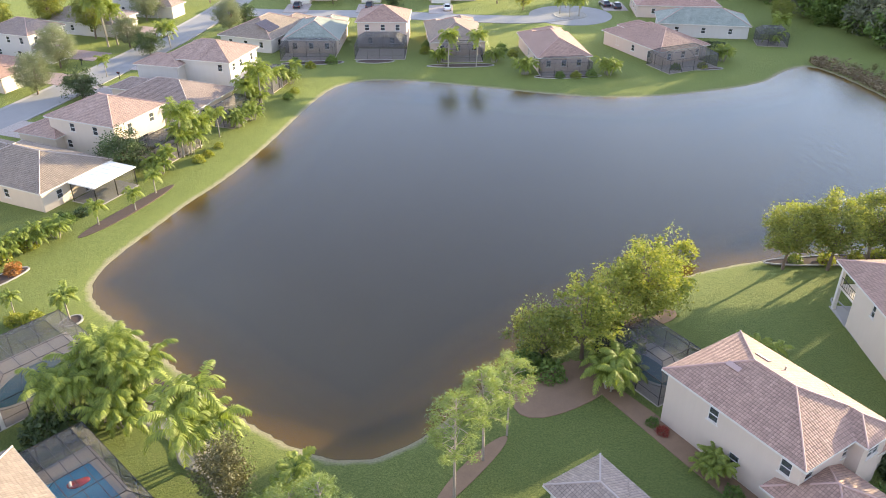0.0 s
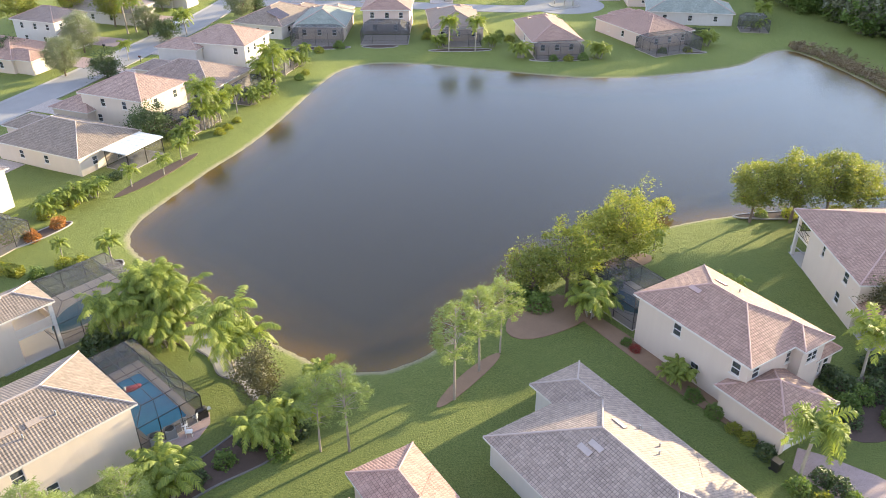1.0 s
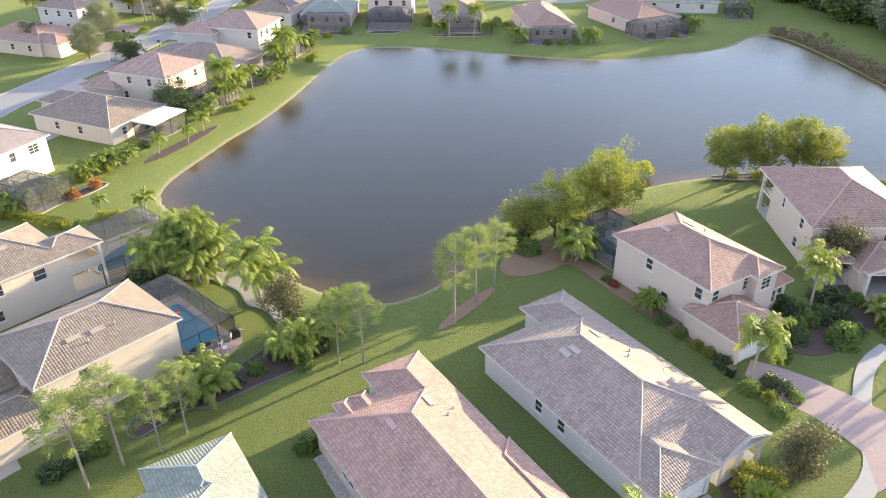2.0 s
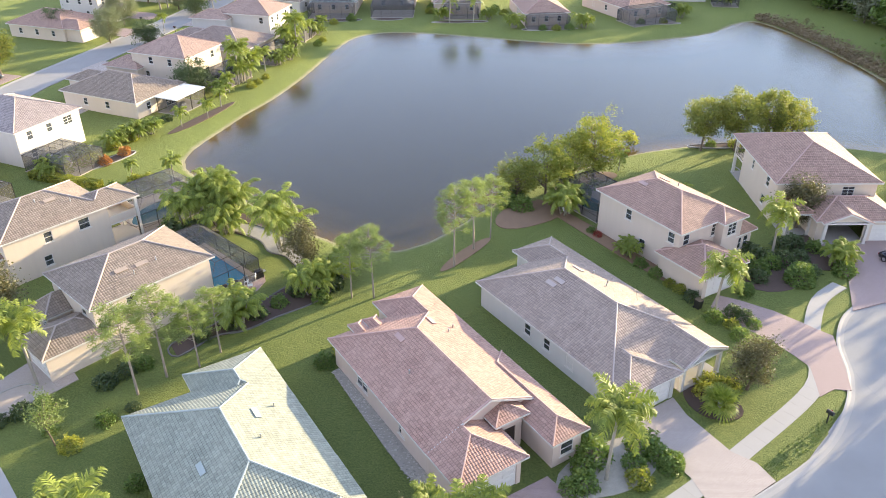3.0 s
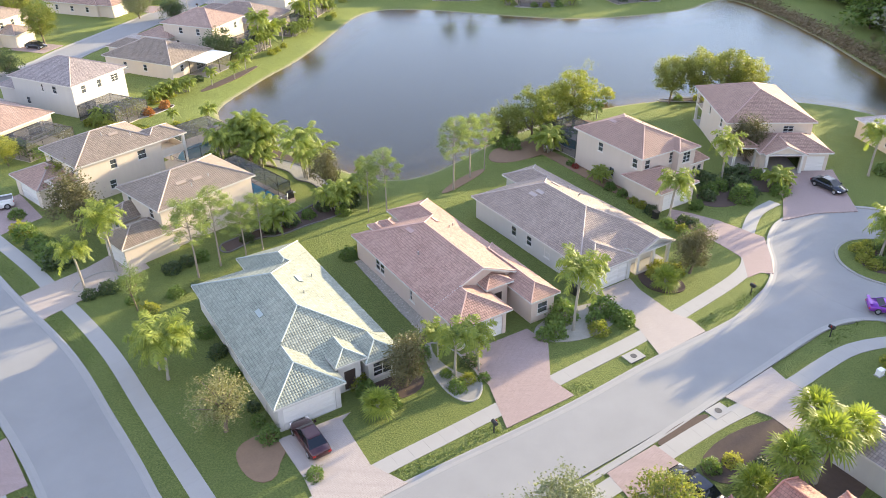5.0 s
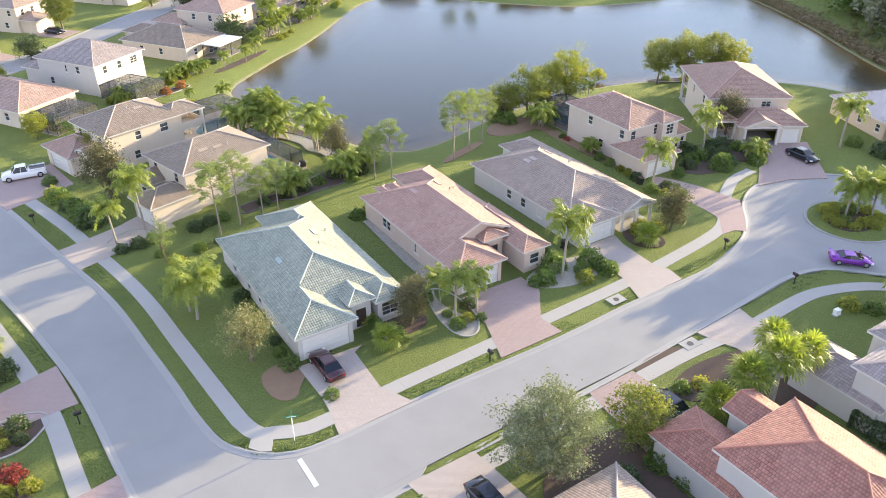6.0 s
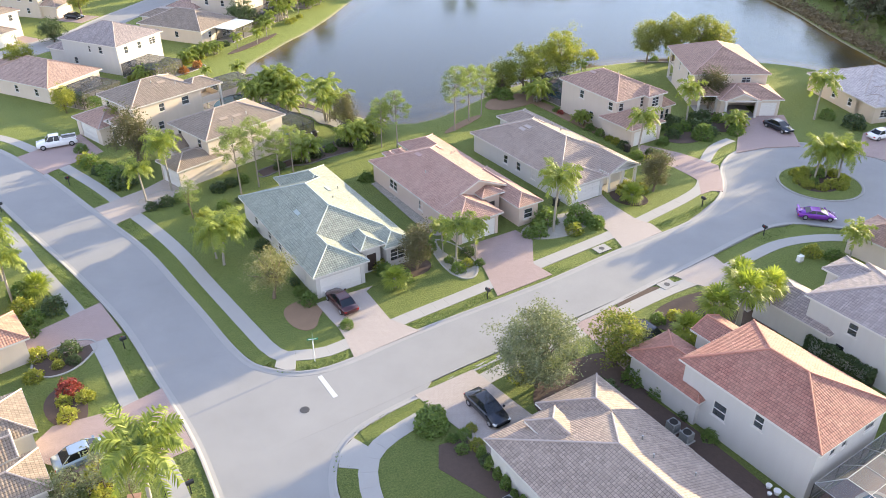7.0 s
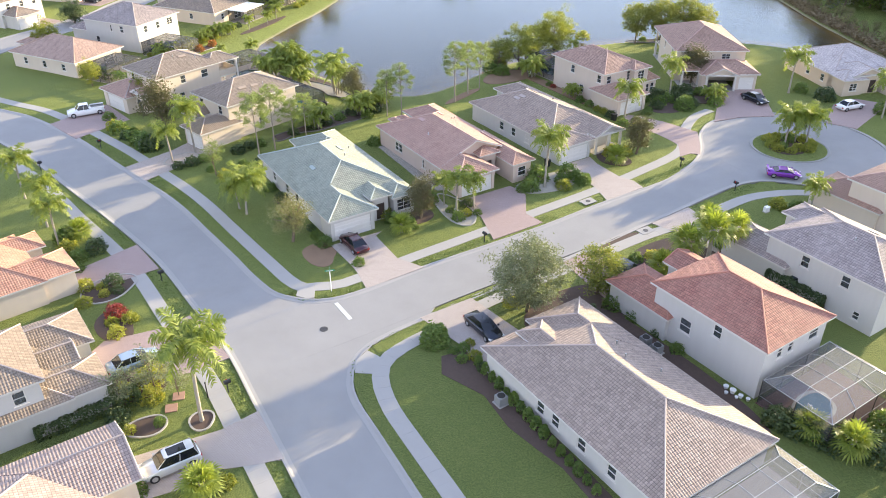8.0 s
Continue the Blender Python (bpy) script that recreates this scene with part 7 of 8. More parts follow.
    ("dark", 35.0, 41.6, 1.3), ("dark", 37.6, 41.0, 1.3), ("dark", 34.6, 43.2, 1.1), ("dark", 39.6, 41.6, 1.2), ("dark", 38.8, 44.4, 1.2), ("dark", 29.6, 30.2, 0.9), ("dark", 28.8, 31.2, 0.9), ("shrub", 30.2, 29.0, 0.8),
    ("shrub", 30.4, -36.4, 1.0), ("dark", 27.6, -34.4, 1.1), ("dark", 33.0, -36.8, 1.2), ("shrub", 35.0, -34.6, 1.2),
]
SHRUB_LABEL = {"shrub": "leafy green shrub in a planting bed", "gold": "yellow-green leafy shrub in a bed", "lime": "bright yellow-leaved shrub in a bed", "red": "small red-leaved shrub in a bed",
               "orange": "orange-leaved shrub in mulch", "dark": "dense dark green leafy shrub", "oakish": "loose yellow-green shrub in a bed"}
for k, (kind, x, y, s) in enumerate(SHRUBS):
    again(sh["gold" if kind == "oakish" else kind], (x, y), 61 * k, s * rs.uniform(0.92, 1.1), SHRUB_LABEL[kind])
again(ball, (-2.2, -23.4), 40, 0.85, "clipped round shrub beside the footpath")
again(ball, (17.6, 10.8), 10, 0.55, "clipped round shrub at the driveway's edge")
again(ball, (31.6, 35.2), 10, 0.5, "clipped round shrub by the garage")
again(ball, (-44.4, 22.6), 10, 0.95, "large clipped shrub before the house")
column = shrub((1.9, -26.6), 0.42, 1.15, "shrub", "small upright clipped shrub along the white wall", 95, size=0.12, n=420, trim=True, group="shrubs along the wall")
for k in range(15):
    x, y = 2.5 + 7.6 * k / 14, -27.8 - 13.8 * k / 14
    tagged(again(column, (x, y), 50 * k, rs.uniform(0.8, 1.15), "small upright clipped shrub along the white wall"), group="shrubs along the wall")
hedge((-38.6, -35.4), (-29.6, -31.2), 1.5, 1.9, "dark", "dense dark green hedge beside the tan-roofed house", 3)
hedge((33.2, -13.0), (36.6, -18.6), 1.4, 1.8, "dark", "dark clipped hedge along the white wall", 4)
hedge((-64.0, 54.6), (-52.0, 47.0), 1.6, 1.8, "shrub", "green hedge between gardens", 5)
hedge((-57.6, 64.6), (-46.6, 61.0), 1.2, 1.1, "gold", "low yellow-green hedge near the lake", 6)
hedge((59.0, 161.6), (46.0, 165.6), 1.2, 1.1, "dark", "low dark hedge along the white house", 7)


# ---------------------------------------------------------------- screened pool cages, pools, awning
def screen_cage(at, turn, w, d, h, label, rise=0.8, nx=4, ny=3, deck=None, open_side="", mat=None, net=None, walls=None):
    """A screened enclosure: posts, beams, ribs and screen panels, its roof hipped up to a flat middle."""
    m = pose(at[0], at[1], 0, 0, 0, turn)
    COVERED.append([(m @ Vector((x, y, 0))).to_2d() for x, y in ((0, 0), (w, 0), (w, d), (0, d))])
    c = thing("pool_cage", pose(at[0], at[1], 0, 0, 0, turn), label, "pool cage")
    mt = mat or DARK_METAL
    wt = walls or mt
    i = min(w, d) * 0.22
    xs, ys = [w * k / nx for k in range(nx + 1)], [d * k / ny for k in range(ny + 1)]
    for k, x in enumerate(xs):
        for y in (0, d):
            if not (open_side == "s" and y == 0) and not (open_side == "n" and y == d):
                part("post", bar(bmesh.new(), (x, y, 0), (x, y, h), 0.055), wt, c)
    for y in ys[1:-1]:
        for x in (0, w):
            if not (open_side == "w" and x == 0) and not (open_side == "e" and x == w):
                part("post", bar(bmesh.new(), (x, y, 0), (x, y, h), 0.055), wt, c)
    top = [(i, i, h + rise), (w - i, i, h + rise), (w - i, d - i, h + rise), (i, d - i, h + rise)]
    low = [(0, 0, h), (w, 0, h), (w, d, h), (0, d, h)]
    for k in range(4):
        part("beam", bar(bmesh.new(), low[k], low[(k + 1) % 4], 0.045), mt, c)
        part("beam", bar(bmesh.new(), top[k], top[(k + 1) % 4], 0.045), mt, c)
        part("rafter", bar(bmesh.new(), low[k], top[k], 0.045), mt, c)
        a, b = Vector(low[k]), Vector(low[(k + 1) % 4])
        part("rail", bar(bmesh.new(), (a.x, a.y, 0.9), (b.x, b.y, 0.9), 0.03), mt, c)
        bm = bmesh.new()
        bm.faces.new([bm.verts.new(v) for v in (low[k], low[(k + 1) % 4], top[(k + 1) % 4], top[k])])
        part("screen_panel", bm, net or SCREEN, c)
        if "swne"[[0, 3, 2, 1][k]] != open_side:
            bm = bmesh.new()
            bm.faces.new([bm.verts.new(v) for v in ((a.x, a.y, 0.02), (b.x, b.y, 0.02), tuple(b), tuple(a))])
            part("screen_panel", bm, SCREEN, c)
    for k in range(1, nx):
        x = i + (w - 2 * i) * k / nx
        part("rib", bar(bmesh.new(), (x, i, h + rise), (x, d - i, h + rise), 0.035), mt, c)
        for y0, y1 in ((0, i), (d, d - i)):
            part("rib", bar(bmesh.new(), (w * k / nx, y0, h), (x, y1, h + rise), 0.035), mt, c)
    for k in range(1, ny):
        y = i + (d - 2 * i) * k / ny
        part("rib", bar(bmesh.new(), (i, y, h + rise), (w - i, y, h + rise), 0.035), mt, c)
        for x0, x1 in ((0, i), (w, w - i)):
            part("rib", bar(bmesh.new(), (x0, d * k / ny, h), (x1, y, h + rise), 0.035), mt, c)
    bm = bmesh.new()
    bm.faces.new([bm.verts.new(v) for v in top])
    part("screen_panel", bm, net or SCREEN, c)
    dk = slab(bmesh.new(), [(-0.1, -0.1), (w + 0.1, -0.1), (w + 0.1, d + 0.1), (-0.1, d + 0.1)], 0.06, -0.1)
    part("deck", dk, deck or CONCRETE, c, "pale concrete pool deck")
    return c


def pool(at, turn, pts, label, mat=None):
    p = thing("swimming_pool", pose(at[0], at[1], 0.0, 0, 0, turn), label, "swimming pool")
    part("water", slab(bmesh.new(), pts, 0.085, 0.0), mat or POOL, p)
    line = smooth_line([Vector(q) for q in pts], 0.6, True)
    part("coping", ribbon(bmesh.new(), line, -0.16, 0.16, 0.12, 0.12, True, 0.12), CONCRETE, p)
    return p


# beside the tan-roofed house, with a bright covered pool
TERRA_SLAB = plain("weathered_red_slab", (0.34, 0.20, 0.14), 0.9, vary=0.3, scale=2.0, grain=14, relief=0.3)
RED_DECK = plain("brick_deck", (0.15, 0.075, 0.065), 0.85, vary=0.2)
CAGE_DECK = plain("pool_deck", (0.42, 0.36, 0.30), 0.85, vary=0.15)
screen_cage((-24.2, 34.2), 46.5, 5.6, 11.4, 2.6, "bronze screened cage over a bright blue pool", 0.9, 3, 4, CAGE_DECK, "w")
pool((-24.2, 34.2), 46.5, [(1.0, 1.6), (1.6, 1.2), (4.4, 1.2), (4.9, 1.6), (4.9, 9.2), (4.4, 9.7), (1.6, 9.7), (1.0, 9.2)], "bright blue swimming pool with floating cover")
screen_cage((-36.6, 47.8), 48.5, 10.0, 9.4, 2.7, "dark screened cage over a shaded pool", 0.9, 4, 3, CAGE_DECK, "w")
pool((-36.6, 47.8), 48.5, rounded(4.6, 4.2, 4.0, 2.2, 20, 28, 0.10, 5), "shaded blue-green pool with curved edge", SHADED_POOL)
screen_cage((18.4, 50.6), 33.0, 6.4, 8.0, 2.6, "dark screened cage beside the mauve-roofed house", 0.8, 3, 3, CAGE_DECK)
pool((18.4, 50.6), 33.0, rounded(3.0, 4.0, 1.6, 2.6, 0, 24, 0.05, 6), "small pool under dark screens", SHADED_POOL)
screen_cage((25.6, -31.9), -56.5, 6.4, 9.4, 2.6, "pale screened pool cage behind the red-roofed house", 0.9, 2, 3, RED_DECK, mat=GREY_METAL, net=SUNLIT_SCREEN, walls=DARK_METAL)
pool((25.6, -31.9), -56.5, rounded(3.0, 3.6, 1.3, 2.3, 0, 24, 0.1, 7), "small turquoise pool under screens", SHADED_POOL)
screen_cage((16.8, -50.2), 33.0, 12.0, 5.4, 2.5, "pale screened lanai behind the grey-roofed house", 0.5, 4, 2, CAGE_DECK, "n", GREY_METAL, SUNLIT_SCREEN)
# the rest along the lake
screen_cage((-59.2, 66.6), -25.0, 8.0, 6.8, 2.5, "grey screened patio cage beside the white house", 0.6, 3, 3, CAGE_DECK)
screen_cage((-65.6, 53.0), -26.0, 6.4, 8.2, 2.5, "screened patio behind the orange-roofed house", 0.5, 3, 3, CAGE_DECK)
screen_cage((-44.6, 103.8), -22.0, 5.6, 8.0, 2.5, "screened porch behind the pink-brown house", 0.5, 3, 3, CAGE_DECK)
screen_cage((-37.8, 117.4), -19.0, 4.8, 8.6, 2.5, "screened porch facing the lake", 0.5, 3, 3, CAGE_DECK)
screen_cage((-35.6, 134.4), -15.0, 5.6, 8.4, 2.5, "screened porch behind the white house", 0.5, 3, 3, CAGE_DECK)
screen_cage((-32.4, 153.0), -1.0, 10.6, 5.4, 2.8, "dark screened lanai of the teal-roofed house", 0.7, 4, 2, CAGE_DECK)
screen_cage((-17.6, 153.8), -1.0, 10.0, 7.8, 2.8, "dark screened pool cage on the far bank", 1.2, 4, 3, CAGE_DECK)
screen_cage((0.0, 151.6), 3.0, 8.0, 5.4, 2.6, "dark screened lanai on the far bank", 0.6, 3, 2, CAGE_DECK)
screen_cage((18.6, 142.0), 5.0, 9.6, 4.4, 2.6, "dark screened porch on the far bank", 0.4, 4, 2, CAGE_DECK)
screen_cage((43.0, 143.6), 24.0, 11.4, 7.0, 2.6, "dark screened pool cage on the far bank", 0.9, 4, 3, CAGE_DECK)
screen_cage((66.6, 163.0), -10.0, 6.0, 5.0, 2.6, "dark screened porch beside the white house", 0.9, 3, 2, CAGE_DECK)

aw = thing("patio_awning", pose(-48.3, 90.2, 0, 0, 0, -24.0), "white flat patio awning with screened walls", "awning")
part("roof_panel", slab(bmesh.new(), [(0, 0), (4.6, 0), (4.6, 7.4), (0, 7.4)], 2.75, 2.62), WHITE, aw)
for k in range(8):
    part("seam", box(bmesh.new(), 0, 4.6, k * 1.04 + 0.02, k * 1.04 + 0.08, 2.75, 2.80), WHITE, aw)
for x, y in ((4.4, 0.2), (4.4, 3.7), (4.4, 7.2), (0.3, 0.2)):
    part("post", bar(bmesh.new(), (x, y, 0), (x, y, 2.65), 0.09), DARK_METAL, aw)
for a, b in (((4.4, 0.2), (4.4, 7.2)), ((0.3, 0.2), (4.4, 0.2))):
    bm = bmesh.new()
    bm.faces.new([bm.verts.new(v) for v in ((*a, 0.05), (*b, 0.05), (*b, 2.62), (*a, 2.62))])
    part("screen_panel", bm, SCREEN, aw)
part("deck", slab(bmesh.new(), [(0, 0), (4.6, 0), (4.6, 7.4), (0, 7.4)], 0.06, -0.1), CONCRETE, aw)
sp = thing("solar_panel", pose(-34.9, 157.7, 0, 0, 0, 160.0) @ pose(3.5, -4.8, 4.42, 0, -22.8, 0), "dark solar panels in rows on a pale roof", "solar panel")
SOLAR = plain("solar_glass", (0.03, 0.02, 0.025), 0.15)
for u in (-1.25, 0.0, 1.25):
    for v in (-1.6, -0.53, 0.53, 1.6):
        part("panel", box(bmesh.new(), u - 0.6, u + 0.6, v - 0.5, v + 0.5, 0.0, 0.05), SOLAR, sp)
for v in (-1.6, -0.53, 0.53, 1.6):
    part("rail", box(bmesh.new(), -1.9, 1.9, v - 0.04, v + 0.04, -0.09, -0.002), GREY_METAL, sp)


# ---------------------------------------------------------------- vehicles
def paint(name, color, metal=0.3):
    return plain(name, color, 0.25, metal, vary=0.04, relief=0, coat=0.6)


TYRE = plain("tyre_rubber", (0.02, 0.02, 0.02), 0.85)
RIM = plain("wheel_rim", (0.5, 0.5, 0.5), 0.3, 0.8)
CAR_GLASS = plain("car_glass", (0.012, 0.014, 0.017), 0.05, vary=0.02, relief=0)
TAIL = plain("tail_lamp", (0.35, 0.02, 0.02), 0.2)
LAMP = plain("head_lamp", (0.7, 0.7, 0.68), 0.1)


def softened(bm, offset_, segments=2):
    """Rounds every edge of a closed body."""
    bmesh.ops.bevel(bm, geom=bm.edges[:], offset=offset_, segments=segments, affect="EDGES", clamp_overlap=True)
    return bm


def car(at, heading, mat, label, kind="sedan", category="car", name="car"):
    """A parked car, its nose along local +x: body, glasshouse, roof, wheels, lamps, mirrors."""
    spec = {  # length, width, height, belt, bonnet, cabin from-to, roof from-to
        "sedan": (4.7, 1.80, 1.44, 0.92, 0.84, (-1.75, 1.25), (-1.0, 0.35)),
        "suv": (4.6, 1.86, 1.68, 1.05, 1.00, (-2.15, 1.15), (-1.85, 0.35)),
        "coupe": (4.5, 1.90, 1.18, 0.80, 0.72, (-1.55, 1.25), (-0.75, 0.25)),
        "pickup": (5.6, 1.95, 1.80, 1.12, 1.08, (-0.55, 1.50), (-0.40, 0.85)),
    }[kind]
    ln, wd, ht, belt, hood, (c0, c1), (r0, r1) = spec
    t = thing(name, pose(at[0], at[1], 0.05, 0, 0, heading), label, category)
    h, w = ln / 2, wd / 2
    ring = lambda x, hw, z0, z1: [(x, -hw * 0.92, z0), (x, -hw, z0 + 0.18), (x, -hw, z1 - 0.16), (x, -hw * 0.86, z1), (x, hw * 0.86, z1), (x, hw, z1 - 0.16), (x, hw, z0 + 0.18), (x, hw * 0.92, z0)]
    tail = belt if kind != "coupe" else belt + 0.06
    body = part("body", softened(loft([ring(-h, w * 0.84, 0.34, tail - 0.16), ring(-h + 0.14, w * 0.95, 0.26, tail - 0.03), ring(-h + 0.7, w, 0.22, tail), ring(c1 - 0.1, w, 0.20, belt),
                              ring(c1 + 0.25, w, 0.22, hood + 0.03), ring(h - 0.55, w * 0.97, 0.24, hood - 0.06), ring(h - 0.12, w * 0.88, 0.28, hood - 0.2), ring(h, w * 0.74, 0.36, hood - 0.3)]), 0.05), mat, t, smooth=True)
    bm = bmesh.new()
    lo = [(c0, -w * 0.88, belt - 0.03), (c1, -w * 0.84, belt - 0.03), (c1, w * 0.84, belt - 0.03), (c0, w * 0.88, belt - 0.03)]
    hi = [(r0, -w * 0.68, ht - 0.03), (r1, -w * 0.66, ht - 0.03), (r1, w * 0.66, ht - 0.03), (r0, w * 0.68, ht - 0.03)]
    vl, vh = [bm.verts.new(p) for p in lo], [bm.verts.new(p) for p in hi]
    for k in range(4):
        bm.faces.new((vl[k], vl[(k + 1) % 4], vh[(k + 1) % 4], vh[k]))
    bm.faces.new(vh)
    part("glasshouse", bm, CAR_GLASS, t, "dark window glass")
    part("roof", loft([ring(r0 - 0.06, w * 0.60, ht - 0.40 + 0.335, ht - 0.02)[2:6], ring(r0 + 0.1, w * 0.71, ht - 0.07, ht)[2:6], ring(r1 - 0.1, w * 0.69, ht - 0.07, ht)[2:6], ring(r1 + 0.08, w * 0.6, ht - 0.07, ht - 0.03)[2:6]]), mat, t)
    for sg in (-1, 1):
        for a, b in (((c0 + 0.05, sg * w * 0.87, belt), (r0, sg * w * 0.69, ht - 0.04)), ((c1 - 0.04, sg * w * 0.84, belt), (r1, sg * w * 0.67, ht - 0.04)), (((c0 + c1) / 2 - 0.1, sg * w * 0.885, belt), ((r0 + r1) / 2, sg * w * 0.70, ht - 0.04))):
            part("pillar", bar(bmesh.new(), a, b, 0.05), mat, t)
        part("headlamp", box(bmesh.new(), h - 0.42, h - 0.08, sg * w * 0.78 - 0.16, sg * w * 0.78 + 0.10, hood - 0.34, hood - 0.19), LAMP, t)
        part("tail_lamp", box(bmesh.new(), -h - 0.01, -h + 0.16, sg * w * 0.74 - 0.14, sg * w * 0.74 + 0.12, tail - 0.36, tail - 0.18), TAIL, t)
        part("mirror", box(bmesh.new(), c1 - 0.32, c1 - 0.14, sg * (w + 0.08) - 0.08, sg * (w + 0.08) + 0.08, belt - 0.02, belt + 0.13), mat, t)
        for x in (-h + 0.85, h - 0.85):
            r = 0.33 if kind in ("sedan", "coupe") else 0.38
            wheel = tube(bmesh.new(), [(x, sg * (w - 0.22), r), (x, sg * (w + 0.02), r)], [r, r], 18)
            tb = part("wheel", wheel, TYRE, t)
            part("rim", tube(bmesh.new(), [(x, sg * (w - 0.02), r), (x, sg * (w + 0.035), r)], [r * 0.66, r * 0.6], 12), RIM, tb)
    if kind == "pickup":
        part("load_bed", box(bmesh.new(), -h + 0.12, c0 - 0.25, -w * 0.8, w * 0.8, belt - 0.3, belt + 0.012), BLACK, t, "dark open load bed")
        for sg in (-1, 1):
            part("bed_side", box(bmesh.new(), -h + 0.05, c0 - 0.2, sg * w * 0.88 - 0.07, sg * w * 0.88 + 0.07, belt - 0.02, belt + 0.16), mat, t)
    if kind == "suv":
        part("sunroof", box(bmesh.new(), r0 + 0.55, r1 - 0.25, -w * 0.46, w * 0.46, ht - 0.02, ht + 0.012), CAR_GLASS, t)
    if kind == "coupe":
        part("rear_wing", box(bmesh.new(), -h - 0.05, -h + 0.25, -w * 0.9, w * 0.9, tail + 0.22, tail + 0.27), mat, t)
        for sg in (-1, 1):
            part("wing_strut", box(bmesh.new(), -h + 0.05, -h + 0.18, sg * w * 0.5 - 0.03, sg * w * 0.5 + 0.03, tail - 0.05, tail + 0.23), mat, t)
    return t


WHITE_CAR = paint("white_car_paint", (0.72, 0.72, 0.71), 0.0)
DARK_CAR = paint("dark_car_paint", (0.018, 0.020, 0.028))
car((-11.5, -5.7), 123.0, paint("maroon_car_paint", (0.055, 0.012, 0.016)), "dark maroon sedan parked on a paver drive")
car((2.6, -21.6), -57.0, DARK_CAR, "black sedan parked before the garage")
car((-22.6, -38.9), 213.0, paint("silver_car_paint", (0.62, 0.63, 0.63), 0.4), "silver-white SUV with dark sunroof on a driveway", "suv")
car((44.6, 12.2), -13.0, paint("purple_car_paint", (0.20, 0.03, 0.33)), "low purple sports car with rear wing at the kerb", "coupe")
car((50.4, 40.2), -62.0, DARK_CAR, "dark sedan on the pink paver drive")
car((64.6, 36.8), 22.0, WHITE_CAR, "white sedan parked on a paver drive")
car((-58.2, 35.6), 207.0, WHITE_CAR, "white pickup truck on the pink drive", "pickup", "pickup truck", "pickup_truck")
car((-29.6, -26.6), 36.0, paint("pale_blue_car_paint", (0.30, 0.38, 0.46), 0.4), "pale blue sedan half hidden by a palm")
car((18.2, -11.2), 123.0, DARK_CAR, "dark sedan half hidden behind a bushy tree")
for x, y, a, m_ in ((-36.5, 199.4, 90, DARK_CAR), (1.2, 196.6, 90, WHITE_CAR), (41.0, 200.2, 100, DARK_CAR), (-61.5, 172.5, 70, WHITE_CAR), (-85.2, 108.4, -18, DARK_CAR), (-18.4, 199.6, 90, DARK_CAR), (43.6, 198.0, 90, DARK_CAR)):
    car((x, y), a, m_, "car parked beside a far street house")


# ---------------------------------------------------------------- street furniture and small things
def mailbox(at, turn, label="black mailbox on a dark post in the verge"):
    t = thing("mailbox", pose(at[0], at[1], 0, 0, 0, turn), label, "mailbox", "mailboxes along the street")
    part("post", bar(bmesh.new(), (0, 0, -0.05), (0, 0, 1.15), 0.09), BLACK, t)
    part("arm", bar(bmesh.new(), (-0.12, 0, 0.98), (0.28, 0, 0.98), 0.07), BLACK, t)
    bm = bmesh.new()
    prof = [(-0.14, 0.0), (0.14, 0.0)] + [(0.14 * math.cos(a), 0.18 + 0.14 * math.sin(a)) for a in np.linspace(0, math.pi, 7)]
    rings = [[(x, y, 1.05 + z) for y, z in prof] for x in (-0.24, 0.36)]
    part("box", loft(rings), BLACK, t)
    part("flag", box(bmesh.new(), 0.0, 0.12, 0.14, 0.165, 1.18, 1.36), TAIL, t, "small red flag")
    return t


mb = mailbox((3.5, -4.7), -57)
for x, y, a in ((31.6, 15.4, -57), (36.7, 8.0, 123), (-31.4, -12.6, 36), (-51.0, 22.4, 222), (-56.5, 15.0, 40), (-20.2, -30.2, 36), (-60.5, 141.5, 160), (-71.0, 150.0, -20)):
    copy_thing(mb, pose(x, y, 0, 0, 0, a))

ROAD_PAINT = plain("worn_road_paint", (0.55, 0.55, 0.53), 0.7, vary=0.25, scale=3)
tagged(part("stop_line", slab(bmesh.new(), [(-12.5, -16.78), (-12.14, -16.56), (-10.36, -19.35), (-10.72, -19.6)], -0.052, -0.06), ROAD_PAINT), "white painted stop line across the street", "road marking", kind="structure")
sg = thing("street_sign", pose(-13.0, -14.7, 0, 0, 0, 10), "green street name sign on a slim white post", "street sign")
part("post", tube(bmesh.new(), [(0, 0, -0.05), (0, 0, 2.55)], [0.05, 0.05], 8), WHITE, sg)
GREEN_SIGN = plain("green_sign", (0.03, 0.22, 0.10), 0.4)
for a, z in ((0, 2.62), (90, 2.85)):
    bm = box(bmesh.new(), -0.5, 0.5, -0.015, 0.015, z - 0.1, z + 0.1)
    bm.transform(pose(0, 0, 0, 0, 0, a))
    bl_ = part("blade", bm, GREEN_SIGN, sg)
    bm = box(bmesh.new(), -0.36, 0.36, -0.02, 0.02, z - 0.035, z + 0.035)
    bm.transform(pose(0, 0, 0, 0, 0, a))
    part("lettering_bar", bm, WHITE, bl_)


def round_cover(at, r, z, mat, name, label):
    t = thing(name, pose(at[0], at[1], z), label, "manhole cover")
    n = 24
    part("cover", slab(bmesh.new(), [(r * math.cos(2 * math.pi * k / n), r * math.sin(2 * math.pi * k / n)) for k in range(n)], 0.012, -0.05), mat, t)
    bm = bmesh.new()
    for k in range(5):
        box(bm, -r * 0.7, r * 0.7, -r * 0.6 + k * r * 0.3 - 0.02, -r * 0.6 + k * r * 0.3 + 0.02, 0.0, 0.022)
    part("grip_ribs", bm, mat, t)
    return t


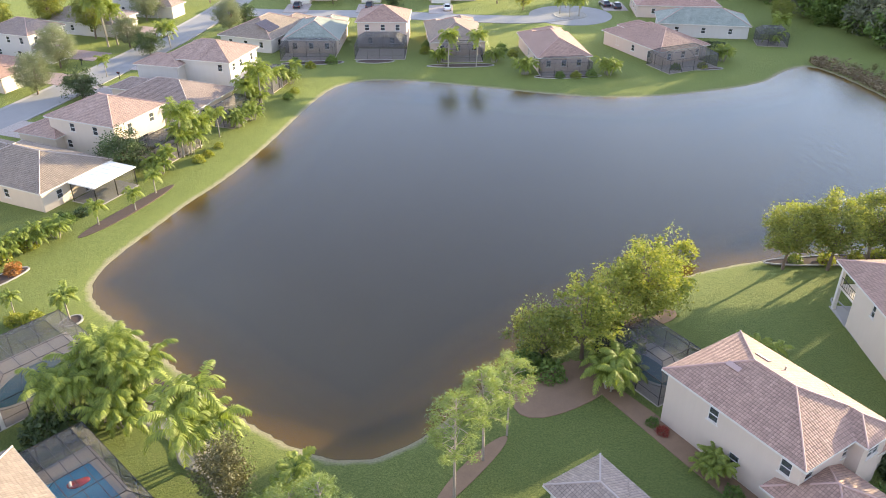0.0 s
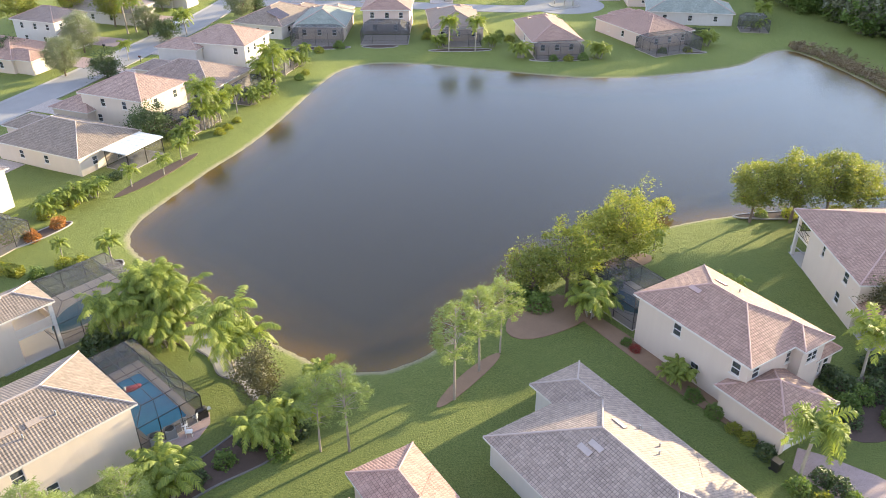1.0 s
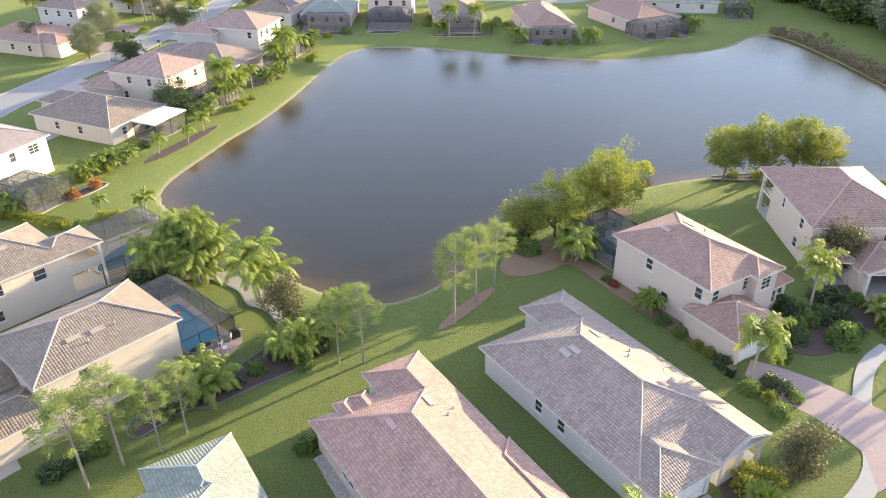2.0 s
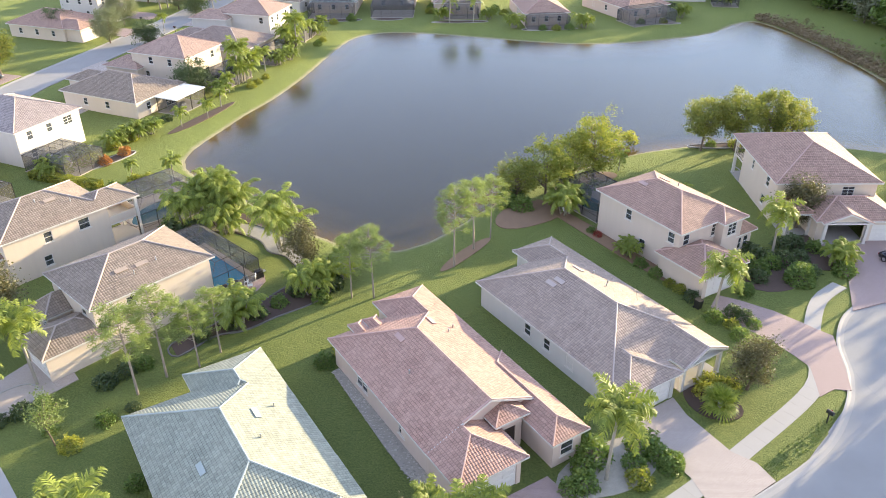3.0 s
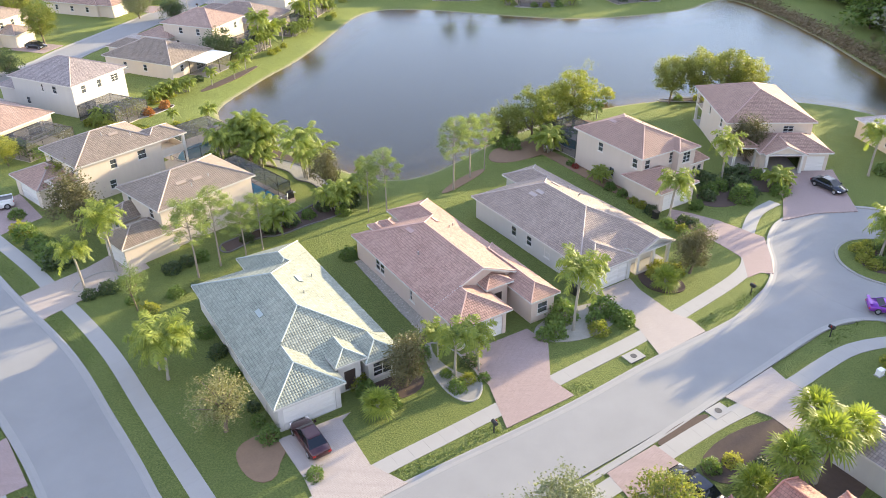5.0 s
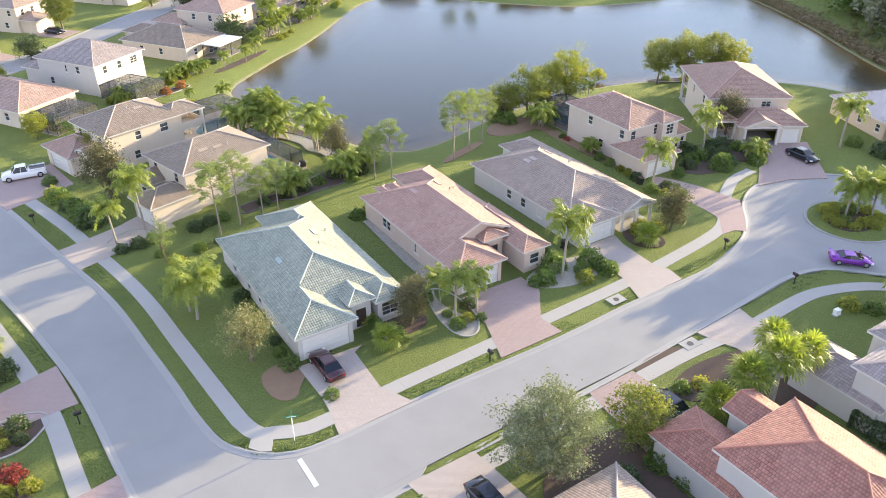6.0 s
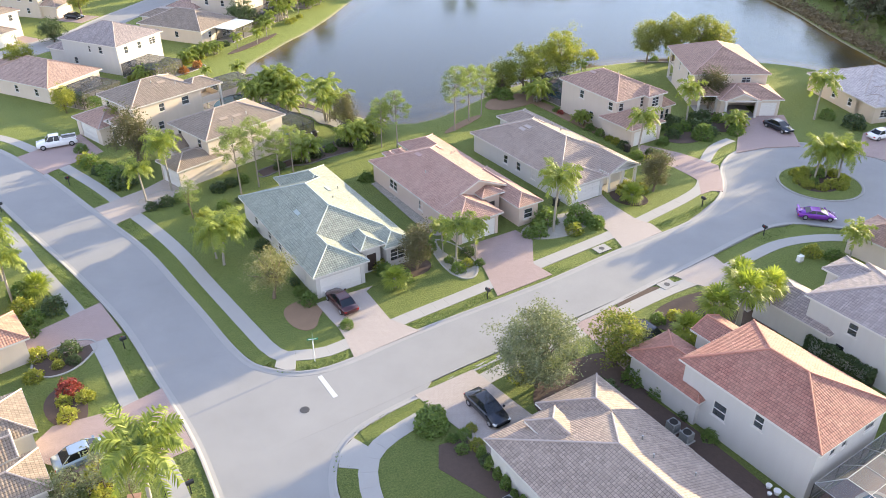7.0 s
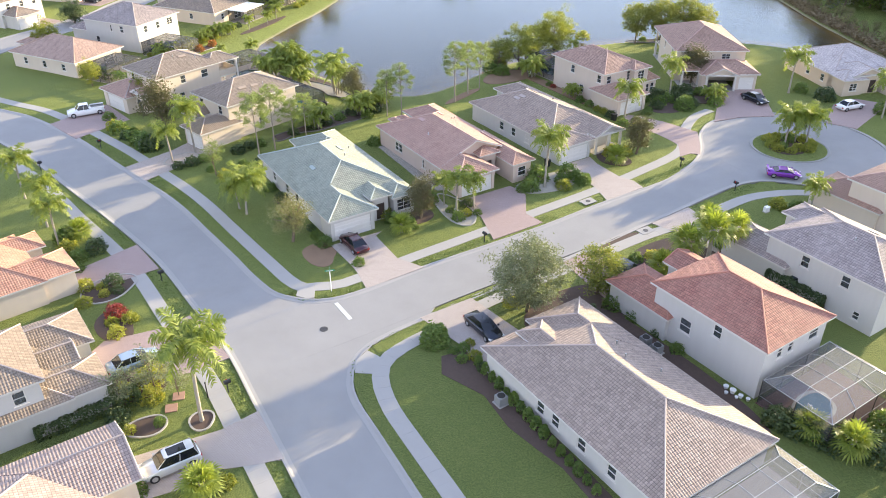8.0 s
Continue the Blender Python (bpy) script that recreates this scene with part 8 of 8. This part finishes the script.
IRON = plain("cast_iron", (0.10, 0.095, 0.09), 0.6, 0.5, vary=0.25)
round_cover((-13.0, -21.1), 0.42, -0.055, IRON, "manhole_cover", "dark iron manhole cover in the asphalt")
for x, y, a in ((17.2, 5.1, 33), (22.7, -2.2, 213)):
    t = thing("storm_drain", pose(x, y, 0, 0, 0, a), "concrete storm drain inlet with iron lid at the kerb", "storm drain")
    part("slab", box(bmesh.new(), -0.95, 0.95, -0.55, 0.75, -0.1, 0.075), CONCRETE, t)
    # solid black block stands for the shade inside the inlet
    part("throat", box(bmesh.new(), -0.85, 0.85, -0.62, -0.54, -0.06, 0.045), BLACK, t, "black block for the shaded inlet throat")
    part("lid", tube(bmesh.new(), [(0, 0.1, 0.05), (0, 0.1, 0.09)], [0.32, 0.32], 16), IRON, t)


AC_GREY = plain("ac_paint", (0.24, 0.24, 0.23), 0.5, vary=0.1)


def ac_unit(at, turn):
    t = thing("air_conditioner", pose(at[0], at[1], 0, 0, 0, turn), "grey outdoor air conditioner on a pad by the wall", "air conditioner")
    part("pad", box(bmesh.new(), -0.55, 0.55, -0.55, 0.55, -0.05, 0.09), CONCRETE, t)
    part("case", box(bmesh.new(), -0.42, 0.42, -0.42, 0.42, 0.09, 0.92), AC_GREY, t)
    part("fan_grille", tube(bmesh.new(), [(0, 0, 0.92), (0, 0, 0.96)], [0.36, 0.34], 16), DARK_METAL, t)
    for k in range(6):
        part("louvre", box(bmesh.new(), -0.435, 0.435, -0.435, 0.435, 0.18 + k * 0.11, 0.21 + k * 0.11), AC_GREY, t)
    return t


ac = ac_unit((3.6, -31.8), 33)
for x, y in ((18.6, -25.0), (17.8, -23.8), (-23.5, 35.3), (-22.5, 36.1)):
    copy_thing(ac, pose(x, y, 0, 0, 0, 33))


def bin_(at, turn, mat, label):
    t = thing("wheelie_bin", pose(at[0], at[1], 0, 0, 0, turn), label, "waste bin")
    part("tub", loft([[(-0.24, -0.28, 0.06), (0.24, -0.28, 0.06), (0.24, 0.28, 0.06), (-0.24, 0.28, 0.06)], [(-0.3, -0.36, 1.0), (0.3, -0.36, 1.0), (0.3, 0.36, 1.0), (-0.3, 0.36, 1.0)]]), mat, t)
    part("lid", box(bmesh.new(), -0.32, 0.32, -0.38, 0.40, 1.0, 1.07), mat, t)
    for sg_ in (-1, 1):
        part("wheel", tube(bmesh.new(), [(sg_ * 0.22, 0.32, 0.12), (sg_ * 0.29, 0.32, 0.12)], [0.12, 0.12], 10), TYRE, t)


bin_((13.2, 15.6), 33, BLACK, "black wheelie bin beside the garage")
bin_((25.6, 32.2), 33, BLACK, "black wheelie bin by the wall")


def patio_chair(at, turn):
    t = thing("patio_chair", pose(at[0], at[1], 0.06, 0, 0, turn), "white metal patio chair beside the pool", "chair", "white patio chairs")
    part("seat", box(bmesh.new(), -0.25, 0.25, -0.25, 0.25, 0.42, 0.46), WHITE, t)
    part("backrest", box(bmesh.new(), -0.25, 0.25, 0.22, 0.27, 0.46, 0.95), WHITE, t)
    for x in (-0.23, 0.23):
        for y in (-0.23, 0.23):
            part("leg", bar(bmesh.new(), (x, y, 0), (x, y, 0.42), 0.035), WHITE, t)
        part("armrest", box(bmesh.new(), x - 0.03, x + 0.03, -0.22, 0.24, 0.64, 0.67), WHITE, t)
    return t


pc = patio_chair((-21.6, 37.0), 20)
for x, y, a in ((-21.0, 36.2, 100), (-20.9, 38.0, 250), (-57.0, 70.2, 40), (-56.0, 69.0, 120), (-55.0, 70.6, 220), (28.2, -34.4, 60), (29.6, -33.2, 100), (15.4, 54.0, 60), (14.6, 53.2, 160)):
    copy_thing(pc, pose(x, y, 0.06, 0, 0, a))
tagged(part("patio", slab(bmesh.new(), [(-24.8, 35.6), (-21.9, 39.3), (-20.1, 39.0), (-19.7, 37.7), (-20.2, 35.9), (-21.6, 34.6), (-24.0, 34.7)], 0.05), PINK_PAVER), "rounded paver patio beside the pool cage", "patio", kind="structure")
gr = thing("barbecue_grill", pose(-20.5, 38.3, 0.05, 0, 0, 40), "black barbecue grill on a cart beside the pool", "grill")
part("cart", box(bmesh.new(), -0.45, 0.45, -0.26, 0.26, 0.12, 0.7), BLACK, gr)
part("lid", tube(bmesh.new(), [(-0.4, 0, 0.8), (-0.36, 0, 0.86), (0.36, 0, 0.86), (0.4, 0, 0.8)], [0.16, 0.28, 0.28, 0.16], 12), BLACK, gr, smooth=True)
part("side_shelf", box(bmesh.new(), 0.45, 0.8, -0.22, 0.22, 0.68, 0.72), GREY_METAL, gr)
for gx_ in (-0.35, 0.35):
    part("wheel", tube(bmesh.new(), [(gx_, -0.2, 0.1), (gx_ + 0.06, -0.2, 0.1)], [0.1, 0.1], 10), TYRE, gr)
wp = thing("garden_post", pose(-21.8, -30.9, 0), "slim dark post on the front verge", "post")
part("shaft", tube(bmesh.new(), [(0, 0, -0.05), (0, 0, 1.7)], [0.06, 0.05], 8), DARK_METAL, wp)
part("cap", tube(bmesh.new(), [(0, 0, 1.7), (0, 0, 1.8)], [0.09, 0.04], 8), DARK_METAL, wp)
ut = thing("utility_box", pose(38.7, 2.3, 0, 0, 0, 30), "small white utility box on a lawn", "utility box")
part("base", box(bmesh.new(), -0.4, 0.4, -0.3, 0.3, -0.05, 0.08), CONCRETE, ut)
part("case", box(bmesh.new(), -0.32, 0.32, -0.24, 0.24, 0.08, 0.7), WHITE, ut)


# clutter behind the houses
def plant_pot(at, r, mat, label):
    t = thing("plant_pot", pose(at[0], at[1], 0.0), label, "plant pot")
    part("pot", tube(bmesh.new(), [(0, 0, -0.02), (0, 0, r * 1.1), (0, 0, r * 1.5)], [r * 0.65, r * 0.95, r], 12), mat, t, smooth=True)
    part("rim", tube(bmesh.new(), [(0, 0, r * 1.42), (0, 0, r * 1.56)], [r * 1.12, r * 1.12], 12), mat, t)
    return t


for x, y, r in ((23.9, -30.6, 0.26), (24.4, -31.2, 0.2), (23.5, -30.0, 0.22), (23.3, -30.7, 0.16), (24.9, -31.6, 0.18), (24.0, -31.3, 0.15)):
    plant_pot((x, y), r, WHITE, "white pot among clutter beside the white wall")
fl = thing("pool_float", pose(-27.8, 42.0, 0.09, 0, 0, 30), "red inflatable float on the blue pool", "pool float")
part("cushion", slab(bmesh.new(), rounded(0, 0, 0.72, 0.46, 0, 22, 0.16, 4), 0.13, 0.0), plain("red_vinyl", (0.42, 0.03, 0.03), 0.35), fl, smooth=True)
part("headrest", tube(bmesh.new(), [(-0.5, -0.3, 0.16), (-0.56, 0, 0.17), (-0.5, 0.3, 0.16)], [0.1, 0.12, 0.1], 8), WHITE, fl, smooth=True)
for x, y, turn in ((-24.4, -30.7, 12), (-24.6, -32.2, 14)):
    st = thing("stepping_stone", pose(x, y, 0.0, 0, 0, turn), "square reddish concrete slab set in the lawn", "paving slab")
    part("slab", box(bmesh.new(), -0.5, 0.5, -0.5, 0.5, -0.05, 0.07), TERRA_SLAB, st)

# concrete ramp from the footpath down to the street corner
tagged(part("pavement_ramp", slab(bmesh.new(), [(-16.6, -14.0), (-14.8, -14.2), (-14.65, -15.85), (-15.5, -15.95), (-16.6, -15.5)], 0.052, -0.1), CONCRETE), "concrete ramp at the street corner", "footpath", kind="structure")
COVERED.append([(-16.7, -14.0), (-14.7, -14.0), (-14.55, -16.0), (-16.7, -16.0)])
tagged(part("verge", slab(bmesh.new(), [(-20.2, -13.3), (-22.4, -10.6), (-24.15, -8.2), (-28.4, -2.7), (-33.5, 3.8), (-33.0, 5.8), (-31.6, 4.2), (-27.0, -1.9), (-20.5, -10.4), (-18.2, -13.2), (-17.0, -14.6), (-17.6, -15.3), (-18.5, -14.9)], 0.03, -0.3), LAWN), "long mown verge between footpath and kerb", "lawn", kind="structure")
for piece in ([(-9.3, -27.8), (-9.35, -29.0), (-8.55, -31.5), (-6.65, -35.0), (-4.85, -38.6), (-3.25, -41.4), (-0.9, -45.6), (-0.2, -44.2), (-2.05, -41.0), (-4.55, -36.5), (-6.5, -32.8), (-7.65, -29.1), (-7.75, -27.9)],
              [(-8.05, -23.85), (-5.8, -21.75), (-2.9, -19.6), (-2.4, -20.7), (-5.3, -23.1), (-7.2, -25.2)]):
    tagged(part("verge", slab(bmesh.new(), piece, 0.03, -0.3), LAWN), "mown verge round the street corner", "lawn", kind="structure")
tagged(part("pavement_ramp", slab(bmesh.new(), [(-8.5, -24.5), (-9.35, -26.1), (-9.35, -27.7), (-7.7, -27.9), (-7.2, -25.5)], 0.052, -0.1), CONCRETE), "concrete ramp down to the side street", "footpath", kind="structure")
hedge((-34.6, -35.6), (-27.6, -31.0), 1.5, 1.3, "dark", "clipped dark green hedge along the tan-roofed house", 77)


# ---------------------------------------------------------------- rough grass on lawns and verges
def grow_grass(name, x0, x1, y0, y1, per, size, label, seed, verge=False):
    """Tufts of grass wherever lawn lies open."""
    rng = np.random.default_rng(seed)
    n = int((x1 - x0) * (y1 - y0) * per)
    px, py = rng.uniform(x0, x1, n), rng.uniform(y0, y1, n)
    if verge:
        d = np.minimum(outline_distance(px, py, FRONT_ST[::2], False) - HALF, outline_distance(px, py, LEFT_ST[::2], False) - 3.85)
        keep = d < 2.0
        px, py = px[keep], py[keep]
    z = ground_height(px, py)
    keep = z > -0.015
    for line, half in PATHS:
        keep &= outline_distance(px, py, line[::2], False) > half
    for poly in COVERED:
        xs, ys = [p[0] for p in poly], [p[1] for p in poly]
        near = np.nonzero(keep & (px > min(xs)) & (px < max(xs)) & (py > min(ys)) & (py < max(ys)))[0]
        keep[near[inside(px[near], py[near], [tuple(p) for p in poly])]] = False
    p = np.stack([px, py, z + 0.02], 1)[keep]
    me = leaf_mesh(name, p, size, LEAF["grass"], rng, 1.3)
    return tagged(new(name, me), label, "grass", kind="stuff")


grow_grass("verge_grass", -62, 60, -55, 45, 24.0, 0.13, "thick coarse grass on the verges", 92, True)
